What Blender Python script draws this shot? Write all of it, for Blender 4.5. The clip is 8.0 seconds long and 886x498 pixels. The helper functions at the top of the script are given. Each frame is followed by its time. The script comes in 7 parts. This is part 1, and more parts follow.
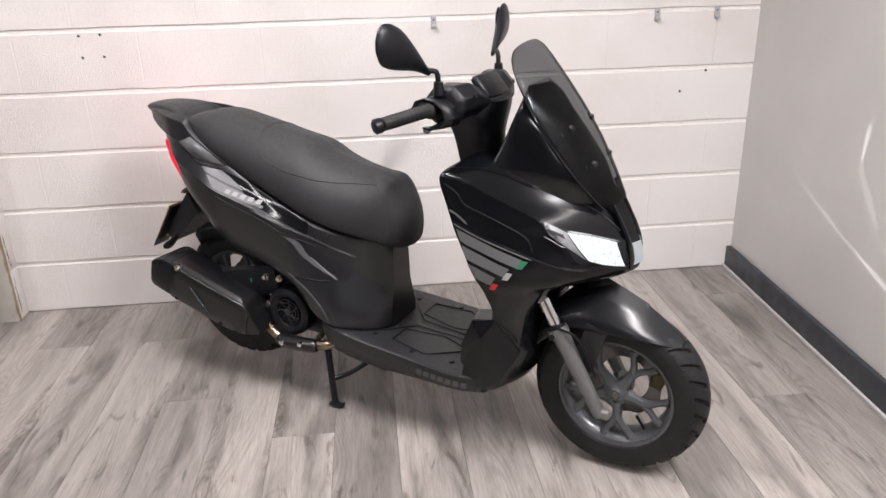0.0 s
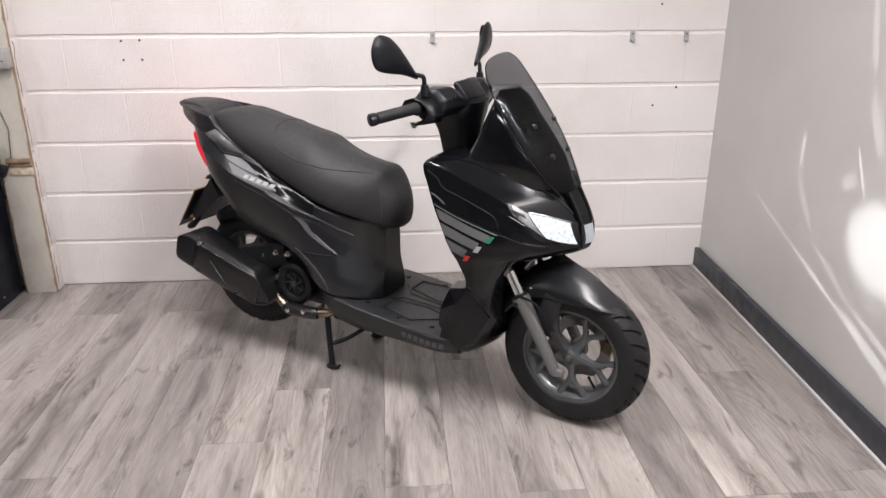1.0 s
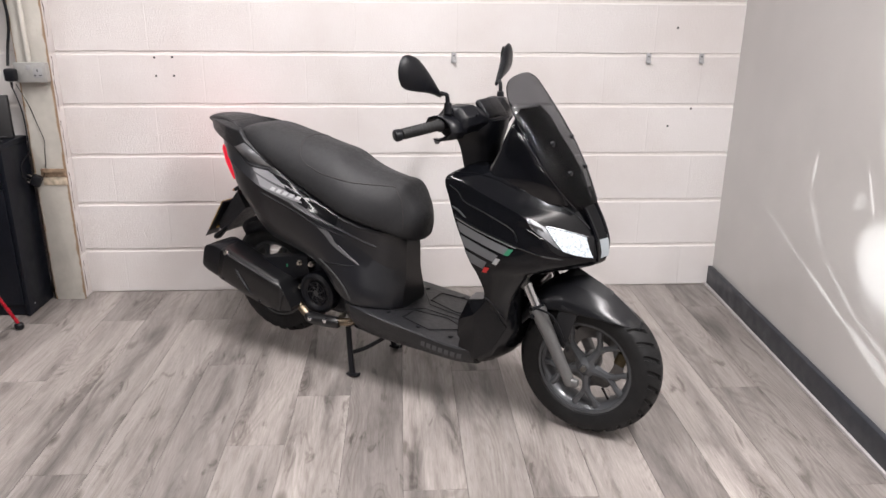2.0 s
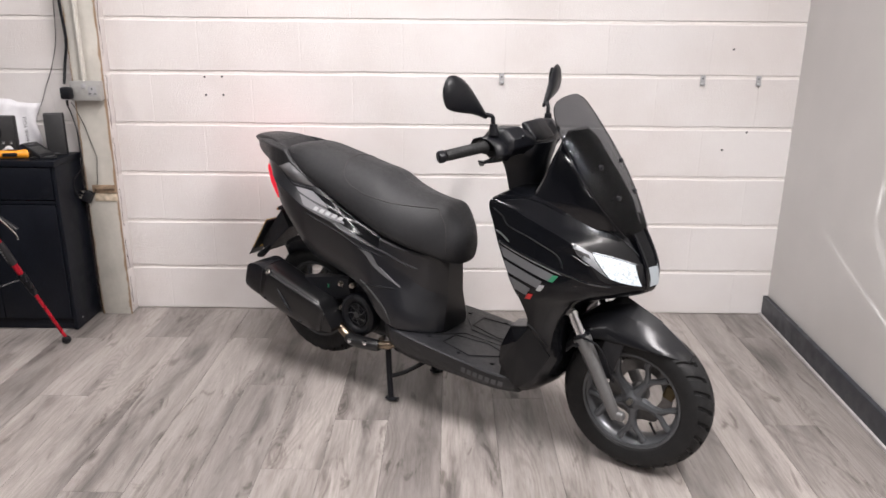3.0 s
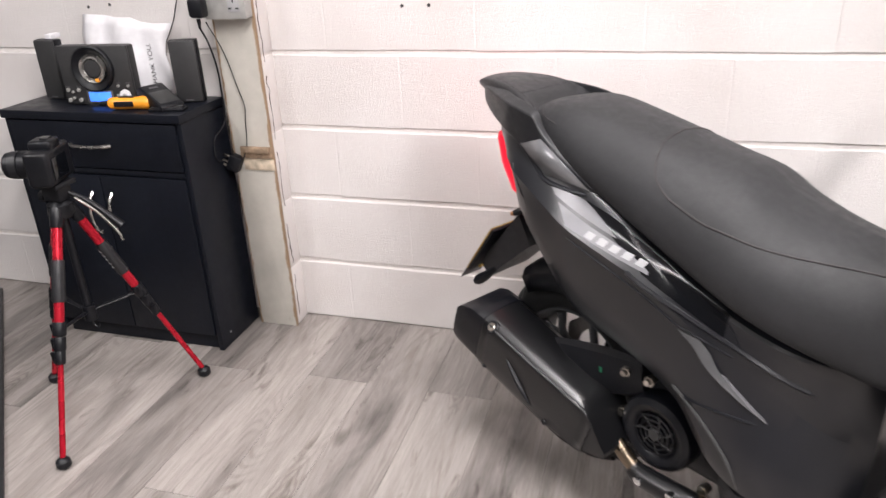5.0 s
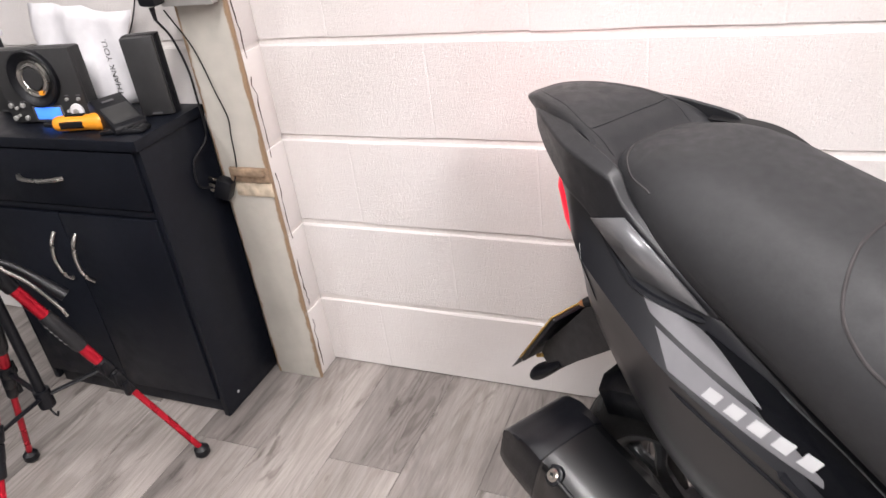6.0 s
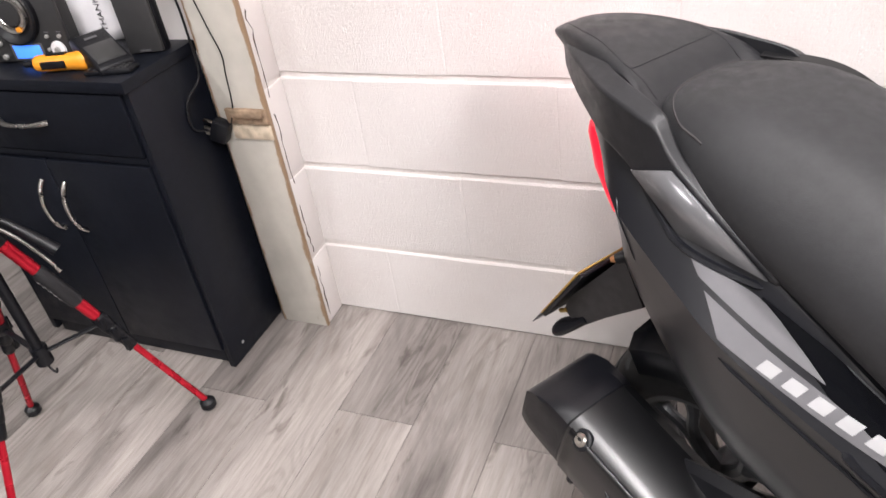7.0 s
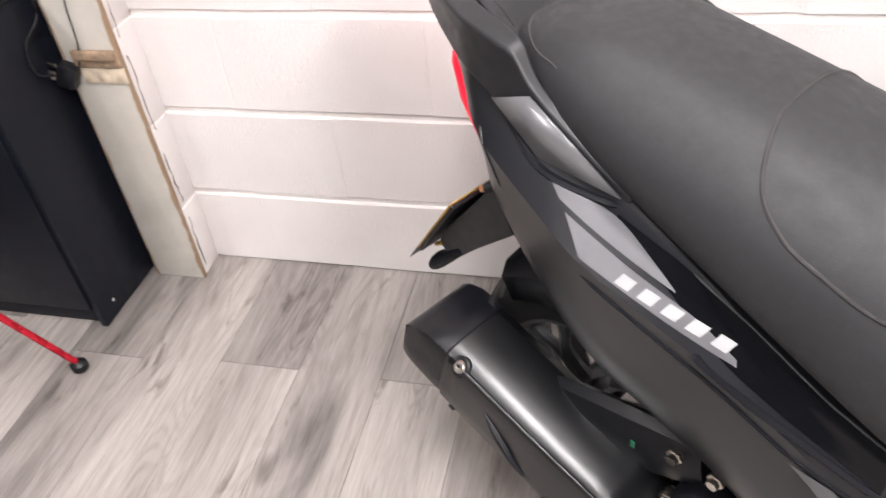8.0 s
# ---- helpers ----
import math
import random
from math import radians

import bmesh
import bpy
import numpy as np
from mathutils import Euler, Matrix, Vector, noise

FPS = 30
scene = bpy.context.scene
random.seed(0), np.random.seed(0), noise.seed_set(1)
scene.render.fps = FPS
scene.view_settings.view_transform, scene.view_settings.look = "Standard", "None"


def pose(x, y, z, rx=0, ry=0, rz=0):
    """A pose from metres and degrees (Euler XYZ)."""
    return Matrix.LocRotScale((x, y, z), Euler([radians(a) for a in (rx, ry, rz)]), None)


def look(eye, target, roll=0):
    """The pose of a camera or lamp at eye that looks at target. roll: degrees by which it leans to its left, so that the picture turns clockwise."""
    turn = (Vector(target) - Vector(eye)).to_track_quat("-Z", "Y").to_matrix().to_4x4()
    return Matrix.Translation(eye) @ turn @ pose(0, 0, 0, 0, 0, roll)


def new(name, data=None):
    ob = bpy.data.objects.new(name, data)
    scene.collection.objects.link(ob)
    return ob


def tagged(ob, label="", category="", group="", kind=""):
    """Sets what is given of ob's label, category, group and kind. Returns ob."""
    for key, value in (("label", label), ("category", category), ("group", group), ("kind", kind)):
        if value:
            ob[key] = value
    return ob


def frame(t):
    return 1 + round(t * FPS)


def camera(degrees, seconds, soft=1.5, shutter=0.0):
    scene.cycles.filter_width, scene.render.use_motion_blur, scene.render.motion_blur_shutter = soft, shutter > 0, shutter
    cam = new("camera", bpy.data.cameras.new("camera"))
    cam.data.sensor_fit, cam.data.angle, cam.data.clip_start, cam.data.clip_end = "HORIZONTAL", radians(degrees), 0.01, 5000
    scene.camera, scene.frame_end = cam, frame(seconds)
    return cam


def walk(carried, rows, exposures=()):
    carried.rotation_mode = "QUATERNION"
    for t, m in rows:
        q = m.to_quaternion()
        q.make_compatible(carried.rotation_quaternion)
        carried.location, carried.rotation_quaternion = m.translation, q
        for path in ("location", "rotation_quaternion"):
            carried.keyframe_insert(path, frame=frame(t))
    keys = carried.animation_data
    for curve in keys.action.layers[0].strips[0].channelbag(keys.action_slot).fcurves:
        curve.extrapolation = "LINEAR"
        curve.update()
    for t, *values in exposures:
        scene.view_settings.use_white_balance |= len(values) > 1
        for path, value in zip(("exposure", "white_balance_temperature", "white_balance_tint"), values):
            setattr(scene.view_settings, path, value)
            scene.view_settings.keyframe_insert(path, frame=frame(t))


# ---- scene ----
cam = camera(61.6, 8.0, shutter=0.3)
PATH = [
    (0, (0.118, 0.141, 1.333), (0.293, 1.992, 0.597), -1.6),
    (0.5, (0.116, -0.056, 1.357), (0.28, 1.812, 0.661), -0.7),
    (1, (0.173, -0.23, 1.346), (0.317, 1.641, 0.655), -0.1),
    (1.5, (0.141, -0.312, 1.353), (0.269, 1.566, 0.677), 0.2),
    (3, (0.16, -0.255, 1.346), (0.145, 1.655, 0.753), 0.5),
    (3.4, (0.137, -0.108, 1.344), (0.029, 1.796, 0.741), 0.4),
    (3.5, (0.117, -0.059, 1.331), (-0.008, 1.845, 0.732), 0.6),
    (4, (-0.016, 0.291, 1.324), (-0.252, 2.17, 0.679), 0.5),
    (4.5, (-0.106, 0.686, 1.273), (-0.484, 2.511, 0.547), -0.3),
    (5, (-0.207, 1.069, 1.244), (-0.751, 2.807, 0.417), -2.7),
    (5.2, (-0.246, 1.231, 1.233), (-0.85, 2.935, 0.378), -3.9),
    (6.3, (-0.317, 1.772, 1.251), (-1.078, 3.312, 0.228), -8.6),
    (6.5, (-0.332, 1.785, 1.25), (-1.094, 3.308, 0.2), -8.8),
    (7, (-0.367, 1.772, 1.234), (-1.092, 3.25, 0.099), -9.0),
    (7.5, (-0.355, 1.763, 1.229), (-0.978, 3.232, 0.024), -8.0),
    (8, (-0.346, 1.771, 1.219), (-0.771, 3.246, -0.063), -6.1),
]
EXPOSURES = [(0.0, 0.44), (1.0, 0.34), (3.0, 0.37), (3.5, 0.44), (4.0, 0.52), (5.0, 0.70), (6.5, 0.73), (7.0, 0.82), (8.0, 0.98)]
walk(cam, [(t, look(eye, target, roll)) for t, eye, target, roll in PATH], EXPOSURES)

# ---------------------------------------------------------------- light
ROOM_H = 2.75
world = bpy.data.worlds.new("room_air")
scene.world = world
world.use_nodes = True
world.node_tree.nodes["Background"].inputs[0].default_value = (0.9, 0.93, 1.0, 1)
world.node_tree.nodes["Background"].inputs[1].default_value = 0.05


def area_lamp(x, y, sx, sy, watts, colour):
    d = bpy.data.lights.new("ceiling_tube_light", "AREA")
    d.shape, d.size, d.size_y, d.energy, d.color = "RECTANGLE", sx, sy, watts, colour
    ob = new("ceiling_tube_light", d)
    ob.matrix_world = pose(x, y, ROOM_H - 0.075)
    return ob


TUBES = [(-2.5, 0.8, 0.16, 1.5, 34), (1.36, 0.40, 0.16, 1.1, 90), (-0.4, 1.70, 0.16, 1.2, 48), (-0.4, -2.0, 0.16, 1.5, 24)]
for x, y, sx, sy, watts in TUBES:
    area_lamp(x, y, sx, sy, watts, (1.0, 0.955, 0.96))

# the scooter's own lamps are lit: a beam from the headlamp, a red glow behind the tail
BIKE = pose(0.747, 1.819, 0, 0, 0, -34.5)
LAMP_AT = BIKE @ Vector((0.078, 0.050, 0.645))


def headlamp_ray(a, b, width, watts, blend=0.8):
    """One lobe of the headlamp's light: an added spot whose oval cone lands between a and b on the panelled wall."""
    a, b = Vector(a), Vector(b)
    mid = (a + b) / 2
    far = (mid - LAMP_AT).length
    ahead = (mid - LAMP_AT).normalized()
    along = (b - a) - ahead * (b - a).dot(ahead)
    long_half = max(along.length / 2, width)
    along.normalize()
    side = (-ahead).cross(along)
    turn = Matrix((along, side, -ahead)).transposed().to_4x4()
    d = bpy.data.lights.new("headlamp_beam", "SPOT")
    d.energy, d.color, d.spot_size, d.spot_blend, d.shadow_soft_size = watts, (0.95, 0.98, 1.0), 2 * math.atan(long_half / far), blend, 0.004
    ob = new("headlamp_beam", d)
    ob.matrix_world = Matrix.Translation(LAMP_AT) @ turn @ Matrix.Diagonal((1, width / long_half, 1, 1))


# broad hot spot, then added spots, each aimed to draw one bright streak on the panel
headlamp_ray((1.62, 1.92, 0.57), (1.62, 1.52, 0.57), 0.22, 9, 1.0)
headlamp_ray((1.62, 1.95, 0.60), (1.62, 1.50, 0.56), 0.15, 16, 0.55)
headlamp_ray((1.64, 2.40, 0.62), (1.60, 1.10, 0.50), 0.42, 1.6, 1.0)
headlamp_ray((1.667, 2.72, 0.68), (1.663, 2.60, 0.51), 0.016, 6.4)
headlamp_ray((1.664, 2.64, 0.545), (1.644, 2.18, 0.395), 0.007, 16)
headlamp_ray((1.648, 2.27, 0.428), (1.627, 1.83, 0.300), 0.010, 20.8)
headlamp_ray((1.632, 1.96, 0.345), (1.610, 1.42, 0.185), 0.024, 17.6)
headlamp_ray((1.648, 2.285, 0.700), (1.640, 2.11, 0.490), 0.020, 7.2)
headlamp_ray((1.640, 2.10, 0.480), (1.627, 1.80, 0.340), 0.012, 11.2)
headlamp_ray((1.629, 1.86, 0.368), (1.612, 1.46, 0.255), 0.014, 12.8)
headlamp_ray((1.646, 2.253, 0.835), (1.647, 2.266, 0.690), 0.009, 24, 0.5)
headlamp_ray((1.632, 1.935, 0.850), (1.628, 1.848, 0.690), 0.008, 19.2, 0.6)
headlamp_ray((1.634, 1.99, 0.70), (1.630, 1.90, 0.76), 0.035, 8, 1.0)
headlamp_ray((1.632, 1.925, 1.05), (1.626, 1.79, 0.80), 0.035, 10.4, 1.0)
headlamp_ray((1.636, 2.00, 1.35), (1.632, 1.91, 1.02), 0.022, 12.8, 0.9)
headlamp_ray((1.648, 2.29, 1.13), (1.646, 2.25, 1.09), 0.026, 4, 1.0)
d = bpy.data.lights.new("tail_lamp_glow", "AREA")
d.shape, d.size, d.size_y, d.energy, d.color = "RECTANGLE", 0.05, 0.10, 0.16, (1.0, 0.12, 0.18)
glow = new("tail_lamp_glow", d)
glow.matrix_world = BIKE @ look((-1.60, 0.01, 0.79), (-2.2, 0.25, 1.05))


# ---------------------------------------------------------------- materials
def material(name, colour, rough=0.5, metal=0.0, grain=0.0, grain_scale=60.0, stain=0.0, stain_scale=2.5,
             bump=0.0, bump_scale=200.0, coat=0.0, random_value=0.0, spec=0.5, rough_var=0.08):
    """A surface with fine grain, broad stains and relief."""
    m = bpy.data.materials.new(name)
    m.use_nodes = True
    nt = m.node_tree
    b = nt.nodes["Principled BSDF"]
    b.inputs["Metallic"].default_value = metal
    b.inputs["Coat Weight"].default_value = coat
    b.inputs["Coat Roughness"].default_value = 0.12
    b.inputs["Specular IOR Level"].default_value = spec
    tc = nt.nodes.new("ShaderNodeTexCoord")
    out = None

    def tex(scale, detail=4.0):
        n = nt.nodes.new("ShaderNodeTexNoise")
        n.inputs["Scale"].default_value = scale
        n.inputs["Detail"].default_value = detail
        nt.links.new(tc.outputs["Object"], n.inputs["Vector"])
        return n.outputs["Fac"]

    def scaled(sock, low, high):
        r = nt.nodes.new("ShaderNodeMapRange")
        r.inputs["From Min"].default_value, r.inputs["From Max"].default_value = 0.3, 0.7
        r.inputs["To Min"].default_value, r.inputs["To Max"].default_value = low, high
        nt.links.new(sock, r.inputs["Value"])
        return r.outputs["Result"]

    def times(a, b2):
        q = nt.nodes.new("ShaderNodeMath")
        q.operation = "MULTIPLY"
        nt.links.new(a, q.inputs[0])
        nt.links.new(b2, q.inputs[1])
        return q.outputs[0]

    value = scaled(tex(grain_scale), 1 - grain, 1 + grain)
    value = times(value, scaled(tex(stain_scale, 5), 1 - stain, 1 + stain))
    if random_value:
        info = nt.nodes.new("ShaderNodeObjectInfo")
        r = nt.nodes.new("ShaderNodeMapRange")
        r.inputs["To Min"].default_value, r.inputs["To Max"].default_value = 1 - random_value, 1 + random_value
        nt.links.new(info.outputs["Random"], r.inputs["Value"])
        value = times(value, r.outputs["Result"])
    mix = nt.nodes.new("ShaderNodeVectorMath")
    mix.operation = "SCALE"
    mix.inputs[0].default_value = colour
    nt.links.new(value, mix.inputs["Scale"])
    nt.links.new(mix.outputs[0], b.inputs["Base Color"])
    nt.links.new(scaled(tex(grain_scale * 0.3), max(0.02, rough - rough_var), min(1, rough + rough_var)), b.inputs["Roughness"])
    if bump:
        bn = nt.nodes.new("ShaderNodeBump")
        bn.inputs["Strength"].default_value = 1.0
        bn.inputs["Distance"].default_value = bump
        nt.links.new(tex(bump_scale, 6), bn.inputs["Height"])
        nt.links.new(bn.outputs[0], b.inputs["Normal"])
    return m


def block_paint():
    """White emulsion on concrete blocks: pitted and sandy, with a faint pink cast in places."""
    m = bpy.data.materials.new("white_painted_block")
    m.use_nodes = True
    nt = m.node_tree
    b = nt.nodes["Principled BSDF"]
    tc = nt.nodes.new("ShaderNodeTexCoord")
    geo = nt.nodes.new("ShaderNodeNewGeometry")
    pos = geo.outputs["Position"]

    def noise_tex(scale, detail, rough=0.55):
        n = nt.nodes.new("ShaderNodeTexNoise")
        n.inputs["Scale"].default_value, n.inputs["Detail"].default_value, n.inputs["Roughness"].default_value = scale, detail, rough
        nt.links.new(pos, n.inputs["Vector"])
        return n.outputs["Fac"]

    stain = nt.nodes.new("ShaderNodeValToRGB")
    stain.color_ramp.elements[0].position, stain.color_ramp.elements[0].color = 0.36, (0.605, 0.568, 0.550, 1)
    stain.color_ramp.elements[1].position, stain.color_ramp.elements[1].color = 0.62, (0.668, 0.643, 0.632, 1)
    nt.links.new(noise_tex(1.6, 5), stain.inputs[0])
    nt.links.new(stain.outputs[0], b.inputs["Base Color"])
    b.inputs["Roughness"].default_value = 0.62
    pit = nt.nodes.new("ShaderNodeTexVoronoi")
    pit.inputs["Scale"].default_value = 120.0
    nt.links.new(pos, pit.inputs["Vector"])
    pr = nt.nodes.new("ShaderNodeMapRange")
    pr.inputs["From Min"].default_value, pr.inputs["From Max"].default_value = 0.0, 0.35
    nt.links.new(pit.outputs["Distance"], pr.inputs["Value"])
    mask = nt.nodes.new("ShaderNodeMapRange")
    mask.inputs["From Min"].default_value, mask.inputs["From Max"].default_value = 0.40, 0.66
    nt.links.new(noise_tex(55.0, 3), mask.inputs["Value"])
    hole = nt.nodes.new("ShaderNodeMix")
    hole.inputs[2].default_value = 1.0
    nt.links.new(mask.outputs[0], hole.inputs[0])
    nt.links.new(pr.outputs[0], hole.inputs[3])
    add = nt.nodes.new("ShaderNodeMath")
    nt.links.new(hole.outputs[0], add.inputs[0])
    fine = nt.nodes.new("ShaderNodeMath")
    fine.operation = "MULTIPLY"
    fine.inputs[1].default_value = 1.5
    nt.links.new(noise_tex(160.0, 5, 0.7), fine.inputs[0])
    nt.links.new(fine.outputs[0], add.inputs[1])
    info = nt.nodes.new("ShaderNodeObjectInfo")
    own = nt.nodes.new("ShaderNodeMapRange")
    own.inputs["To Min"].default_value, own.inputs["To Max"].default_value = 0.40, 0.75
    nt.links.new(info.outputs["Random"], own.inputs["Value"])
    bn = nt.nodes.new("ShaderNodeBump")
    nt.links.new(own.outputs[0], bn.inputs["Strength"])
    bn.inputs["Distance"].default_value = 0.0030
    nt.links.new(add.outputs[0], bn.inputs["Height"])
    nt.links.new(bn.outputs[0], b.inputs["Normal"])
    return m


def laminate():
    """Grey oak-print laminate: long streaks, dark cathedral figure and knots, each plank its own."""
    m = bpy.data.materials.new("grey_oak_laminate")
    m.use_nodes = True
    nt = m.node_tree
    b = nt.nodes["Principled BSDF"]
    geo = nt.nodes.new("ShaderNodeNewGeometry")
    info = nt.nodes.new("ShaderNodeObjectInfo")
    off = nt.nodes.new("ShaderNodeVectorMath")
    off.operation = "MULTIPLY_ADD"
    comb = nt.nodes.new("ShaderNodeCombineXYZ")
    for k in range(3):
        nt.links.new(info.outputs["Random"], comb.inputs[k])
    off.inputs[1].default_value = (7.3, 31.0, 11.0)
    nt.links.new(comb.outputs[0], off.inputs[0])
    nt.links.new(geo.outputs["Position"], off.inputs[2])

    def stretched(sx, sy, scale, detail, distortion=0.0, rough=0.6):
        mp = nt.nodes.new("ShaderNodeMapping")
        mp.inputs["Scale"].default_value = (sx, sy, 1)
        nt.links.new(off.outputs[0], mp.inputs["Vector"])
        n = nt.nodes.new("ShaderNodeTexNoise")
        n.inputs["Scale"].default_value, n.inputs["Detail"].default_value = scale, detail
        n.inputs["Distortion"].default_value, n.inputs["Roughness"].default_value = distortion, rough
        nt.links.new(mp.outputs[0], n.inputs["Vector"])
        return n.outputs["Fac"]

    def ramp(sock, stops):
        r = nt.nodes.new("ShaderNodeValToRGB")
        e = r.color_ramp.elements
        for k, (p, c) in enumerate(stops):
            el = e[k] if k < 2 else e.new(p)
            el.position, el.color = p, (*c, 1)
        nt.links.new(sock, r.inputs[0])
        return r.outputs[0]

    def blend(kind, fac, a, c):
        x = nt.nodes.new("ShaderNodeMix")
        x.data_type, x.blend_type = "RGBA", kind
        x.inputs[0].default_value = fac
        nt.links.new(a, x.inputs[6])
        nt.links.new(c, x.inputs[7])
        return x.outputs[2]

    broad = ramp(stretched(9, 1.5, 1.0, 6, 0.5, 0.55), [(0.29, (0.112, 0.101, 0.095)), (0.70, (0.345, 0.315, 0.297)), (0.48, (0.268, 0.243, 0.229))])
    streak = ramp(stretched(46, 2.6, 1.0, 7, 0.6, 0.68), [(0.34, (0.74, 0.73, 0.72)), (0.60, (1.0, 1.0, 1.0))])
    fine = ramp(stretched(260, 14, 1.0, 4, 0.0, 0.7), [(0.34, (0.76, 0.75, 0.74)), (0.58, (1.0, 1.0, 1.0))])
    # nested growth rings: level lines of a slow, stretched noise
    rings = nt.nodes.new("ShaderNodeMath")
    rings.operation = "MULTIPLY"
    rings.inputs[1].default_value = 150.0
    nt.links.new(stretched(6.0, 1.0, 1.0, 1.5, 0.35, 0.45), rings.inputs[0])
    sine = nt.nodes.new("ShaderNodeMath")
    sine.operation = "SINE"
    nt.links.new(rings.outputs[0], sine.inputs[0])
    half_wave = nt.nodes.new("ShaderNodeMapRange")
    half_wave.inputs["From Min"].default_value = -1.0
    nt.links.new(sine.outputs[0], half_wave.inputs["Value"])
    figure = ramp(half_wave.outputs[0], [(0.08, (0.71, 0.69, 0.675)), (0.58, (1.0, 1.0, 1.0))])
    smudge = ramp(stretched(20, 4.5, 1.0, 5, 0.9, 0.6), [(0.30, (0.42, 0.40, 0.385)), (0.41, (1.0, 1.0, 1.0))])
    kn = nt.nodes.new("ShaderNodeTexVoronoi")
    kn.inputs["Scale"].default_value = 1.0
    mk = nt.nodes.new("ShaderNodeMapping")
    mk.inputs["Scale"].default_value = (4.2, 2.0, 1)
    nt.links.new(off.outputs[0], mk.inputs["Vector"])
    nt.links.new(mk.outputs[0], kn.inputs["Vector"])
    knots = ramp(kn.outputs["Distance"], [(0.025, (0.26, 0.24, 0.225)), (0.10, (1.0, 1.0, 1.0))])
    c = blend("MULTIPLY", 0.85, broad, streak)
    c = blend("MULTIPLY", 0.8, c, fine)
    c = blend("MULTIPLY", 0.9, c, smudge)
    patchy = stretched(11, 1.1, 1.0, 3)
    pm = nt.nodes.new("ShaderNodeMapRange")
    pm.inputs["From Min"].default_value, pm.inputs["From Max"].default_value = 0.42, 0.60
    pm.inputs["To Max"].default_value = 0.6
    nt.links.new(patchy, pm.inputs["Value"])
    fx = nt.nodes.new("ShaderNodeMix")
    fx.data_type, fx.blend_type = "RGBA", "MULTIPLY"
    nt.links.new(pm.outputs[0], fx.inputs[0])
    nt.links.new(c, fx.inputs[6])
    nt.links.new(figure, fx.inputs[7])
    c = fx.outputs[2]
    c = blend("MULTIPLY", 0.9, c, knots)
    # cathedral figure: long nested loops round scattered hearts
    heart = nt.nodes.new("ShaderNodeTexVoronoi")
    heart.inputs["Scale"].default_value = 1.0
    hm = nt.nodes.new("ShaderNodeMapping")
    hm.inputs["Scale"].default_value = (4.4, 0.95, 1)
    nt.links.new(off.outputs[0], hm.inputs["Vector"])
    nt.links.new(hm.outputs[0], heart.inputs["Vector"])
    warp = nt.nodes.new("ShaderNodeMath")
    warp.operation = "MULTIPLY_ADD"
    warp.inputs[1].default_value = 0.34
    nt.links.new(stretched(16, 4.2, 1.0, 3, 0.4, 0.5), warp.inputs[0])
    nt.links.new(heart.outputs["Distance"], warp.inputs[2])
    turns = nt.nodes.new("ShaderNodeMath")
    turns.operation = "MULTIPLY"
    turns.inputs[1].default_value = 135.0
    nt.links.new(warp.outputs[0], turns.inputs[0])
    loop = nt.nodes.new("ShaderNodeMath")
    loop.operation = "SINE"
    nt.links.new(turns.outputs[0], loop.inputs[0])
    lift = nt.nodes.new("ShaderNodeMapRange")
    lift.inputs["From Min"].default_value = -1.0
    nt.links.new(loop.outputs[0], lift.inputs["Value"])
    loops = ramp(lift.outputs[0], [(0.05, (0.56, 0.54, 0.53)), (0.62, (1.0, 1.0, 1.0))])
    core = ramp(warp.outputs[0], [(0.16, (0.62, 0.60, 0.585)), (0.40, (1.0, 1.0, 1.0))])
    near_heart = nt.nodes.new("ShaderNodeMapRange")
    near_heart.inputs["From Min"].default_value, near_heart.inputs["From Max"].default_value = 0.44, 0.24
    near_heart.inputs["To Max"].default_value = 0.85
    nt.links.new(warp.outputs[0], near_heart.inputs["Value"])
    lx = nt.nodes.new("ShaderNodeMix")
    lx.data_type, lx.blend_type = "RGBA", "MULTIPLY"
    nt.links.new(near_heart.outputs[0], lx.inputs[0])
    nt.links.new(c, lx.inputs[6])
    nt.links.new(loops, lx.inputs[7])
    c = blend("MULTIPLY", 0.75, lx.outputs[2], core)
    tone = nt.nodes.new("ShaderNodeMapRange")
    tone.inputs["To Min"].default_value, tone.inputs["To Max"].default_value = 0.79, 1.27
    nt.links.new(info.outputs["Random"], tone.inputs["Value"])
    sc = nt.nodes.new("ShaderNodeVectorMath")
    sc.operation = "SCALE"
    nt.links.new(c, sc.inputs[0])
    nt.links.new(tone.outputs[0], sc.inputs["Scale"])
    nt.links.new(sc.outputs[0], b.inputs["Base Color"])
    rr = nt.nodes.new("ShaderNodeMapRange")
    rr.inputs["To Min"].default_value, rr.inputs["To Max"].default_value = 0.34, 0.52
    nt.links.new(stretched(40, 3, 1.0, 4), rr.inputs["Value"])
    nt.links.new(rr.outputs[0], b.inputs["Roughness"])
    bn = nt.nodes.new("ShaderNodeBump")
    bn.inputs["Distance"].default_value = 0.0006
    nt.links.new(stretched(180, 4, 1.0, 5), bn.inputs["Height"])
    nt.links.new(bn.outputs[0], b.inputs["Normal"])
    return m


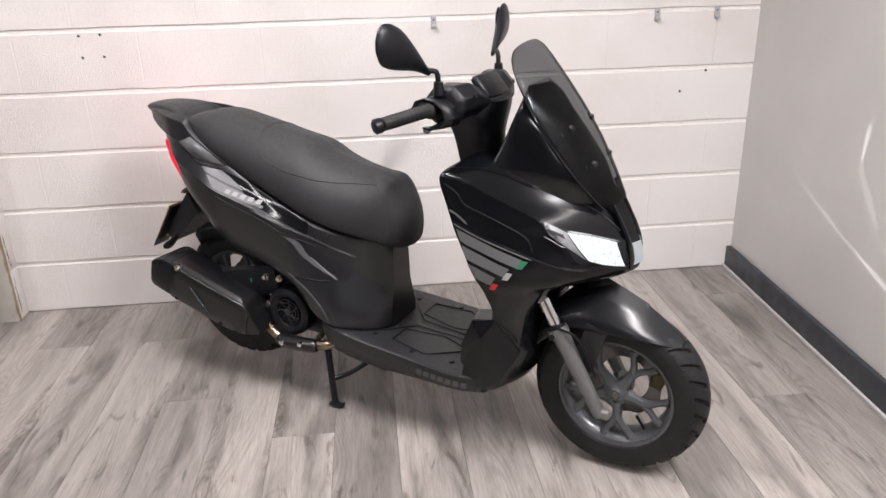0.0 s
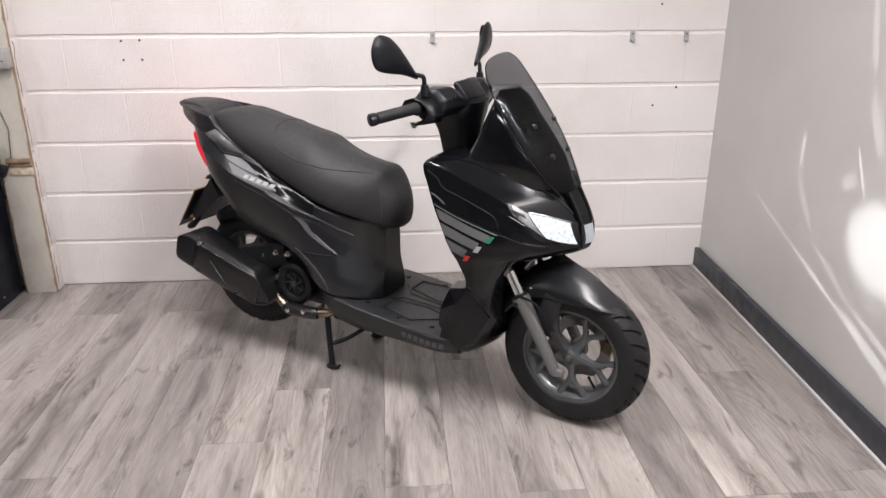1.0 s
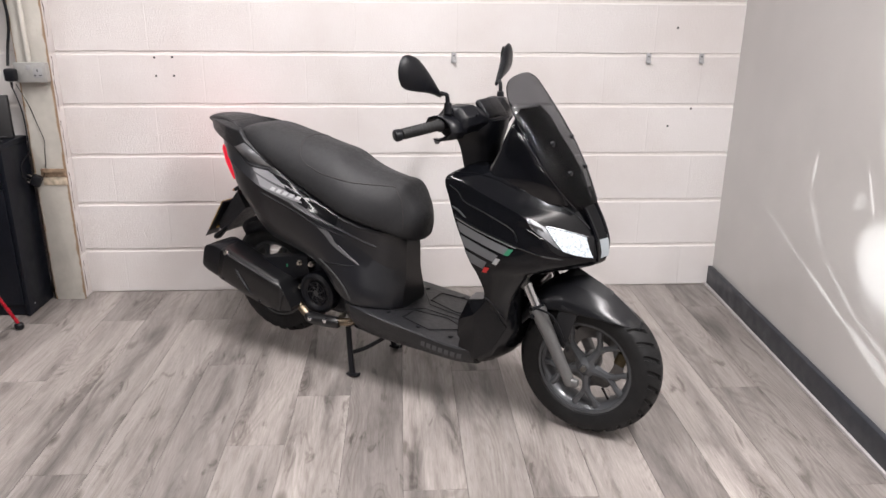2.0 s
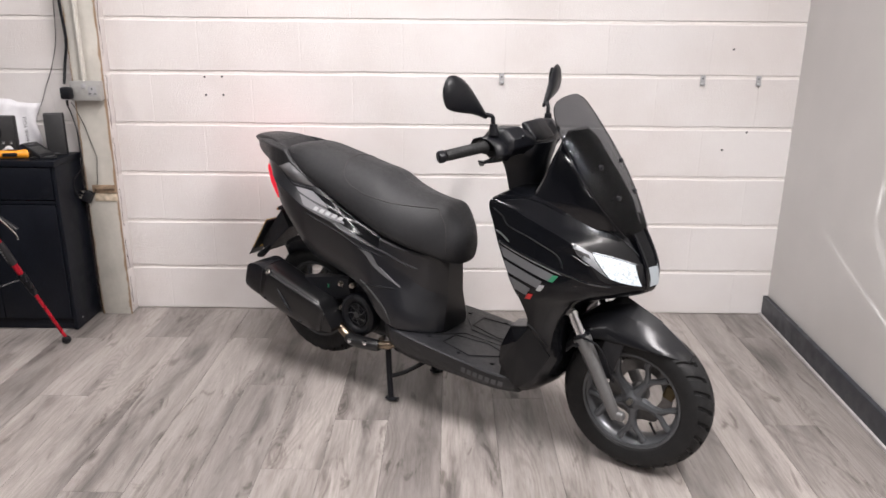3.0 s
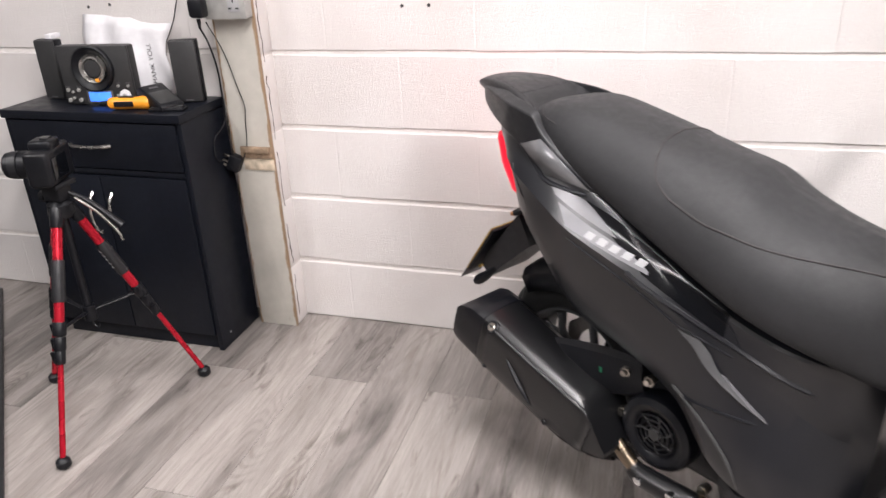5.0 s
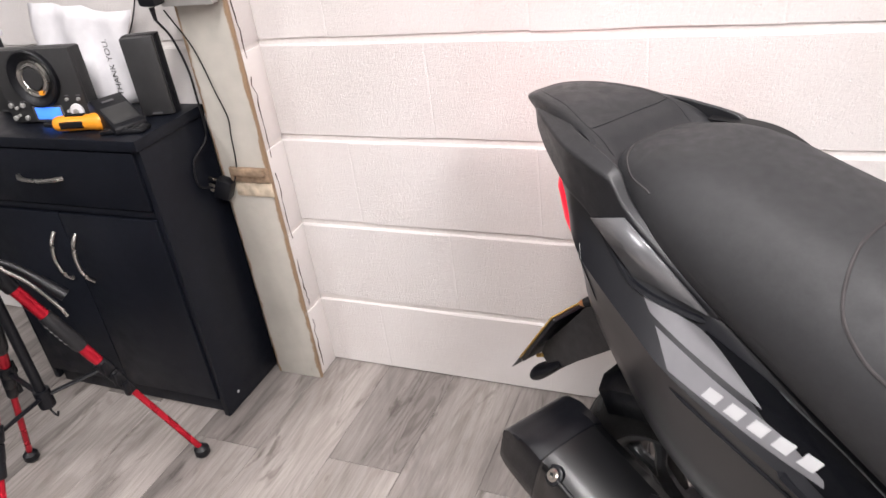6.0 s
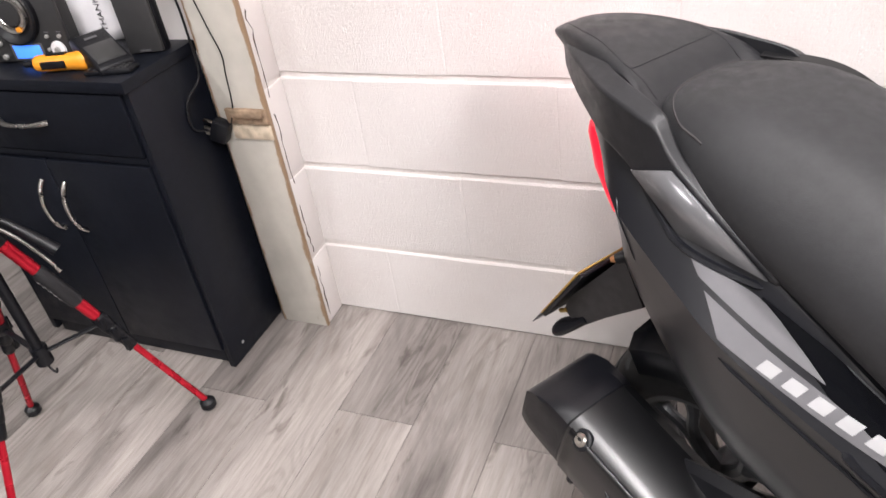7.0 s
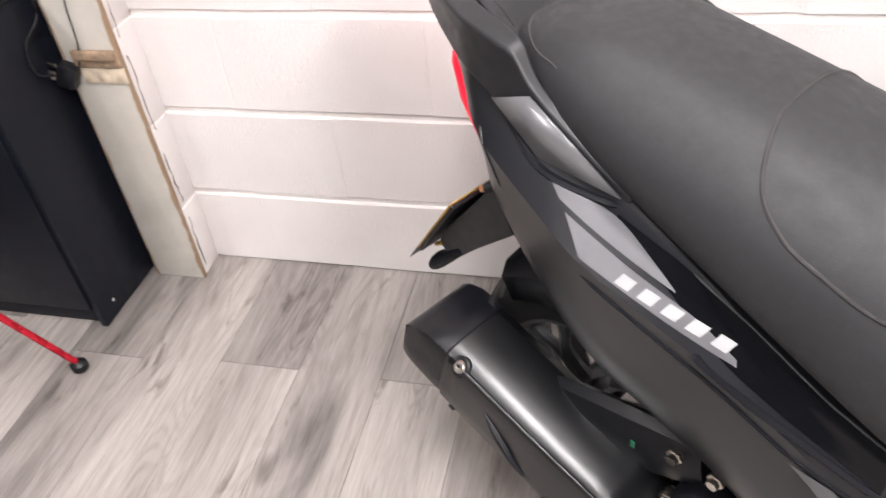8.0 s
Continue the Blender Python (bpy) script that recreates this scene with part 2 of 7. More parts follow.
def smoked_plastic(name, colour, rough=0.03):
    m = bpy.data.materials.new(name)
    m.use_nodes = True
    nt = m.node_tree
    nt.nodes.remove(nt.nodes["Principled BSDF"])
    tr = nt.nodes.new("ShaderNodeBsdfTransparent")
    tr.inputs[0].default_value = (*colour, 1)
    gl = nt.nodes.new("ShaderNodeBsdfGlossy")
    gl.inputs["Roughness"].default_value = rough
    lw = nt.nodes.new("ShaderNodeLayerWeight")
    pw = nt.nodes.new("ShaderNodeMath")
    pw.operation = "POWER"
    pw.inputs[1].default_value = 4.0
    nt.links.new(lw.outputs["Facing"], pw.inputs[0])
    fr = nt.nodes.new("ShaderNodeMapRange")
    fr.inputs["To Min"].default_value, fr.inputs["To Max"].default_value = 0.025, 0.14
    nt.links.new(pw.outputs[0], fr.inputs["Value"])
    mx = nt.nodes.new("ShaderNodeMixShader")
    nt.links.new(fr.outputs[0], mx.inputs[0])
    nt.links.new(tr.outputs[0], mx.inputs[1])
    nt.links.new(gl.outputs[0], mx.inputs[2])
    nt.links.new(mx.outputs[0], nt.nodes["Material Output"].inputs[0])
    return m


def glowing(name, colour, strength):
    m = bpy.data.materials.new(name)
    m.use_nodes = True
    b = m.node_tree.nodes["Principled BSDF"]
    b.inputs["Base Color"].default_value = (*colour, 1)
    b.inputs["Emission Color"].default_value = (*colour, 1)
    b.inputs["Emission Strength"].default_value = strength
    return m


BLOCK = block_paint()
MORTAR = material("painted_mortar", (0.70, 0.665, 0.64), 0.7, grain=0.05, stain=0.06, bump=0.0015, bump_scale=140)
LAMINATE = laminate()
JOINT_DARK = material("dark_board_joint", (0.06, 0.055, 0.05), 0.8, grain=0.1)
PANEL = material("pale_grey_gloss_wall_panel", (0.50, 0.485, 0.47), 0.16, grain=0.015, grain_scale=5, stain=0.05, stain_scale=1.2, bump=0.0012, bump_scale=2.2, rough_var=0.05)
# tones of the unseen walls and ceiling, kept low to darken reflections and bounce
DIMWALL = material("unseen_wall_dim_grey", (0.12, 0.118, 0.116), 0.75, grain=0.05, stain=0.1, bump=0.0008)
CEILPAINT = material("unseen_ceiling_grey", (0.36, 0.355, 0.345), 0.8, grain=0.03, stain=0.06, bump=0.0006)
PLASTER = material("plain_white_plaster", (0.72, 0.71, 0.69), 0.7, grain=0.03, stain=0.05, bump=0.0008)
SKIRT = material("charcoal_skirting_paint", (0.018, 0.021, 0.028), 0.42, grain=0.08, stain=0.15, bump=0.0003)
BEAD = material("pale_floor_bead", (0.42, 0.40, 0.40), 0.5, grain=0.05, stain=0.1)
STEEL = material("grey_painted_steel", (0.47, 0.45, 0.405), 0.5, grain=0.04, grain_scale=30, stain=0.12, stain_scale=7, bump=0.0008, bump_scale=60)


def rust_bleed(m, colour):
    """Specks and runs of rust on a painted surface."""
    nt = m.node_tree
    b = nt.nodes["Principled BSDF"]
    old = b.inputs["Base Color"].links[0].from_socket
    geo = nt.nodes.new("ShaderNodeNewGeometry")
    mp = nt.nodes.new("ShaderNodeMapping")
    mp.inputs["Scale"].default_value = (1, 1, 0.35)
    n = nt.nodes.new("ShaderNodeTexNoise")
    n.inputs["Scale"].default_value, n.inputs["Detail"].default_value, n.inputs["Roughness"].default_value = 24.0, 7.0, 0.7
    r = nt.nodes.new("ShaderNodeMapRange")
    r.inputs["From Min"].default_value, r.inputs["From Max"].default_value = 0.64, 0.72
    mx = nt.nodes.new("ShaderNodeMix")
    mx.data_type = "RGBA"
    mx.inputs[7].default_value = (*colour, 1)
    nt.links.new(geo.outputs["Position"], mp.inputs["Vector"])
    nt.links.new(mp.outputs[0], n.inputs["Vector"])
    nt.links.new(n.outputs["Fac"], r.inputs["Value"])
    nt.links.new(r.outputs[0], mx.inputs[0])
    nt.links.new(old, mx.inputs[6])
    nt.links.new(mx.outputs[2], b.inputs["Base Color"])


rust_bleed(STEEL, (0.24, 0.16, 0.10))


def edge_rust(m, half, colour):
    """Rust that creeps in from the two long edges of an upright flange, and lingers at its foot."""
    nt = m.node_tree
    b = nt.nodes["Principled BSDF"]
    old = b.inputs["Base Color"].links[0].from_socket
    tc = nt.nodes.new("ShaderNodeTexCoord")
    sep = nt.nodes.new("ShaderNodeSeparateXYZ")
    nt.links.new(tc.outputs["Object"], sep.inputs[0])
    side = nt.nodes.new("ShaderNodeMath")
    side.operation = "ABSOLUTE"
    nt.links.new(sep.outputs[0], side.inputs[0])
    near = nt.nodes.new("ShaderNodeMapRange")
    near.inputs["From Min"].default_value, near.inputs["From Max"].default_value = half - 0.013, half - 0.001
    near.inputs["To Max"].default_value = 0.36
    nt.links.new(side.outputs[0], near.inputs["Value"])
    mp = nt.nodes.new("ShaderNodeMapping")
    mp.inputs["Scale"].default_value = (1, 1, 0.28)
    n = nt.nodes.new("ShaderNodeTexNoise")
    n.inputs["Scale"].default_value, n.inputs["Detail"].default_value, n.inputs["Roughness"].default_value = 38.0, 8.0, 0.72
    nt.links.new(tc.outputs["Object"], mp.inputs["Vector"])
    nt.links.new(mp.outputs[0], n.inputs["Vector"])
    both = nt.nodes.new("ShaderNodeMath")
    nt.links.new(near.outputs[0], both.inputs[0])
    nt.links.new(n.outputs["Fac"], both.inputs[1])
    r = nt.nodes.new("ShaderNodeMapRange")
    r.inputs["From Min"].default_value, r.inputs["From Max"].default_value = 0.66, 0.78
    nt.links.new(both.outputs[0], r.inputs["Value"])
    mx = nt.nodes.new("ShaderNodeMix")
    mx.data_type = "RGBA"
    mx.inputs[7].default_value = (*colour, 1)
    nt.links.new(r.outputs[0], mx.inputs[0])
    nt.links.new(old, mx.inputs[6])
    nt.links.new(mx.outputs[2], b.inputs["Base Color"])
    return m


POSTPAINT = edge_rust(material("grey_painted_post", (0.47, 0.45, 0.405), 0.5, grain=0.04, grain_scale=30, stain=0.12, stain_scale=7, bump=0.0008, bump_scale=60), 0.068, (0.26, 0.175, 0.105))
RUST = material("rusty_steel", (0.25, 0.175, 0.115), 0.85, grain=0.35, grain_scale=45, stain=0.4, stain_scale=16, bump=0.003, bump_scale=70)
FLAKED = material("flaking_cream_paint", (0.50, 0.42, 0.32), 0.7, grain=0.25, grain_scale=50, stain=0.3, stain_scale=20, bump=0.002, bump_scale=60)
rust_bleed(FLAKED, (0.10, 0.06, 0.035))
BLACKWOOD = material("black_ash_board", (0.0052, 0.0064, 0.0104), 0.40, grain=0.2, grain_scale=80, stain=0.2, bump=0.0003, bump_scale=300, spec=0.22)
NICKEL = material("brushed_nickel", (0.62, 0.60, 0.57), 0.25, 1.0, grain=0.05)
PLASTIC = material("black_plastic", (0.0034, 0.0038, 0.0058), 0.40, spec=0.36, grain=0.15, grain_scale=120, stain=0.15, bump=0.0003, bump_scale=600)
GREYPLASTIC = material("dark_grey_plastic", (0.028, 0.028, 0.029), 0.42, grain=0.08, stain=0.1, bump=0.0002, bump_scale=500)
RED = material("red_anodised_metal", (0.50, 0.012, 0.03), 0.28, 0.6, grain=0.06, stain=0.08)
YELLOW = material("yellow_orange_plastic", (0.78, 0.30, 0.02), 0.4, grain=0.04, stain=0.06)
SATIN = material("satin_black_paint", (0.0030, 0.0033, 0.0044), 0.14, grain=0.06, grain_scale=300, stain=0.08, coat=0.0, spec=0.36, rough_var=0.006)
MATT = material("matt_black_body_paint", (0.0066, 0.0070, 0.0094), 0.29, grain=0.05, grain_scale=300, stain=0.08, spec=0.72, rough_var=0.01)
MUDPAINT = material("metallic_black_paint", (0.0070, 0.0073, 0.0092), 0.31, 0.10, grain=0.05, grain_scale=300, stain=0.06, spec=0.42, rough_var=0.01)
GLOSS = material("gloss_black_paint", (0.003, 0.0034, 0.005), 0.10, grain=0.03, stain=0.05, coat=0.3, rough_var=0.008)
TEXTURED = material("textured_black_plastic", (0.0085, 0.0088, 0.0108), 0.44, spec=0.55, grain=0.15, grain_scale=200, stain=0.03, bump=0.0004, bump_scale=900)
VINYL = material("matt_black_seat_vinyl", (0.0185, 0.0187, 0.0204), 0.58, spec=0.42, grain=0.1, grain_scale=250, stain=0.1, stain_scale=5, bump=0.0004, bump_scale=1100)
RUBBER = material("tyre_rubber", (0.0085, 0.0085, 0.009), 0.6, spec=0.35, grain=0.15, grain_scale=90, stain=0.25, stain_scale=9, bump=0.0004, bump_scale=500)
WHEELGREY = material("graphite_wheel_paint", (0.092, 0.096, 0.102), 0.36, 0.5, grain=0.06, stain=0.08)
FORKGREY = material("grey_fork_paint", (0.17, 0.17, 0.17), 0.38, 0.5, grain=0.06, stain=0.08)
CHROME = material("chrome", (0.75, 0.75, 0.76), 0.07, 1.0, grain=0.02, rough_var=0.02)
BRIGHTSTEEL = material("bare_steel", (0.55, 0.51, 0.46), 0.28, 1.0, grain=0.15, grain_scale=40, stain=0.2, stain_scale=20)
DISCSTEEL = material("dark_ground_steel", (0.17, 0.168, 0.166), 0.36, 1.0, grain=0.15, grain_scale=60, stain=0.2)
BRASS = material("gold_caliper_paint", (0.16, 0.125, 0.07), 0.4, 0.7, grain=0.1)
HEATBLACK = material("heatproof_black_paint", (0.0028, 0.0029, 0.0036), 0.33, grain=0.05, stain=0.08, spec=0.65, rough_var=0.01)
DECALGREY = material("dark_grey_decal", (0.085, 0.085, 0.090), 0.55, grain=0.03, stain=0.04)
DECALSILVER = material("silver_grey_decal", (0.17, 0.168, 0.177), 0.38, 0.6, spec=0.5, grain=0.03, stain=0.05)
DECALWHITE = material("white_decal", (0.33, 0.33, 0.335), 0.4, grain=0.02)
INLAY = material("silver_gloss_plastic", (0.20, 0.20, 0.21), 0.24, 0.5, grain=0.03, stain=0.04, rough_var=0.01)
DARKRUST = material("dark_cracked_sealant", (0.055, 0.036, 0.024), 0.9, grain=0.4, grain_scale=60, stain=0.4, stain_scale=30)
AMBER = material("amber_indicator_lens", (0.34, 0.15, 0.06), 0.3, grain=0.03)
PLATEYELLOW = material("yellow_number_plate", (0.36, 0.22, 0.05), 0.5, grain=0.03, stain=0.05)
DECALRED = material("red_decal", (0.62, 0.02, 0.02), 0.4, grain=0.03)
DECALGREEN = material("green_decal", (0.015, 0.13, 0.065), 0.4, grain=0.03)
LENSRED = glowing("lit_red_lamp_lens", (0.75, 0.010, 0.035), 0.55)
REFLECTOR = material("dull_lamp_reflector", (0.44, 0.46, 0.49), 0.30, 1.0, grain=0.10, grain_scale=60, stain=0.15, stain_scale=30)
PIPESTEEL = material("heat_tinted_steel", (0.26, 0.205, 0.15), 0.30, 1.0, grain=0.15, grain_scale=40, stain=0.3, stain_scale=20)
SMOKE = smoked_plastic("smoked_screen", (0.455, 0.465, 0.48))
LAMP_ON = glowing("lit_headlamp_reflector", (0.86, 0.93, 1.0), 0.85)
nt = LAMP_ON.node_tree
facet = nt.nodes.new("ShaderNodeTexNoise")
facet.inputs["Scale"].default_value, facet.inputs["Detail"].default_value = 14.0, 1.0
fr = nt.nodes.new("ShaderNodeMapRange")
fr.inputs["From Min"].default_value, fr.inputs["From Max"].default_value, fr.inputs["To Min"].default_value, fr.inputs["To Max"].default_value = 0.3, 0.7, 0.45, 1.0
nt.links.new(facet.outputs["Fac"], fr.inputs["Value"])
nt.links.new(fr.outputs[0], nt.nodes["Principled BSDF"].inputs["Emission Strength"])
nt.nodes["Principled BSDF"].inputs["Base Color"].default_value = (0.12, 0.13, 0.14, 1)
LAMP_DIM = glowing("dim_headlamp_tip", (0.80, 0.84, 0.88), 0.27)
LAMP_DIM.node_tree.nodes["Principled BSDF"].inputs["Base Color"].default_value = (0.12, 0.13, 0.14, 1)
BULB = material("lamp_reflector", (0.7, 0.72, 0.75), 0.18, 0.8, grain=0.1, grain_scale=90)
SCREEN = glowing("blue_display", (0.05, 0.2, 0.95), 0.8)
PAPER = material("white_polythene", (0.68, 0.67, 0.69), 0.45, grain=0.03, stain=0.06, stain_scale=9, bump=0.002, bump_scale=18)
INK = material("black_ink", (0.03, 0.03, 0.03), 0.5, grain=0.05)
SOCKETGREY = material("galvanised_socket_box", (0.36, 0.355, 0.34), 0.42, 0.35, grain=0.08, stain=0.12)
TUBEGLASS = glowing("lit_tube_cover", (1.0, 0.96, 0.93), 3.0)
STITCH = material("grey_stitching", (0.034, 0.030, 0.031), 0.8, grain=0.2)


# ---------------------------------------------------------------- mesh helpers
def mesh_of(name, bm, mat, smooth=True, angle=35):
    me = bpy.data.meshes.new(name)
    bmesh.ops.recalc_face_normals(bm, faces=bm.faces)
    bm.to_mesh(me)
    bm.free()
    me.materials.append(mat)
    if smooth:
        me.shade_smooth()
        me.set_sharp_from_angle(angle=radians(angle))
    return me


def part(name, bm, mat, parent=None, label="", angle=35):
    ob = new(name, mesh_of(name, bm, mat, angle=angle))
    if parent:
        ob.parent = parent
    if label:
        tagged(ob, label)
    return ob


def empty(name, m):
    ob = new(name)
    ob.empty_display_size = 0.1
    ob.matrix_world = m
    return ob


def box(bm, lo, hi, bevel=0.0, segs=2, turn=None):
    r = bmesh.ops.create_cube(bm, size=1.0)
    vs = r["verts"]
    lo, hi = Vector(lo), Vector(hi)
    for v in vs:
        v.co = Vector([(lo[k] + hi[k]) / 2 + v.co[k] * (hi[k] - lo[k]) for k in range(3)])
    if bevel:
        es = list({e for v in vs for e in v.link_edges})
        out = bmesh.ops.bevel(bm, geom=es, offset=bevel, segments=segs, affect="EDGES", profile=0.5)
        vs = list({v for v in out["verts"]} | {v for v in vs if v.is_valid})
    if turn:
        for v in vs:
            v.co = turn @ v.co
    return bm


def catmull(pts, n):
    """A smooth line through pts, n steps a stretch."""
    pts = [Vector(p) for p in pts]
    out = []
    for i in range(len(pts) - 1):
        p1, p2 = pts[i], pts[i + 1]
        p0 = pts[i - 1] if i else p1 * 2 - p2
        p3 = pts[i + 2] if i + 2 < len(pts) else p2 * 2 - p1
        for k in range(n):
            t = k / n
            out.append(0.5 * (2 * p1 + (p2 - p0) * t + (2 * p0 - 5 * p1 + 4 * p2 - p3) * t * t + (3 * p1 - p0 - 3 * p2 + p3) * t ** 3))
    out.append(pts[-1])
    return out


def skin(bm, rings, closed=True, cap=True):
    """Faces between rings of equal count."""
    rows = [[bm.verts.new(p) for p in ring] for ring in rings]
    n = len(rows[0])
    for a, b in zip(rows, rows[1:]):
        for k in range(n if closed else n - 1):
            j = (k + 1) % n
            bm.faces.new((a[k], a[j], b[j], b[k]))
    if cap and closed:
        bm.faces.new(rows[0])
        bm.faces.new(rows[-1][::-1])
    return rows


def tube(bm, pts, radius, segs=12, smooth=0, flat=1.0, up=(0, 0, 1)):
    """A pipe along pts; radius a number or one a point; flat: its height by its width."""
    if smooth:
        count = len(pts)
        rad = [radius] * count if isinstance(radius, (int, float)) else list(radius)
        line = catmull(pts, smooth)
        rads = [v[0] for v in catmull([(r, 0, 0) for r in rad], smooth)]
    else:
        line = [Vector(p) for p in pts]
        rads = [radius] * len(line) if isinstance(radius, (int, float)) else list(radius)
    rings = []
    for i, p in enumerate(line):
        d = (line[min(i + 1, len(line) - 1)] - line[max(i - 1, 0)]).normalized()
        u = Vector(up)
        if abs(d.dot(u)) > 0.95:
            u = Vector((1, 0, 0))
        side = d.cross(u).normalized()
        top = side.cross(d).normalized()
        rings.append([p + rads[i] * (math.cos(a) * side + flat * math.sin(a) * top) for a in (2 * math.pi * k / segs for k in range(segs))])
    skin(bm, rings)
    return bm


def lathe(bm, profile, segs, axis="y", centre=(0, 0, 0), closed=True, fn=None):
    """Turn a profile of (along, radius) about an axis."""
    c = Vector(centre)
    rings = []
    for k in range(segs):
        a = 2 * math.pi * k / segs
        ring = []
        for j, (s, r) in enumerate(profile):
            if fn:
                r += fn(a, s, r)
            x, y = r * math.cos(a), r * math.sin(a)
            ring.append(c + (Vector((x, s, y)) if axis == "y" else Vector((x, y, s)) if axis == "z" else Vector((s, x, y))))
        rings.append([bm.verts.new(p) for p in ring])
    n = len(profile)
    for k in range(segs):
        a, b = rings[k], rings[(k + 1) % segs]
        for j in range(n if closed else n - 1):
            i = (j + 1) % n
            bm.faces.new((a[j], a[i], b[i], b[j]))
    if not closed:
        for j in (0, n - 1):
            if profile[j][1] > 1e-4:
                bm.faces.new([r[j] for r in rings])
    bmesh.ops.remove_doubles(bm, verts=bm.verts, dist=1e-6)
    return bm


def loft_u(keys, steps=6, ring_steps=3, corners=(), ends=True):
    """A body symmetric about y = 0. keys: (x, half profile of (y, z) from the crown to the keel)."""
    bm = bmesh.new()
    count = len(keys[0][1])
    lines = []
    for j in range(count):
        lines.append(catmull([(x, h[j][0], h[j][1]) for x, h in keys], steps))
    rings = []
    for i in range(len(lines[0])):
        half = [lines[j][i] for j in range(count)]
        half = cornered(half, ring_steps, corners)
        other = [Vector((p.x, -p.y, p.z)) for p in half[-2:0:-1]]
        rings.append(half + other)
    skin(bm, rings, True, ends)
    return bm


def cornered(half, ring_steps, corners):
    """Smooth stretches that meet in a crease at each corner."""
    cuts = [0, *corners, len(half) - 1]
    out = []
    for a, b in zip(cuts, cuts[1:]):
        out += catmull(half[a:b + 1], ring_steps)[:-1]
    return out + [half[-1]]


def loft_z(keys, steps=6, ring_steps=3, corners=()):
    """The same for level sections: (z, half outline of (x, y) from the back to the nose)."""
    bm = bmesh.new()
    count = len(keys[0][1])
    lines = [catmull([(h[j][0], h[j][1], z) for z, h in keys], steps) for j in range(count)]
    rings = []
    for i in range(len(lines[0])):
        half = [lines[j][i] for j in range(count)]
        half = cornered(half, ring_steps, corners)
        other = [Vector((p.x, -p.y, p.z)) for p in half[-2:0:-1]]
        rings.append(half + other)
    skin(bm, rings)
    return bm


# ---------------------------------------------------------------- the room
WALL_Y, LEFT_X, BACK_Y = 3.080, -3.2, -3.2
PLANK_W, PLANK_L = 0.187, 1.33
SIDE_TURN = -2.6  # the panelled wall stands a little askew to the block wall
COURSE, BLOCK_W, JOINT_Z = 0.225, 0.445, 0.21


def slab(name, lo, hi, mat, label):
    return tagged(part(name, box(bmesh.new(), lo, hi), mat), label, kind="structure")


wall_north = slab("wall_north", (LEFT_X - 0.1, WALL_Y + 0.004, -0.05), (2.0, WALL_Y + 0.2, ROOM_H), MORTAR, "white painted concrete block wall with raked joints")
floor = slab("floor", (LEFT_X - 0.1, BACK_Y - 0.1, -0.06), (2.2, WALL_Y + 0.01, -0.0015), JOINT_DARK, "grey oak laminate plank floor")
# ceiling and two walls out of view, added to close the room
ceiling = slab("ceiling", (LEFT_X - 0.1, BACK_Y - 0.1, ROOM_H), (2.2, WALL_Y + 0.2, ROOM_H + 0.1), CEILPAINT, "plain pale grey ceiling added out of view")
wall_west = slab("wall_west", (LEFT_X - 0.1, BACK_Y - 0.1, 0), (LEFT_X, WALL_Y, ROOM_H), DIMWALL, "plain grey wall added to close the unseen side of the room")
wall_south = slab("wall_south", (LEFT_X, BACK_Y - 0.1, 0), (2.2, BACK_Y, ROOM_H), DIMWALL, "plain grey wall added to close the unseen side of the room")

SIDE = pose(1.672, WALL_Y, 0, 0, 0, SIDE_TURN)
wall_east = slab("wall_east", (0.012, -6.4, 0.0), (0.2, 0.02, ROOM_H), PANEL, "pale grey glossy sheet panelled wall")
wall_east.matrix_world = SIDE
baseboard = tagged(part("baseboard", box(bmesh.new(), (-0.010, -6.4, 0.006), (0.0115, -0.002, 0.098), 0.003), SKIRT), "charcoal painted skirting board", kind="structure")
baseboard.matrix_world = SIDE
trim = tagged(part("trim", box(bmesh.new(), (-0.022, -6.4, 0.0), (-0.0105, -0.003, 0.012), 0.002), BEAD), "pale bead along the foot of the skirting", kind="structure")
trim.matrix_world = SIDE


def ceiling_light(x, y, sx, sy):
    thing = empty("ceiling_light", pose(x, y, ROOM_H))
    part("housing", box(bmesh.new(), (-sx * 0.6, -sy * 0.52, -0.05), (sx * 0.6, sy * 0.52, -0.001), 0.006), PLASTER, thing)
    part("diffuser", box(bmesh.new(), (-sx * 0.5, -sy * 0.5, -0.066), (sx * 0.5, sy * 0.5, -0.051), 0.004), TUBEGLASS, thing, "lit white tube cover")
    return tagged(thing, "white ceiling tube light, switched on", "ceiling light", group="ceiling lights")


for x, y, sx, sy, watts in TUBES:
    ceiling_light(x, y, sx, sy)

# steel post against the block wall, with its rusty bracket
POST_X0, POST_X1, POST_Y = -1.466, -1.330, 2.990
steel_post = empty("steel_post", pose((POST_X0 + POST_X1) / 2, POST_Y, 0))
half = (POST_X1 - POST_X0) / 2
part("front_flange", box(bmesh.new(), (-half, 0, 0), (half, 0.012, ROOM_H - 0.002), 0.003), POSTPAINT, steel_post)
z = 0.001
while z < ROOM_H - 0.05:
    top = min(0.205 if z < 0.1 else z + 0.215, ROOM_H - 0.002)
    part("filler_block", box(bmesh.new(), (-0.012, 0.0125, z), (half - 0.004, 0.0875, top), 0.003), BLOCK, steel_post, "white overpainted filler beside the post")
    z = top + 0.010
part("web", box(bmesh.new(), (-0.010, 0.0130, 0), (half - 0.007, 0.0870, ROOM_H - 0.002), 0.001), MORTAR, steel_post)
bm = bmesh.new()
box(bm, (-half + 0.03, -0.010, 0.585), (half + 0.001, -0.0005, 0.622), 0.003)
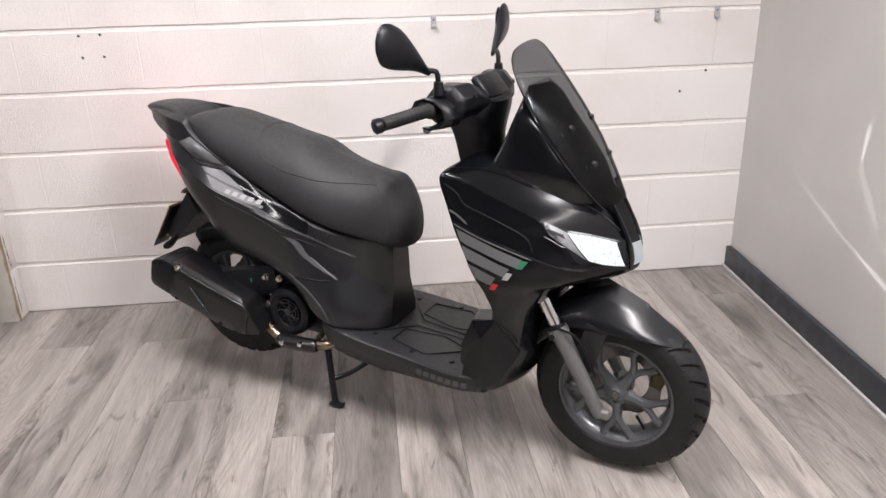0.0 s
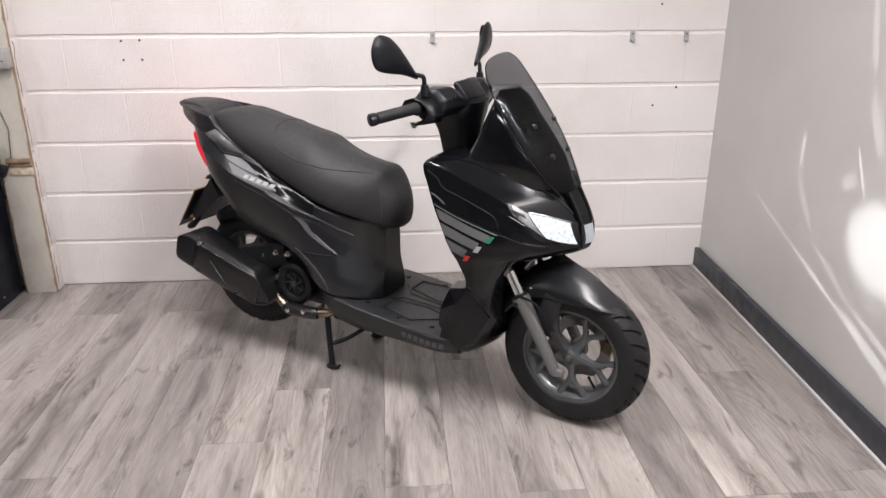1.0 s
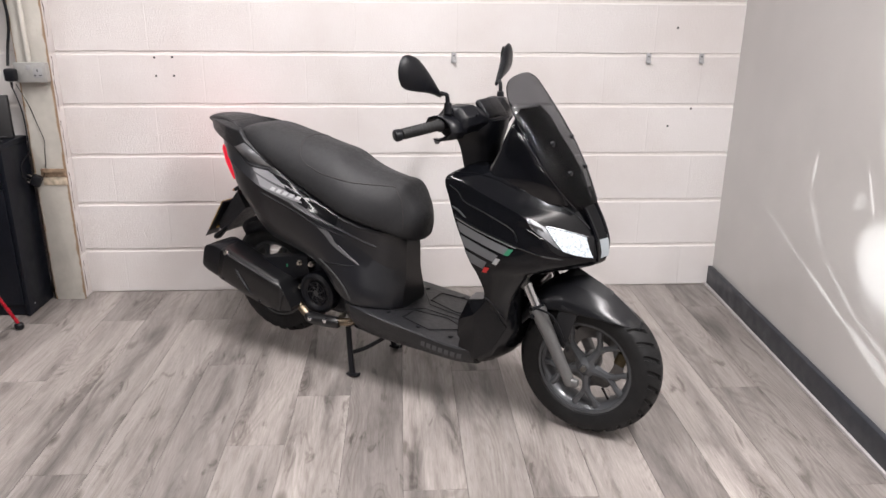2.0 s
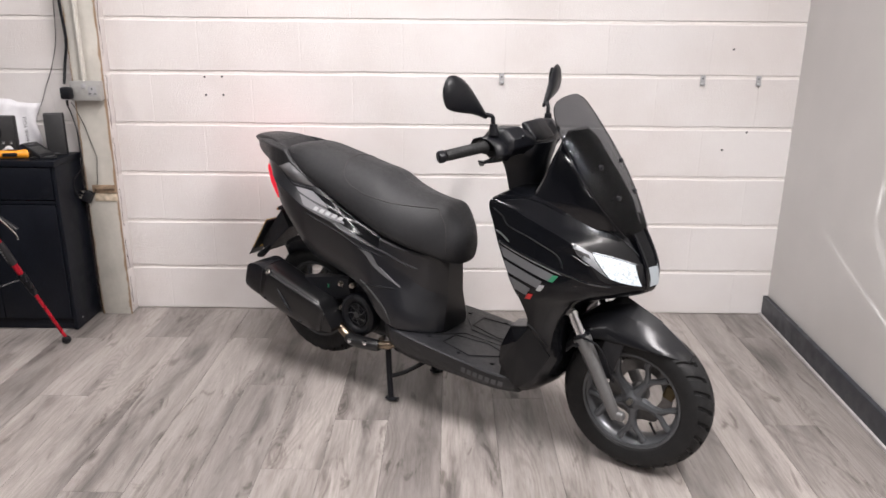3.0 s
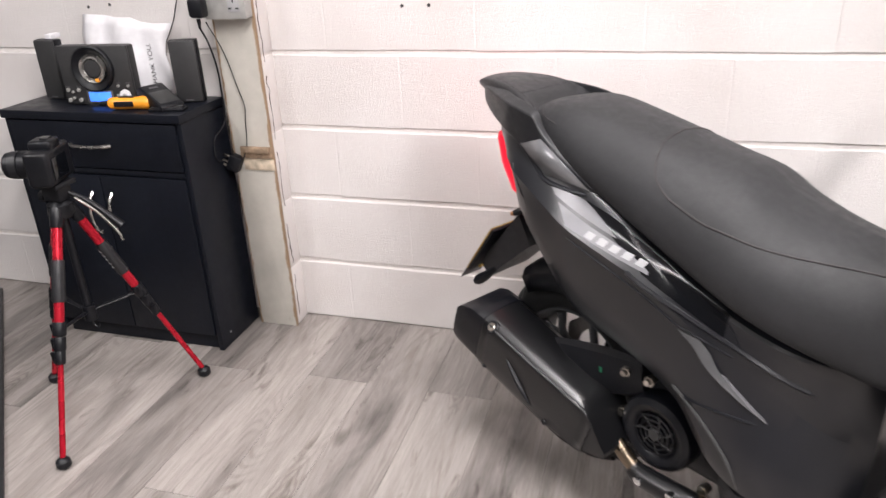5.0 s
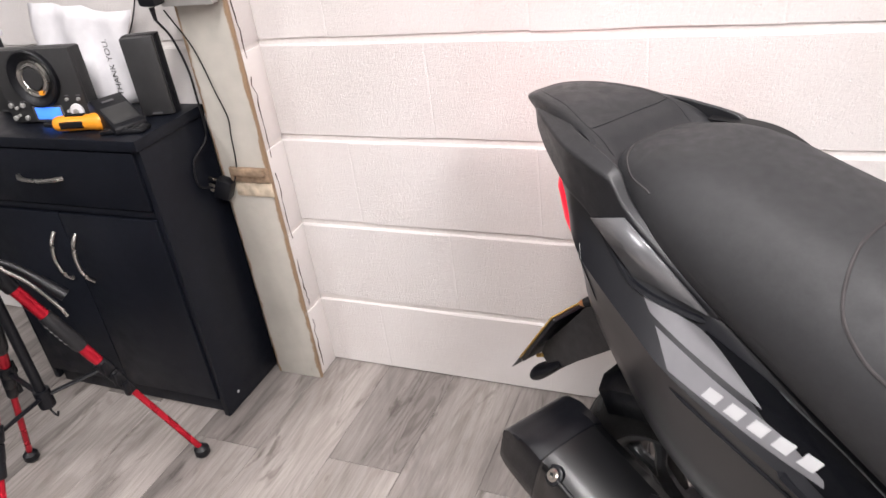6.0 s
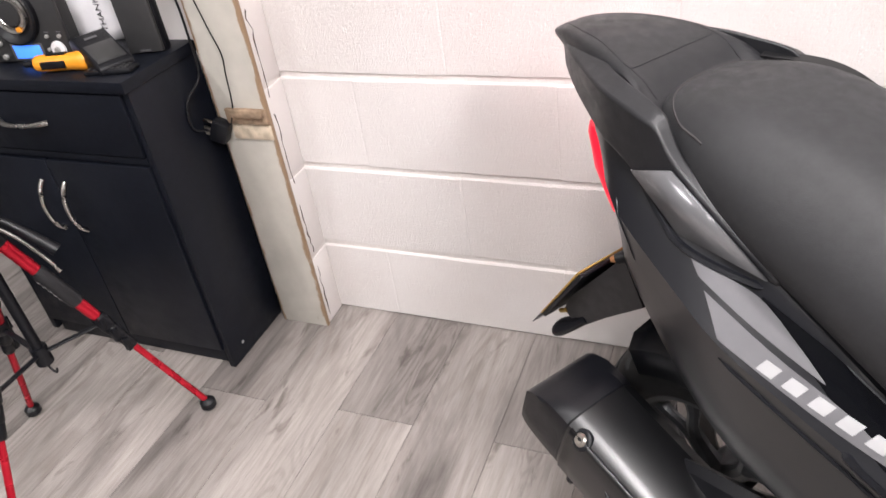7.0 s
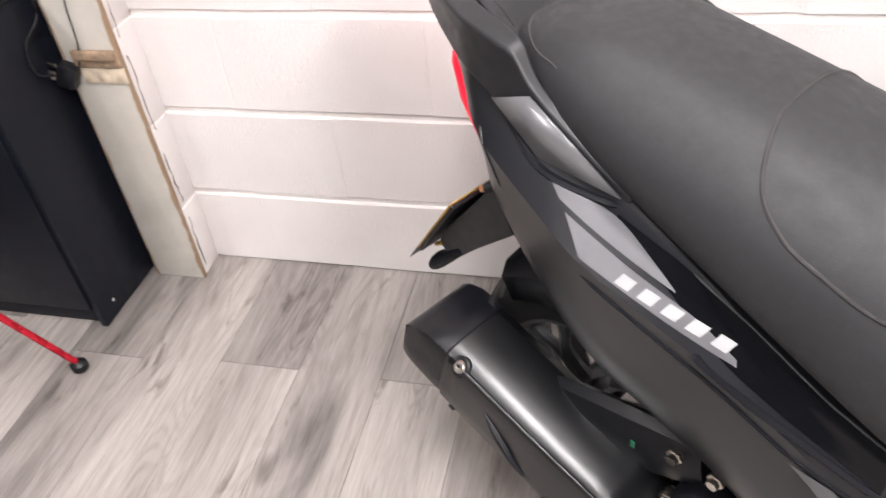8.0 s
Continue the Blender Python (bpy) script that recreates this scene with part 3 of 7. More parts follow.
box(bm, (-half + 0.045, -0.020, 0.604), (half - 0.004, -0.009, 0.624), 0.004)
part("bracket", bm, RUST, steel_post, "rusty welded cleat")
bm = bmesh.new()
box(bm, (-half + 0.034, -0.005, 0.547), (half + 0.001, -0.0005, 0.583), 0.002)
part("bracket_plate", bm, FLAKED, steel_post, "flaking cream painted plate")
tagged(steel_post, "grey painted steel post with rusty edges and cleat", "post")

bm = bmesh.new()
rng = random.Random(9)
for low, high in ((0.035, 0.215), (0.228, 0.385), (0.425, 0.600), (0.640, 0.840), (0.870, 1.130), (1.180, 1.460), (1.500, 1.900)):
    pts = []
    z = low
    while z < high:
        pts.append((POST_X1 + 0.005 + rng.uniform(-0.002, 0.003), POST_Y + 0.014 + rng.uniform(-0.002, 0.006), z))
        z += rng.uniform(0.012, 0.035)
    tube(bm, pts, [rng.uniform(0.0004, 0.0019) for p in pts], 5)
tagged(part("sealant_crack", bm, DARKRUST), "ragged cracked sealant line beside the steel post", "sealant")

# small fixings, holes and plugs of the block wall
bm = bmesh.new()
for x, z in ((-0.921, 1.091), (-0.845, 1.093), (-0.921, 1.013), (-0.844, 1.014), (-1.954, 1.02), (-1.874, 1.026), (1.383, 1.228), (1.383, 0.791), (1.484, 0.871)):
    lathe(bm, [(0.0, 0.0), (0.0, 0.0052), (0.0016, 0.0052), (0.0016, 0.0)], 10, "y", (x, WALL_Y - 0.0022, z), closed=False)
tagged(part("screw_hole", bm, INK, wall_north), "dark drilled screw holes", kind="stuff")


def cable_clip(x, z):
    thing = empty("wall_clip", pose(x, WALL_Y - 0.0005, z))
    bm = box(bmesh.new(), (-0.011, -0.004, -0.022), (0.011, 0, 0.022), 0.0015)
    part("plate", bm, DECALWHITE, thing)
    part("hook", box(bmesh.new(), (-0.009, -0.017, -0.022), (0.009, -0.0042, -0.010), 0.003), DECALWHITE, thing)
    bm = lathe(bmesh.new(), [(-0.0058, 0.0), (-0.0058, 0.0032), (-0.0042, 0.0036), (-0.0042, 0)], 10, "y", (0, 0, 0.008), closed=False)
    part("screw", bm, INK, thing)
    return tagged(thing, "small white plastic clip screwed to the wall", "wall clip", group="wall clips")


for x in (0.384, 1.263, 1.506):
    cable_clip(x, 1.096)

# ---------------------------------------------------------------- the cabinet and what stands on it
CAB_X0, CAB_X1, CAB_Y0, CAB_Y1, CAB_H = -2.100, -1.490, 2.790, 3.015, 0.765


def bow_handle(thing, a, b, out, name="handle"):
    """A bowed bar handle from a to b that stands out by `out` along -y."""
    a, b = Vector(a), Vector(b)
    pts = []
    for k in range(9):
        t = k / 8
        p = a.lerp(b, t)
        p.y -= out * math.sin(math.pi * t) ** 0.6
        pts.append(p)
    return part(name, tube(bmesh.new(), pts, [0.0062, 0.0058, 0.0052, 0.005, 0.005, 0.005, 0.0052, 0.0058, 0.0062], 10, 2), NICKEL, thing, "bowed brushed nickel handle")


cabinet = empty("cabinet", pose(CAB_X0, CAB_Y0, 0))
W, D = CAB_X1 - CAB_X0, CAB_Y1 - CAB_Y0
part("side_panel", box(bmesh.new(), (0, 0.004, 0.02), (0.016, D, CAB_H - 0.026), 0.001), BLACKWOOD, cabinet)
part("side_panel", box(bmesh.new(), (W - 0.016, 0.004, 0.004), (W, D, CAB_H - 0.026), 0.001), BLACKWOOD, cabinet)
part("back_panel", box(bmesh.new(), (0.017, D - 0.006, 0.03), (W - 0.017, D - 0.001, CAB_H - 0.026)), BLACKWOOD, cabinet)
part("plinth", box(bmesh.new(), (0.017, 0.02, 0.002), (W - 0.017, 0.036, 0.052), 0.001), BLACKWOOD, cabinet)
part("base_panel", box(bmesh.new(), (0.017, 0.006, 0.053), (W - 0.017, D - 0.007, 0.069), 0.001), BLACKWOOD, cabinet)
part("top_panel", box(bmesh.new(), (-0.004, -0.006, CAB_H - 0.025), (W + 0.004, D, CAB_H), 0.002), BLACKWOOD, cabinet)
drawer = part("drawer_front", box(bmesh.new(), (0.018, -0.002, 0.598), (W - 0.018, 0.014, CAB_H - 0.030), 0.0015), BLACKWOOD, cabinet)
bow_handle(drawer, (0.222, -0.002, 0.668), (0.364, -0.002, 0.668), 0.024)
part("rail", box(bmesh.new(), (0.017, 0.003, 0.578), (W - 0.017, 0.020, 0.594), 0.001), BLACKWOOD, cabinet)
mid = 0.297
for x0, x1, hx in ((0.018, mid - 0.0015, mid - 0.038), (mid + 0.0015, W - 0.018, mid + 0.032)):
    door = part("door", box(bmesh.new(), (x0, -0.002, 0.060), (x1, 0.014, 0.574), 0.0015), BLACKWOOD, cabinet)
    bow_handle(door, (hx, -0.002, 0.520), (hx, -0.002, 0.390), 0.026)
bm = lathe(bmesh.new(), [(0.0, 0.0), (0.0, 0.004), (0.0015, 0.0045), (0.0015, 0)], 10, "x", (W, 0.055, 0.045), closed=False)
part("screw_cap", bm, DECALWHITE, cabinet, "small white screw cap")
tagged(cabinet, "black ash cabinet with one drawer and two doors", "cabinet")

TOP = CAB_H + 0.0005


def stereo():
    thing = empty("stereo", pose(-1.800, 2.868, TOP, 0, 0, 5))
    w, h, d = 0.114, 0.172, 0.040
    part("body", box(bmesh.new(), (-w, 0.010, 0.006), (w, d, h), 0.006), GREYPLASTIC, thing)
    fascia = part("fascia", box(bmesh.new(), (-w, 0, 0.004), (w, 0.0098, h), 0.003), GREYPLASTIC, thing)
    bm = lathe(bmesh.new(), [(0.0, 0.044), (-0.004, 0.050), (-0.010, 0.058), (-0.0115, 0.062), (-0.009, 0.066), (0.0, 0.067)], 48, "y", (-0.004, 0, 0.108), closed=False)
    part("dial_ring", bm, PLASTIC, fascia, "raised black ring round the disc window")
    bm = lathe(bmesh.new(), [(-0.002, 0.026), (-0.006, 0.029), (-0.0045, 0.035), (-0.007, 0.041), (-0.002, 0.043)], 48, "y", (-0.004, 0, 0.108))
    part("disc_window", bm, NICKEL, fascia, "shiny disc behind the window")
    bm = lathe(bmesh.new(), [(-0.001, 0.0), (-0.006, 0.0), (-0.0075, 0.018), (-0.006, 0.025), (-0.001, 0.026)], 40, "y", (-0.004, 0, 0.108), closed=False)
    part("disc_hub", bm, GREYPLASTIC, fascia)
    bm = box(bmesh.new(), (0.0, -0.0078, 0.070), (0.012, -0.006, 0.080), 0.0006)
    part("warning_label", bm, YELLOW, fascia, "small yellow warning label")
    part("display", box(bmesh.new(), (-0.036, -0.0022, 0.012), (0.036, -0.0002, 0.040), 0.001), SCREEN, fascia, "lit blue display")
    part("display_frame", box(bmesh.new(), (-0.043, -0.0012, 0.008), (0.043, -0.0001, 0.044), 0.001), DECALSILVER, fascia)
    for x, z, r in ((-0.101, 0.046, 0.006), (-0.101, 0.016, 0.006), (-0.066, 0.046, 0.006), (-0.066, 0.016, 0.006), (-0.087, 0.040, 0.004), (-0.087, 0.022, 0.004),
                    (0.066, 0.058, 0.004), (0.098, 0.058, 0.004), (0.060, 0.030, 0.004), (0.084, 0.030, 0.0175), (0.084, 0.030, 0.007)):
        depth = -0.006 if r != 0.007 else -0.010
        bm = lathe(bmesh.new(), [(0.0, r), (depth * 0.8, r), (depth, r * 0.8), (depth, 0)], 20, "y", (x, 0, z), closed=False)
        part("knob" if r > 0.01 else "button", bm, SOCKETGREY if r < 0.01 else PAPER, fascia)
    for x0, x1, z in ((-0.108, -0.094, 0.054), (-0.073, -0.058, 0.054), (0.06, 0.072, 0.065), (0.092, 0.104, 0.065), (0.07, 0.098, 0.012)):
        part("printed_mark", box(bmesh.new(), (x0, -0.0006, z), (x1, -0.0001, z + 0.002)), DECALSILVER, fascia)
    for x in (-0.09, 0.09):
        part("foot", box(bmesh.new(), (x - 0.012, 0.012, 0), (x + 0.012, 0.036, 0.006), 0.001), PLASTIC, thing)
    return tagged(thing, "dark grey micro stereo with round disc window and lit blue display", "stereo")


stereo()


def speaker(x, y, turn, label):
    thing = empty("speaker", pose(x, y, TOP, 0, 0, turn))
    part("enclosure", box(bmesh.new(), (-0.039, 0.013, 0), (0.039, 0.038, 0.178), 0.003), PLASTIC, thing)
    part("grille", box(bmesh.new(), (-0.038, 0, 0.002), (0.038, 0.0125, 0.177), 0.005), GREYPLASTIC, thing, "black cloth grille")
    part("badge", box(bmesh.new(), (-0.012, -0.001, 0.006), (0.012, -0.0002, 0.010)), DECALSILVER, thing)
    return tagged(thing, label, "speaker", group="stereo speakers")


speaker(-1.540, 2.928, 16, "small black bookshelf speaker beside the stereo")
speaker(-2.020, 2.925, -6, "small black bookshelf speaker with a white card on it")
tagged(part("card", box(bmesh.new(), (-2.022, 2.945, TOP + 0.1785), (-2.0, 2.985, TOP + 0.192), 0.001), PAPER), "small white card on the speaker", "card")

# battery charger lying askew
charger = empty("battery_charger", pose(-1.594, 2.866, TOP, 0, 0, -24))
bm = bmesh.new()
low = [(-0.062, 0.0), (0.062, 0.0), (0.062, 0.016), (-0.040, 0.062), (-0.062, 0.052)]
skin(bm, [[Vector((x, y, z)) for x, z in low] for y in (-0.036, 0.036)])
bmesh.ops.bevel(bm, geom=list(bm.edges), offset=0.004, segments=2, affect="EDGES", profile=0.5)
part("case", bm, PLASTIC, charger, "wedge-shaped charger case")
SLOPE = pose(0.011, 0, 0.0395, 0, 24.3, 0)
part("slot", box(bmesh.new(), (-0.012, -0.026, -0.002), (0.036, 0.026, 0.0012), 0.001, turn=SLOPE), INK, charger)
part("slot_rim", box(bmesh.new(), (-0.018, -0.030, -0.002), (0.042, 0.030, 0.0006), 0.0005, turn=SLOPE), GREYPLASTIC, charger)
part("printed_mark", box(bmesh.new(), (-0.040, -0.016, 0.0), (-0.034, 0.010, 0.0010), turn=SLOPE), DECALSILVER, charger)
tagged(charger, "black camera battery charger lying on the cabinet", "charger")

# cordless screwdriver
driver = empty("electric_screwdriver", pose(-1.680, 2.834, TOP + 0.0185, 0, 0, 12))
part("body", tube(bmesh.new(), [(-0.058, 0, 0), (-0.052, 0, 0), (-0.03, 0, 0), (0.02, 0, 0), (0.055, 0, 0.001), (0.066, 0, 0.001)], [0.010, 0.016, 0.0175, 0.0170, 0.0200, 0.016], 20, 3), YELLOW, driver)
part("grip", box(bmesh.new(), (-0.036, -0.0195, -0.008), (0.022, -0.013, 0.008), 0.003), PLASTIC, driver, "black rubber grip inlay")
part("switch", box(bmesh.new(), (-0.025, -0.006, 0.015), (0.020, 0.006, 0.0195), 0.002), PLASTIC, driver)
part("chuck", tube(bmesh.new(), [(-0.084, 0, 0), (-0.070, 0, 0), (-0.057, 0, 0)], [0.006, 0.0075, 0.0095], 14), PLASTIC, driver)
part("end_cap", tube(bmesh.new(), [(0.064, 0, 0.001), (0.072, 0, 0.001)], [0.015, 0.011], 16), PLASTIC, driver)
tagged(driver, "yellow and black cordless screwdriver lying on its side", "screwdriver")

remote = empty("remote_control", pose(-1.553, 2.836, TOP, 0, 0, 12))
part("case", box(bmesh.new(), (-0.052, -0.020, 0), (0.052, 0.020, 0.010), 0.004), PLASTIC, remote)
for i in range(7):
    for j in range(3):
        x, y = -0.04 + i * 0.013, -0.011 + j * 0.011
        part("key", box(bmesh.new(), (x - 0.004, y - 0.003, 0.0098), (x + 0.004, y + 0.003, 0.0118), 0.001), GREYPLASTIC, remote)
tagged(remote, "small black remote control with grey keys", "remote control")

# folded white bag with printed words leaning on the wall
bm = bmesh.new()
rings = []
rng = random.Random(3)
for i in range(9):
    z = i / 8 * 0.240
    row = []
    for j in range(13):
        x = -0.15 + j / 12 * 0.30
        zz = z - (0.012 if j > 7 else 0.0) * i / 8 - 0.02 * (j / 12) * i / 8
        row.append(Vector((x + 0.012 * math.sin(i * 0.9), 0.035 * (1 - i / 8) * -1 + 0.010 * math.sin(j * 1.3 + i * 0.5) - 0.02 * math.sin(math.pi * j / 12), zz)))
    rings.append(row)
skin(bm, rings, closed=False, cap=False)
bag = empty("carrier_bag", pose(-1.805, 3.045, TOP))
sheet = part("sheet", bm, PAPER, bag)
mod = sheet.modifiers.new("thickness", "SOLIDIFY")
mod.thickness = 0.002


def lettering(name, text, size, m, mat, parent):
    cu = bpy.data.curves.new(name, "FONT")
    cu.body, cu.size, cu.extrude = text, size, 0.0002
    cu.align_x, cu.align_y = "CENTER", "CENTER"
    tmp = bpy.data.objects.new(name, cu)
    scene.collection.objects.link(tmp)
    dg = bpy.context.evaluated_depsgraph_get()
    me = bpy.data.meshes.new_from_object(tmp.evaluated_get(dg))
    bpy.data.objects.remove(tmp)
    bpy.data.curves.remove(cu)
    me.materials.clear()
    me.materials.append(mat)
    ob = new(name, me)
    ob.parent = parent
    ob.matrix_local = m
    return ob


lettering("printed_words", "THANK YOU.", 0.022, pose(0.108, -0.052, 0.092, 90, 0, 0) @ pose(0, 0, 0, 0, 0, 90), INK, bag)
tagged(bag, "white polythene bag with printed words, propped on the wall", "bag")

# ---------------------------------------------------------------- socket, plug and cables on the post
socket = empty("wall_socket", pose(-1.388, POST_Y - 0.0005, 1.038))
part("back_box", box(bmesh.new(), (-0.070, -0.036, -0.040), (0.058, 0, 0.040), 0.005), SOCKETGREY, socket)
face = part("faceplate", box(bmesh.new(), (-0.071, -0.0405, -0.041), (0.059, -0.0365, 0.041), 0.002), SOCKETGREY, socket)
part("socket_outlet", box(bmesh.new(), (0.006, -0.0418, -0.022), (0.042, -0.0407, 0.018), 0.0008), DECALWHITE, face, "white outlet insert")
for x, z, w, h in ((0.024, 0.008, 0.0045, 0.010), (0.013, -0.012, 0.009, 0.0045), (0.035, -0.012, 0.009, 0.0045)):
    part("pin_slot", box(bmesh.new(), (x - w / 2, -0.0425, z - h / 2), (x + w / 2, -0.0419, z + h / 2)), INK, face)
part("rocker", box(bmesh.new(), (-0.020, -0.0435, 0.010), (-0.002, -0.0407, 0.030), 0.001), DECALWHITE, face, "white rocker switch")
tagged(socket, "grey metal double socket on the steel post", "socket")

adaptor = empty("plug_adaptor", pose(-1.462, POST_Y - 0.0415, 1.030))
part("casing", box(bmesh.new(), (-0.026, -0.036, -0.026), (0.020, 0, 0.026), 0.009), PLASTIC, adaptor)
part("cord_boot", tube(bmesh.new(), [(-0.004, -0.022, -0.029), (-0.005, -0.020, -0.055)], [0.006, 0.0035], 10), PLASTIC, adaptor)
tagged(adaptor, "black plug-in mains adaptor in the socket", "adaptor")

conduit = part("conduit", tube(bmesh.new(), [(-1.405, POST_Y - 0.016, 1.079), (-1.405, POST_Y - 0.016, 1.3), (-1.408, POST_Y - 0.016, 2.6)], 0.0105, 14), STEEL)
tagged(conduit, "grey painted conduit rising from the socket", "conduit")


def cable(name, pts, r, label, mat=PLASTIC):
    return tagged(part(name, tube(bmesh.new(), pts, r, 8, 6), mat), label, "cable")


P = POST_Y - 0.006
cable("power_cable", [(-1.466, P - 0.055, 0.974), (-1.472, P - 0.02, 0.93), (-1.468, P - 0.004, 0.86), (-1.466, P - 0.004, 0.79), (-1.470, P - 0.006, 0.70), (-1.486, P - 0.05, 0.655), (-1.484, P - 0.06, 0.60), (-1.474, P - 0.03, 0.580)], 0.0026, "black power cable running down the post")
cable("thin_cable", [(-1.462, P - 0.03, 0.99), (-1.440, P, 0.90), (-1.412, P - 0.001, 0.80), (-1.398, P - 0.001, 0.745), (-1.404, P, 0.70), (-1.410, P - 0.002, 0.63), (-1.425, P - 0.008, 0.585)], 0.0015, "thin black cable hanging down the post")
cable("mains_cable", [(-1.482, P - 0.03, 1.065), (-1.478, P - 0.012, 1.14), (-1.462, P - 0.004, 1.25), (-1.470, P - 0.004, 1.45), (-1.462, P - 0.004, 2.0)], 0.0062, "thick black cable rising along the post")
cable("aerial_wire", [(-1.830, 2.93, 0.830), (-1.800, 3.03, 0.845), (-1.756, 3.066, 0.862), (-1.700, 3.068, 0.905), (-1.655, 3.070, 0.970), (-1.625, 3.070, 1.04), (-1.575, 3.071, 1.16), (-1.545, 3.072, 1.32), (-1.53, 3.072, 1.8)], 0.0016, "thin black aerial wire on the wall")

plug = empty("mains_plug", pose(-1.455, POST_Y - 0.018, 0.572, 0, 25, 10))
part("casing", box(bmesh.new(), (-0.020, -0.017, -0.026), (0.022, 0.017, 0.026), 0.008), PLASTIC, plug)
for x, z, w in ((-0.028, 0.012, 0.004), (-0.028, -0.006, 0.003), (-0.028, -0.018, 0.003)):
    part("pin", box(bmesh.new(), (x - 0.014, -0.003, z - w), (x + 0.009, 0.003, z + w), 0.0008), BRIGHTSTEEL, plug, "bare metal pin")
tagged(plug, "loose black three-pin plug hanging on the post", "plug")

# ---------------------------------------------------------------- the tripod and its camera
FEET = [Vector((-1.478, 2.664, 0)), Vector((-1.598, 2.215, 0)), Vector((-1.910, 2.533, 0))]
APEX = Vector((-1.662, 2.484, 0.60))
tripod = empty("tripod", pose(APEX.x, APEX.y, 0))
O = Vector((APEX.x, APEX.y, 0))


def ring_at(thing, a, b, t0, t1, r, mat, name, label="", segs=14):
    return part(name, tube(bmesh.new(), [a.lerp(b, t0), a.lerp(b, t0 + (t1 - t0) * 0.08), a.lerp(b, t1 - (t1 - t0) * 0.08), a.lerp(b, t1)], [r * 0.9, r, r, r * 0.9], segs), mat, thing, label)


for k, f in enumerate(FEET):
    d = (f - Vector((APEX.x, APEX.y, 0)))
    top = APEX - O + Vector((d.x * 0.09, d.y * 0.09, -0.005))
    end = f - O + Vector((0, 0, 0.022))
    leg = ring_at(tripod, top, end, 0.0, 0.45, 0.0125, RED, "leg", "red anodised tripod leg")
    ring_at(leg, top, end, -0.02, 0.06, 0.0165, PLASTIC, "hinge")
    ring_at(leg, top, end, 0.19, 0.36, 0.0165, TEXTURED, "foam_sleeve", "black foam sleeve")
    for t in (0.44, 0.50, 0.555):
        ring_at(leg, top, end, t, t + 0.056, 0.0165 - (t - 0.44) * 0.03, PLASTIC, "leg_clamp")
        mid_p = top.lerp(end, t + 0.028)
        out = Vector((d.y, -d.x, 0)).normalized() * 0.014
        part("clamp_lever", box(bmesh.new(), (-0.006, -0.006, -0.016), (0.006, 0.006, 0.016), 0.002, turn=Matrix.Translation(mid_p + out)), PLASTIC, leg)
    ring_at(leg, top, end, 0.60, 1.0, 0.0075, RED, "lower_tube", "thin red lower tube")
    bm = lathe(bmesh.new(), [(0.0, 0.0), (0.0, 0.012), (0.008, 0.0185), (0.022, 0.018), (0.030, 0.010), (0.032, 0)], 16, "z", f - O, closed=False)
    part("rubber_foot", bm, PLASTIC, leg)
    if k == 0:
        a = top.lerp(end, 0.22)
        dirv = (end - top).normalized()
        for i in range(5):
            p = top.lerp(end, 0.235 + i * 0.022) + Vector((-0.004, -0.0168, 0.004))
            part("printed_bar", box(bmesh.new(), (-0.004, -0.0008, -0.004), (0.004, 0.0004, 0.004), turn=Matrix.Translation(p)), DECALWHITE, leg)
    strut_top = top.lerp(end, 0.475)
    part("brace", tube(bmesh.new(), [Vector((0, 0, 0.300)), Vector((strut_top.x, strut_top.y, strut_top.z))], 0.0065, 8, flat=0.6), PLASTIC, tripod)
part("centre_column", tube(bmesh.new(), [(0, 0, 0.275), (0, 0, 0.62)], 0.0110, 14), PLASTIC, tripod)
part("collar", tube(bmesh.new(), [(0, 0, 0.275), (0, 0, 0.318)], 0.017, 14), PLASTIC, tripod)
part("hook", tube(bmesh.new(), [(0, 0, 0.276), (0.004, 0, 0.258), (0.016, 0, 0.250), (0.023, 0, 0.262)], 0.0025, 8, 4), PLASTIC, tripod)
bm = lathe(bmesh.new(), [(0.575, 0.0), (0.575, 0.026), (0.590, 0.034), (0.612, 0.032), (0.622, 0.02), (0.622, 0)], 20, "z", closed=False)
part("spider", bm, PLASTIC, tripod)
part("head", box(bmesh.new(), (-0.026, -0.024, 0.622), (0.026, 0.024, 0.658), 0.006), PLASTIC, tripod)
part("plate", box(bmesh.new(), (-0.036, -0.036, 0.658), (0.036, 0.036, 0.672), 0.004), PLASTIC, tripod)
part("pan_handle", tube(bmesh.new(), [(0.02, 0.01, 0.640), (0.06, 0.035, 0.605), (0.12, 0.06, 0.535)], [0.006, 0.008, 0.013], 12, 3), PLASTIC, tripod, "black pan handle")
part("handle_clip", tube(bmesh.new(), [(0.05, 0.0, 0.63), (0.09, 0.02, 0.585), (0.13, 0.03, 0.53), (0.135, 0.035, 0.505)], 0.0035, 8, 4), NICKEL, tripod, "bright metal strap clip")
part("knob", lathe(bmesh.new(), [(0.0, 0), (0.0, 0.014), (0.018, 0.016), (0.02, 0)], 14, "x", (-0.052, 0, 0.628), closed=False), PLASTIC, tripod)
tagged(tripod, "red and black aluminium tripod with its legs spread", "tripod")

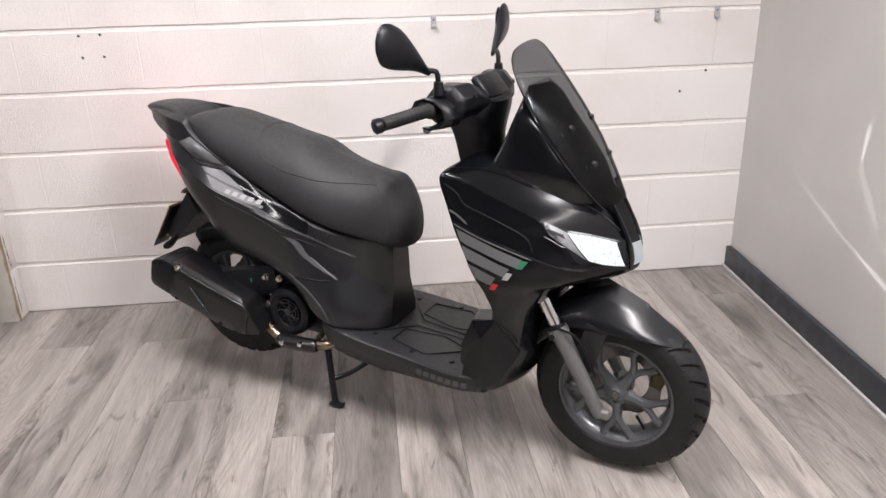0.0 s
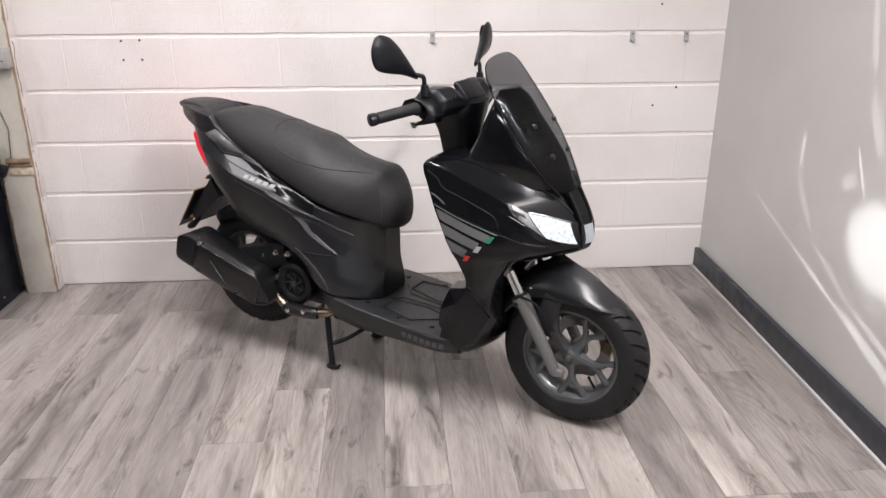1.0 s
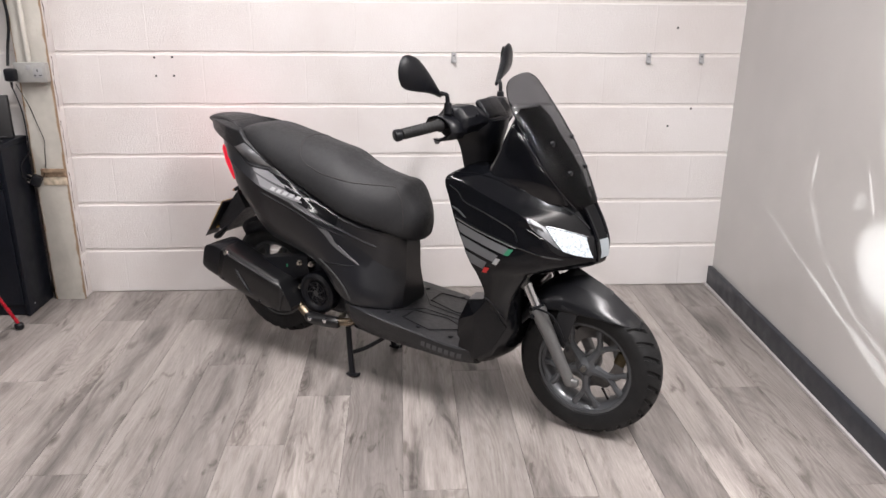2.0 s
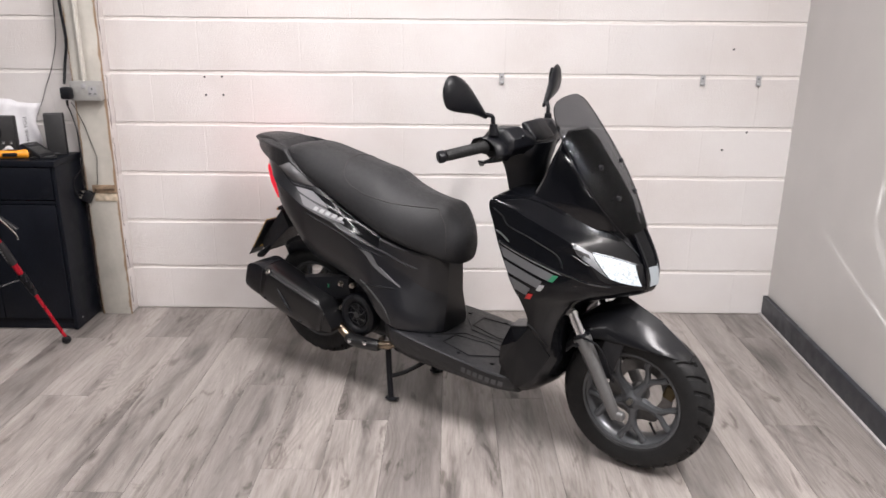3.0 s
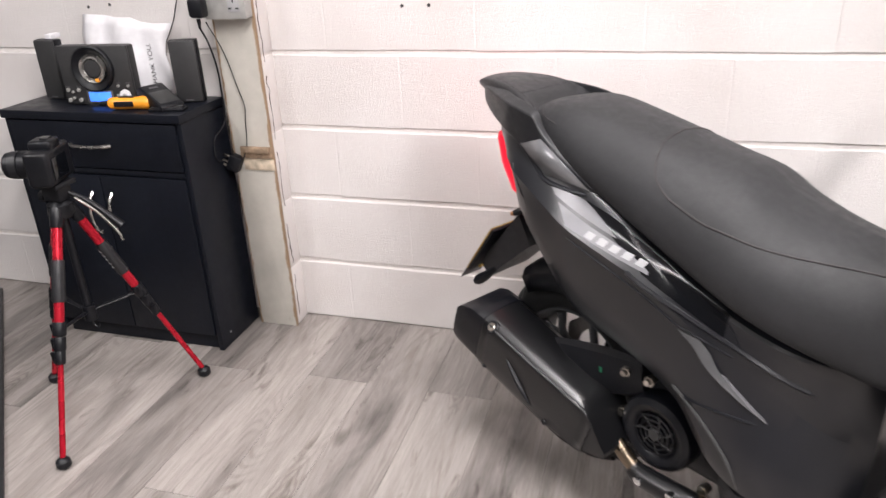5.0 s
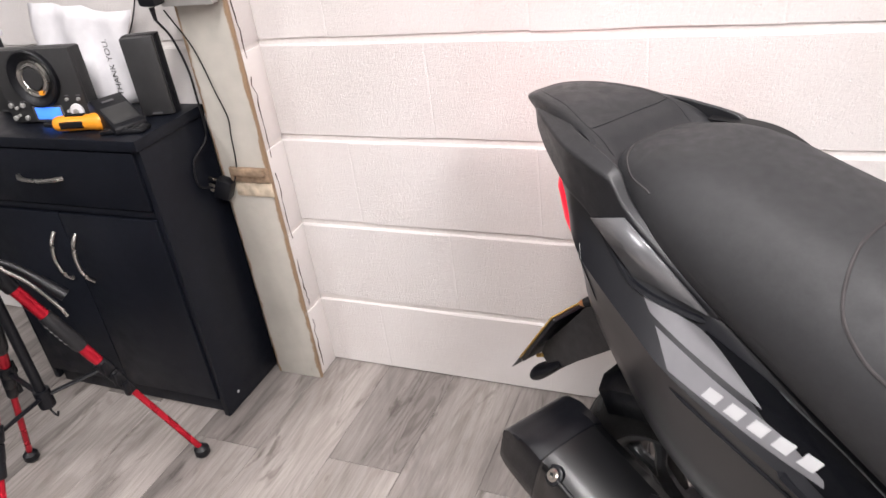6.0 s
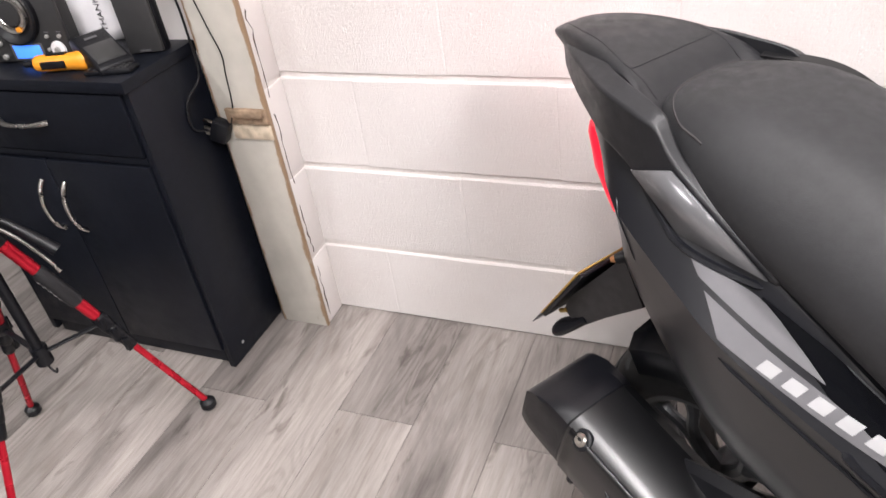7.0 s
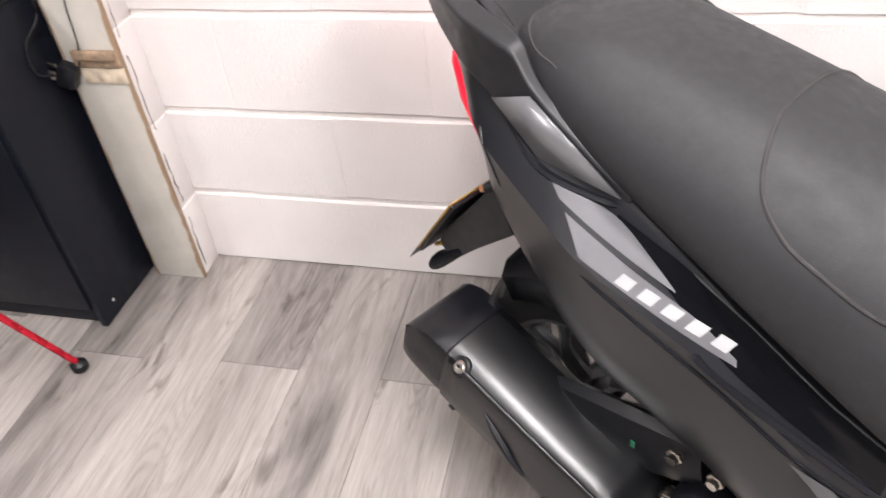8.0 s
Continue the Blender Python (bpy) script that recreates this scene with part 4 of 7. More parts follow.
cam_thing = empty("still_camera", pose(APEX.x, APEX.y, 0.6725, 0, 0, 108))
part("body", box(bmesh.new(), (-0.066, -0.030, 0), (0.066, 0.030, 0.088), 0.010, 3), PLASTIC, cam_thing)
part("prism_hump", box(bmesh.new(), (-0.028, -0.028, 0.080), (0.028, 0.030, 0.108), 0.010, 3), PLASTIC, cam_thing)
part("grip", box(bmesh.new(), (0.044, 0.012, 0.004), (0.072, 0.048, 0.084), 0.010, 3), TEXTURED, cam_thing)
lens = part("lens", lathe(bmesh.new(), [(0.030, 0), (0.030, 0.033), (0.060, 0.034), (0.062, 0.031), (0.095, 0.032), (0.099, 0.029), (0.094, 0.026), (0.094, 0)], 28, "y", (-0.006, 0, 0.046), closed=False), PLASTIC, cam_thing)
part("zoom_ring", lathe(bmesh.new(), [(0.064, 0.0325), (0.064, 0.0345), (0.084, 0.0345), (0.084, 0.0325)], 28, "y", (-0.006, 0, 0.046)), TEXTURED, lens)
part("rear_screen", box(bmesh.new(), (-0.048, -0.0335, 0.014), (0.026, -0.0302, 0.068), 0.002), GLOSS, cam_thing, "dark rear screen")
part("mode_dial", lathe(bmesh.new(), [(0.086, 0), (0.086, 0.011), (0.097, 0.011), (0.098, 0)], 18, "z", (0.050, 0.0, 0.0), closed=False), PLASTIC, cam_thing)
part("hot_shoe", box(bmesh.new(), (-0.011, -0.018, 0.108), (0.011, 0.004, 0.112), 0.001), GREYPLASTIC, cam_thing)
tagged(cam_thing, "black reflex camera mounted on the tripod", "camera")

# black rubber mat along the block wall
mat_thing = part("rubber_mat", box(bmesh.new(), (-0.9, -1.5, 0.0005), (0.0, 0.0, 0.014), 0.004), TEXTURED)
mat_thing.matrix_world = pose(-2.575, 3.0, 0, 0, 0, 45)
tagged(mat_thing, "black ribbed rubber mat lying on the floor", "mat")

# ---------------------------------------------------------------- the scooter: x forward, y to its left, origin under the front axle
scooter = empty("scooter", BIKE)
WHEEL_R = 0.235


GROOVES, STEPS = 28, 12


def tyre_mesh(prof):
    """A turned tyre whose slanting grooves follow the mesh."""
    bm = bmesh.new()
    rows = []
    for k in range(GROOVES * STEPS):
        row = []
        for s, r in prof:
            a = 2 * math.pi * k / (GROOVES * STEPS) + (abs(s) * 3.6 if r > 0.2 else 0.72 * min(1.0, max(0.0, (r - 0.15) / 0.05)) * 0.28)
            cut = (k + (STEPS // 2 if s > 0 else 0)) % STEPS < 3
            if cut and r > 0.2075 and 0.010 < abs(s) < 0.0585:
                r -= 0.0085
            row.append(bm.verts.new((r * math.cos(a), s, r * math.sin(a))))
        rows.append(row)
    n = len(prof)
    for k in range(len(rows)):
        a, b = rows[k], rows[(k + 1) % len(rows)]
        for q in range(n):
            bm.faces.new((a[q], a[(q + 1) % n], b[(q + 1) % n], b[q]))
    return bm


def wheel(x, z, front):
    w = empty("front_wheel" if front else "rear_wheel", pose(0, 0, 0))
    w.parent = scooter
    w.matrix_local = pose(x, 0, z)
    half = [(0.048, 0.150), (0.056, 0.160), (0.0605, 0.176), (0.061, 0.190), (0.058, 0.204), (0.053, 0.213), (0.045, 0.2205), (0.036, 0.2262), (0.026, 0.2305), (0.016, 0.2333), (0.006, 0.2348)]
    half = [half[0], half[1]] + [(v.x, v.y) for v in catmull([(s, r, 0) for s, r in half[2:]], 3)]
    prof = [(-s, r) for s, r in half] + [(s, r) for s, r in half[::-1]] + [(0.03, 0.146), (-0.03, 0.146)]
    part("tyre", tyre_mesh(prof), RUBBER, w, "black tyre with slanting tread grooves", angle=22)
    lip = [(-0.050, 0.148), (-0.053, 0.158), (-0.0515, 0.1635), (-0.047, 0.163), (-0.043, 0.150), (-0.036, 0.139), (-0.020, 0.132), (0.020, 0.132), (0.036, 0.139), (0.043, 0.150), (0.047, 0.163), (0.0515, 0.1635), (0.053, 0.158), (0.050, 0.148)]
    rim = part("rim", lathe(bmesh.new(), lip, 96, "y"), WHEELGREY, w, "graphite grey alloy rim")
    for k in range(5):
        a = radians(72 * k - 86)
        bm = bmesh.new()

        def at(r, da, s):
            return Vector((r * math.cos(a + da), s, r * math.sin(a + da)))

        stem = [at(0.026, 0, -0.026), at(0.055, 0, -0.027), at(0.082, 0, -0.029)]
        tube(bm, stem, [0.021, 0.0140, 0.0135], 8, flat=1.0, up=(0, 1, 0))
        for sgn in (-1, 1):
            tube(bm, [at(0.074, sgn * 0.02, -0.029), at(0.098, sgn * 0.12, -0.031), at(0.118, sgn * 0.23, -0.031), at(0.139, sgn * 0.27, -0.030)], [0.0125, 0.0095, 0.0095, 0.0125], 8, 2, up=(0, 1, 0))
        part("spoke", bm, WHEELGREY, rim, "forked wheel spoke")
    hub = part("hub", lathe(bmesh.new(), [(-0.050, 0), (-0.050, 0.016), (-0.044, 0.024), (-0.040, 0.034), (-0.015, 0.036), (0.03, 0.034), (0.05, 0.02), (0.05, 0)], 32, "y", closed=False), WHEELGREY, w)
    part("axle_nut", lathe(bmesh.new(), [(-0.064, 0), (-0.064, 0.009), (-0.050, 0.010), (-0.050, 0)], 6, "y", closed=False), BRIGHTSTEEL, w, angle=20)
    vp = Vector((0.112 * math.cos(radians(-54)), -0.012, 0.112 * math.sin(radians(-54))))
    part("valve", tube(bmesh.new(), [vp * 1.16, vp * 0.94, vp * 0.80], [0.0045, 0.0038, 0.0042], 8), PLASTIC, w)
    disc = bmesh.new()
    lathe(disc, [(0.044, 0.068), (0.044, 0.106), (0.048, 0.106), (0.048, 0.068)], 60, "y", fn=lambda a, s, r: 0.004 * math.sin(a * 10) if r > 0.08 else 0.0)
    part("brake_disc", disc, DISCSTEEL, w, "wavy steel brake disc")
    return w


wheel(0.0, WHEEL_R, True)
wheel(-1.312, WHEEL_R + 0.036, False)

# brake caliper with its gold body
bm = box(bmesh.new(), (-0.018, 0.034, -0.022), (0.020, 0.066, 0.022), 0.007, turn=pose(0.090, 0, 0.250, 0, 20, 0))
part("brake_caliper", bm, BRASS, scooter, "gold coloured brake caliper")

# ------------------------------------------------ front fork
for s in (-1, 1):
    y = 0.106 * s
    lower = part("fork_leg", tube(bmesh.new(), [(-0.020, y, 0.196), (-0.024, y, 0.206), (-0.050, y, 0.255), (-0.106, y, 0.358), (-0.133, y, 0.406), (-0.139, y, 0.416), (-0.147, y, 0.430)], [0.013, 0.0175, 0.0185, 0.0215, 0.0235, 0.0275, 0.0275], 20), FORKGREY, scooter, "grey painted fork leg")
    part("axle_clamp", box(bmesh.new(), (-0.030, y - 0.013, 0.194), (0.006, y + 0.013, 0.222), 0.009, 3), FORKGREY, lower)
    part("fork_tube", tube(bmesh.new(), [(-0.143, y, 0.424), (-0.225, y, 0.580)], 0.0165, 20), CHROME, lower, "polished chrome fork tube")
    part("dust_seal", tube(bmesh.new(), [(-0.144, y, 0.426), (-0.151, y, 0.440)], 0.0235, 18), PLASTIC, lower)
    part("pinch_bolt", lathe(bmesh.new(), [(0, 0), (0, 0.008), (0.008 * s, 0.007), (0.008 * s, 0)], 10, "y", (-0.150, y + s * 0.024, 0.412), closed=False), PLASTIC, lower)
part("fork_brace", box(bmesh.new(), (-0.215, -0.09, 0.45), (-0.18, 0.09, 0.53), 0.01), PLASTIC, scooter)
bm = tube(bmesh.new(), [(-0.150, -0.128, 0.44), (-0.10, -0.125, 0.43), (-0.075, -0.115, 0.40), (-0.055, -0.10, 0.34), (-0.045, -0.085, 0.30)], 0.0035, 8, 5)
part("brake_hose", bm, PLASTIC, scooter)

# ------------------------------------------------ front mudguard
MUD = [
    (-0.235, [(0, 0.362), (0.038, 0.357), (0.066, 0.346), (0.072, 0.318)]),
    (-0.205, [(0, 0.426), (0.043, 0.416), (0.074, 0.396), (0.080, 0.358)]),
    (-0.160, [(0, 0.486), (0.046, 0.470), (0.078, 0.440), (0.085, 0.398)]),
    (-0.110, [(0, 0.522), (0.047, 0.498), (0.080, 0.462), (0.088, 0.426)]),
    (-0.050, [(0, 0.538), (0.047, 0.508), (0.080, 0.464), (0.090, 0.430)]),
    (0.030, [(0, 0.509), (0.044, 0.482), (0.076, 0.452), (0.086, 0.428)]),
    (0.100, [(0, 0.461), (0.032, 0.442), (0.058, 0.428), (0.068, 0.418)]),
    (0.160, [(0, 0.411), (0.012, 0.407), (0.024, 0.403), (0.028, 0.399)]),
]


def shell(keys, steps=6, ring_steps=4, corners=()):
    """An open sheet over the centre line."""
    count = len(keys[0][1])
    lines = [catmull([(x, h[j][0], h[j][1]) for x, h in keys], steps) for j in range(count)]
    rings = []
    for i in range(len(lines[0])):
        half = cornered([lines[j][i] for j in range(count)], ring_steps, corners)
        rings.append([Vector((p.x, -p.y, p.z)) for p in half[:0:-1]] + half)
    bm = bmesh.new()
    skin(bm, rings, closed=False, cap=False)
    return bm


mud = part("front_mudguard", shell(MUD, corners=(1,)), MUDPAINT, scooter, "satin black front mudguard with a raised centre ridge", angle=14)
mod = mud.modifiers.new("thickness", "SOLIDIFY")
mod.thickness, mod.offset = 0.004, -1
bm = bmesh.new()
skin(bm, [[Vector((-0.100, y, z)) for y, z in ((-0.030, 0.508), (0, 0.528), (0.030, 0.508))], [Vector((-0.072, y, z)) for y, z in ((-0.028, 0.512), (0, 0.551), (0.028, 0.512))], [Vector((-0.060, y, z)) for y, z in ((-0.026, 0.515), (0, 0.552), (0.026, 0.515))], [Vector((0.060, y, z)) for y, z in ((-0.012, 0.482), (0, 0.4945), (0.012, 0.482))]])
part("mudguard_ridge", bm, TEXTURED, mud, angle=20)
for s in (-1, 1):
    bm = box(bmesh.new(), (-0.030, -0.004, -0.075), (0.028, 0.004, 0.060), 0.003, turn=pose(-0.062, s * 0.084, 0.385, 0, 16, 0))
    part("mudguard_stay", bm, TEXTURED, mud)

# ------------------------------------------------ front fairing, level sections from keel to cowl
FAIRING = [
    (0.200, [(-0.42, 0), (-0.41, 0.100), (-0.40, 0.140), (-0.36, 0.138), (-0.32, 0.115), (-0.300, 0.080), (-0.288, 0.04), (-0.285, 0)]),
    (0.240, [(-0.42, 0), (-0.405, 0.140), (-0.395, 0.172), (-0.34, 0.165), (-0.29, 0.140), (-0.262, 0.095), (-0.245, 0.05), (-0.24, 0)]),
    (0.320, [(-0.40, 0), (-0.380, 0.150), (-0.372, 0.182), (-0.31, 0.172), (-0.255, 0.145), (-0.222, 0.100), (-0.205, 0.05), (-0.200, 0)]),
    (0.400, [(-0.37, 0), (-0.335, 0.150), (-0.330, 0.182), (-0.28, 0.170), (-0.235, 0.140), (-0.215, 0.100), (-0.205, 0.05), (-0.200, 0)]),
    (0.470, [(-0.34, 0), (-0.298, 0.155), (-0.290, 0.190), (-0.25, 0.178), (-0.212, 0.145), (-0.195, 0.100), (-0.185, 0.05), (-0.180, 0)]),
    (0.540, [(-0.34, 0), (-0.312, 0.180), (-0.300, 0.216), (-0.23, 0.198), (-0.165, 0.155), (-0.140, 0.100), (-0.12, 0.05), (-0.115, 0)]),
    (0.575, [(-0.35, 0), (-0.325, 0.200), (-0.312, 0.230), (-0.22, 0.212), (-0.125, 0.165), (-0.060, 0.100), (-0.015, 0.045), (0.004, 0)]),
    (0.610, [(-0.36, 0), (-0.340, 0.205), (-0.328, 0.232), (-0.22, 0.218), (-0.110, 0.168), (-0.035, 0.100), (0.012, 0.045), (0.030, 0)]),
    (0.660, [(-0.37, 0), (-0.362, 0.205), (-0.350, 0.228), (-0.24, 0.216), (-0.115, 0.170), (-0.045, 0.105), (0.002, 0.050), (0.024, 0)]),
    (0.700, [(-0.375, 0), (-0.380, 0.203), (-0.368, 0.225), (-0.26, 0.214), (-0.130, 0.170), (-0.068, 0.105), (-0.020, 0.050), (0.008, 0)]),
    (0.740, [(-0.38, 0), (-0.395, 0.200), (-0.383, 0.222), (-0.28, 0.212), (-0.172, 0.182), (-0.105, 0.110), (-0.050, 0.050), (-0.012, 0)]),
    (0.780, [(-0.39, 0), (-0.410, 0.195), (-0.400, 0.218), (-0.33, 0.210), (-0.258, 0.196), (-0.160, 0.115), (-0.085, 0.055), (-0.036, 0)]),
    (0.815, [(-0.39, 0), (-0.424, 0.190), (-0.413, 0.213), (-0.38, 0.209), (-0.340, 0.203), (-0.215, 0.120), (-0.115, 0.055), (-0.062, 0)]),
    (0.840, [(-0.39, 0), (-0.420, 0.180), (-0.412, 0.200), (-0.40, 0.198), (-0.385, 0.190), (-0.255, 0.120), (-0.140, 0.055), (-0.085, 0)]),
    (0.862, [(-0.38, 0), (-0.390, 0.110), (-0.386, 0.130), (-0.38, 0.128), (-0.370, 0.120), (-0.300, 0.090), (-0.210, 0.040), (-0.180, 0)]),
]
fairing = part("front_fairing", loft_z(FAIRING, 5, 5, (2, 4)), SATIN, scooter, "satin black front fairing", angle=32)

from mathutils.bvhtree import BVHTree


def bvh_of(ob):
    me = ob.data
    return BVHTree.FromPolygons([v.co.copy() for v in me.vertices], [tuple(p.vertices) for p in me.polygons])


def on_side(tree, x, z, lift=0.0015, s=-1):
    """The place on the body's side (s = -1: the right one) at x and height z."""
    hit, normal, _, _ = tree.ray_cast(Vector((x, s * 0.6, z)), Vector((0, -s, 0)))
    if hit is None:
        near, normal, _, _ = tree.find_nearest(Vector((x, s * 0.3, z)))
        hit = near
    if normal.y * s < 0:
        normal = -normal
    return hit + normal * lift


def patch(tree, edge_a, edge_b, n=10, m=4, lift=0.0015, s=-1):
    """A thin sheet laid on the body's side between two lines of (x, z)."""
    la = catmull([(x, 0, z) for x, z in edge_a], max(1, n // (len(edge_a) - 1)))
    lb = catmull([(x, 0, z) for x, z in edge_b], max(1, n // (len(edge_b) - 1)))
    k = min(len(la), len(lb))
    la = [la[round(i * (len(la) - 1) / (k - 1))] for i in range(k)]
    lb = [lb[round(i * (len(lb) - 1) / (k - 1))] for i in range(k)]
    rings = []
    for j in range(m + 1):
        rings.append([on_side(tree, *(a.lerp(b, j / m).xz), lift, s) for a, b in zip(la, lb)])
    bm = bmesh.new()
    skin(bm, rings, closed=False, cap=False)
    return bm


def stripe(tree, line, r, n=6, s=-1, lift=0.0, flat=0.5):
    """A raised bead along a line of (x, z) on the body's side."""
    pts = [on_side(tree, p.x, p.z, lift, s) for p in catmull([(x, 0, z) for x, z in line], n)]
    rad = [r] * len(pts)
    rad[0] = rad[-1] = r * 0.3
    return tube(bmesh.new(), pts, rad, 6)


FT = bvh_of(fairing)
for s in (-1, 1):
    # creases and seams of the side panels
    part("fairing_seam", stripe(FT, [(-0.408, 0.815), (-0.374, 0.794), (-0.352, 0.769), (-0.281, 0.742), (-0.212, 0.708), (-0.192, 0.688), (-0.182, 0.664)], 0.0022, s=s), PLASTIC, fairing)
    part("fairing_edge", stripe(FT, [(-0.390, 0.728), (-0.329, 0.704), (-0.241, 0.674), (-0.183, 0.652), (-0.109, 0.625), (-0.060, 0.612)], 0.0036, s=s), GLOSS, fairing)
    part("pinstripe", stripe(FT, [(-0.388, 0.722), (-0.329, 0.698), (-0.241, 0.668), (-0.183, 0.646)], 0.0016, s=s, lift=0.001), DECALSILVER, fairing, "thin silver pinstripe")
    part("pinstripe", stripe(FT, [(-0.393, 0.752), (-0.372, 0.742), (-0.345, 0.722)], 0.0030, s=s), WHEELGREY, fairing, "short dark silver flash")
    for a, b in (((( -0.372, 0.708), (-0.205, 0.646)), ((-0.360, 0.676), (-0.212, 0.624))), (((-0.358, 0.668), (-0.232, 0.622)), ((-0.344, 0.634), (-0.246, 0.600))), (((-0.341, 0.625), (-0.266, 0.596)), ((-0.328, 0.592), (-0.280, 0.572)))):
        part("grey_stripe", patch(FT, a, b, 8, 4, 0.0015, s), DECALGREY, fairing, "dark grey stripe decal")
    for (x, z), m in (((-0.202, 0.634), DECALGREEN), ((-0.235, 0.603), DECALWHITE), ((-0.270, 0.570), DECALRED)):
        part("colour_flash", patch(FT, ((x - 0.0150, z - 0.0095), (x - 0.003, z + 0.0100)), ((x - 0.001, z - 0.0110), (x + 0.0115, z + 0.0085)), 4, 3, 0.0022, s), m, fairing,
             {DECALGREEN: "small green flash", DECALWHITE: "small white flash", DECALRED: "small red flash"}[m])
    # headlamp
    lamp_top = [(-0.167, 0.740), (-0.110, 0.714), (-0.050, 0.692), (0.000, 0.674)]
    lamp_bot = [(-0.158, 0.718), (-0.113, 0.677), (-0.079, 0.631), (0.006, 0.604)]
    lamp = part("headlamp", patch(FT, lamp_top, lamp_bot, 12, 6, 0.003, s), GLOSS, fairing, "headlamp surround")
    part("daylight_lens", patch(FT, [(-0.116, 0.7100), (-0.060, 0.6905), (-0.018, 0.6735)], [(-0.066, 0.6400), (-0.034, 0.6250), (0.003, 0.6130)], 12, 6, 0.006, s), LAMP_ON, lamp, "lit white headlamp")
    part("lens_lip", stripe(FT, [(-0.116, 0.7125), (-0.060, 0.6930), (-0.012, 0.6735)], 0.0024, s=s, lift=0.006), REFLECTOR, lamp)
    part("indicator_lens", patch(FT, [(-0.163, 0.7365), (-0.140, 0.7240), (-0.118, 0.7110)], [(-0.148, 0.7090), (-0.112, 0.6790), (-0.070, 0.6420)], 8, 4, 0.005, s), REFLECTOR, lamp, "clear indicator lens over a dull reflector")
    part("indicator_bar", patch(FT, [(-0.152, 0.7230), (-0.124, 0.7080)], [(-0.147, 0.7150), (-0.116, 0.6960)], 4, 3, 0.0062, s), GREYPLASTIC, lamp, "dark bar inside the indicator")
    for dz, r in ((0.002, 0.0022), (-0.027, 0.0014)):
        part("light_strip", stripe(FT, [(-0.160, 0.733 + dz), (-0.136, 0.719 + dz), (-0.114, 0.705 + dz)], r, s=s, lift=0.005), BULB, lamp)
    edge = [(-0.060, 0.050, 0.800), (-0.024, 0.044, 0.738), (0.004, 0.042, 0.680), (0.016, 0.040, 0.640), (0.018, 0.036, 0.596)]
    part("nose_edge", tube(bmesh.new(), [(x - 0.002, s * y, z) for x, y, z in edge], [0.004, 0.0065, 0.008, 0.008, 0.006], 8, 4), GLOSS, fairing)

# clear lamp tip wrapped round the nose
rings = []
for k in range(7):
    z = 0.607 + k * 0.0095
    row = []
    for q in range(9):
        y = (-1 + q / 4) * 0.034
        hit, normal, _, _ = FT.ray_cast(Vector((0.5, y, z)), Vector((-1, 0, 0)))
        row.append(hit + Vector((0.004, 0, 0)))
    rings.append(row)
bm = bmesh.new()
skin(bm, rings, closed=False, cap=False)
part("lamp_tip", bm, LAMP_DIM, fairing, "pale clear lamp tip on the nose")
# gloss centre of the hood, bounded by a seam on either side
HOOD = [(-0.215, 0.126, 0.806), (-0.138, 0.096, 0.781), (-0.055, 0.062, 0.741), (-0.014, 0.046, 0.697)]
OUT = Vector((0.6, 0, 0.8))


def on_hood(p, lift):
    hit, normal, _, _ = FT.ray_cast(Vector(p) + OUT * 0.3, -OUT)
    if hit is None:
        hit, normal, _, _ = FT.find_nearest(Vector(p))
    if normal.dot(OUT) < 0:
        normal = -normal
    return hit + normal * lift


edge = catmull(HOOD, 6)
rings = []
for p in edge:
    rings.append([on_hood((p.x + 0.035 * (1 - t * t), p.y * t, p.z), 0.0018) for t in (-1 + k / 8 for k in range(17))])
bm = bmesh.new()
skin(bm, rings, closed=False, cap=False)
part("hood_panel", bm, SATIN, fairing, "satin black hood panel under the screen")
for s in (-1, 1):
    part("hood_seam", tube(bmesh.new(), [on_hood((p.x, s * p.y, p.z), 0.0) for p in edge], 0.0025, 6), PLASTIC, fairing)
    line = catmull([(-0.408, 0.186, 0.845), (-0.361, 0.162, 0.848), (-0.297, 0.148, 0.838), (-0.255, 0.139, 0.824), (-0.210, 0.128, 0.806)], 5)
    part("hood_crease", tube(bmesh.new(), [on_hood((p.x, s * p.y, p.z), 0.0) for p in line], 0.0026, 6), SATIN, fairing, "raised crease from the shoulder to the hood")

# moulded lower panels of the leg shield
for s in (-1, 1):
    corners = [(-0.390, 0.176, 0.360), (-0.358, 0.172, 0.436), (-0.286, 0.188, 0.458), (-0.318, 0.203, 0.404), (-0.235, 0.138, 0.352), (-0.280, 0.158, 0.262), (-0.332, 0.172, 0.226), (-0.392, 0.182, 0.308)]
    bm = bmesh.new()
    for x, y, z in corners:
        bm.verts.new((x, s * y, z))
        bm.verts.new((x - 0.010, s * (y - 0.07), z))
    bmesh.ops.convex_hull(bm, input=bm.verts)
    bmesh.ops.delete(bm, geom=[v for v in bm.verts if not v.link_faces], context="VERTS")
    boot = part("lower_panel", bm, SATIN, fairing, "faceted lower leg shield panel", angle=8)
    mod = boot.modifiers.new("soft_edges", "BEVEL")
    mod.width, mod.segments, mod.limit_method, mod.angle_limit = 0.003, 2, "ANGLE", radians(10)
    part("panel_crease", stripe(FT, [(-0.325, 0.470), (-0.300, 0.466), (-0.280, 0.456), (-0.258, 0.420), (-0.240, 0.380)], 0.003, s=s), PLASTIC, fairing)

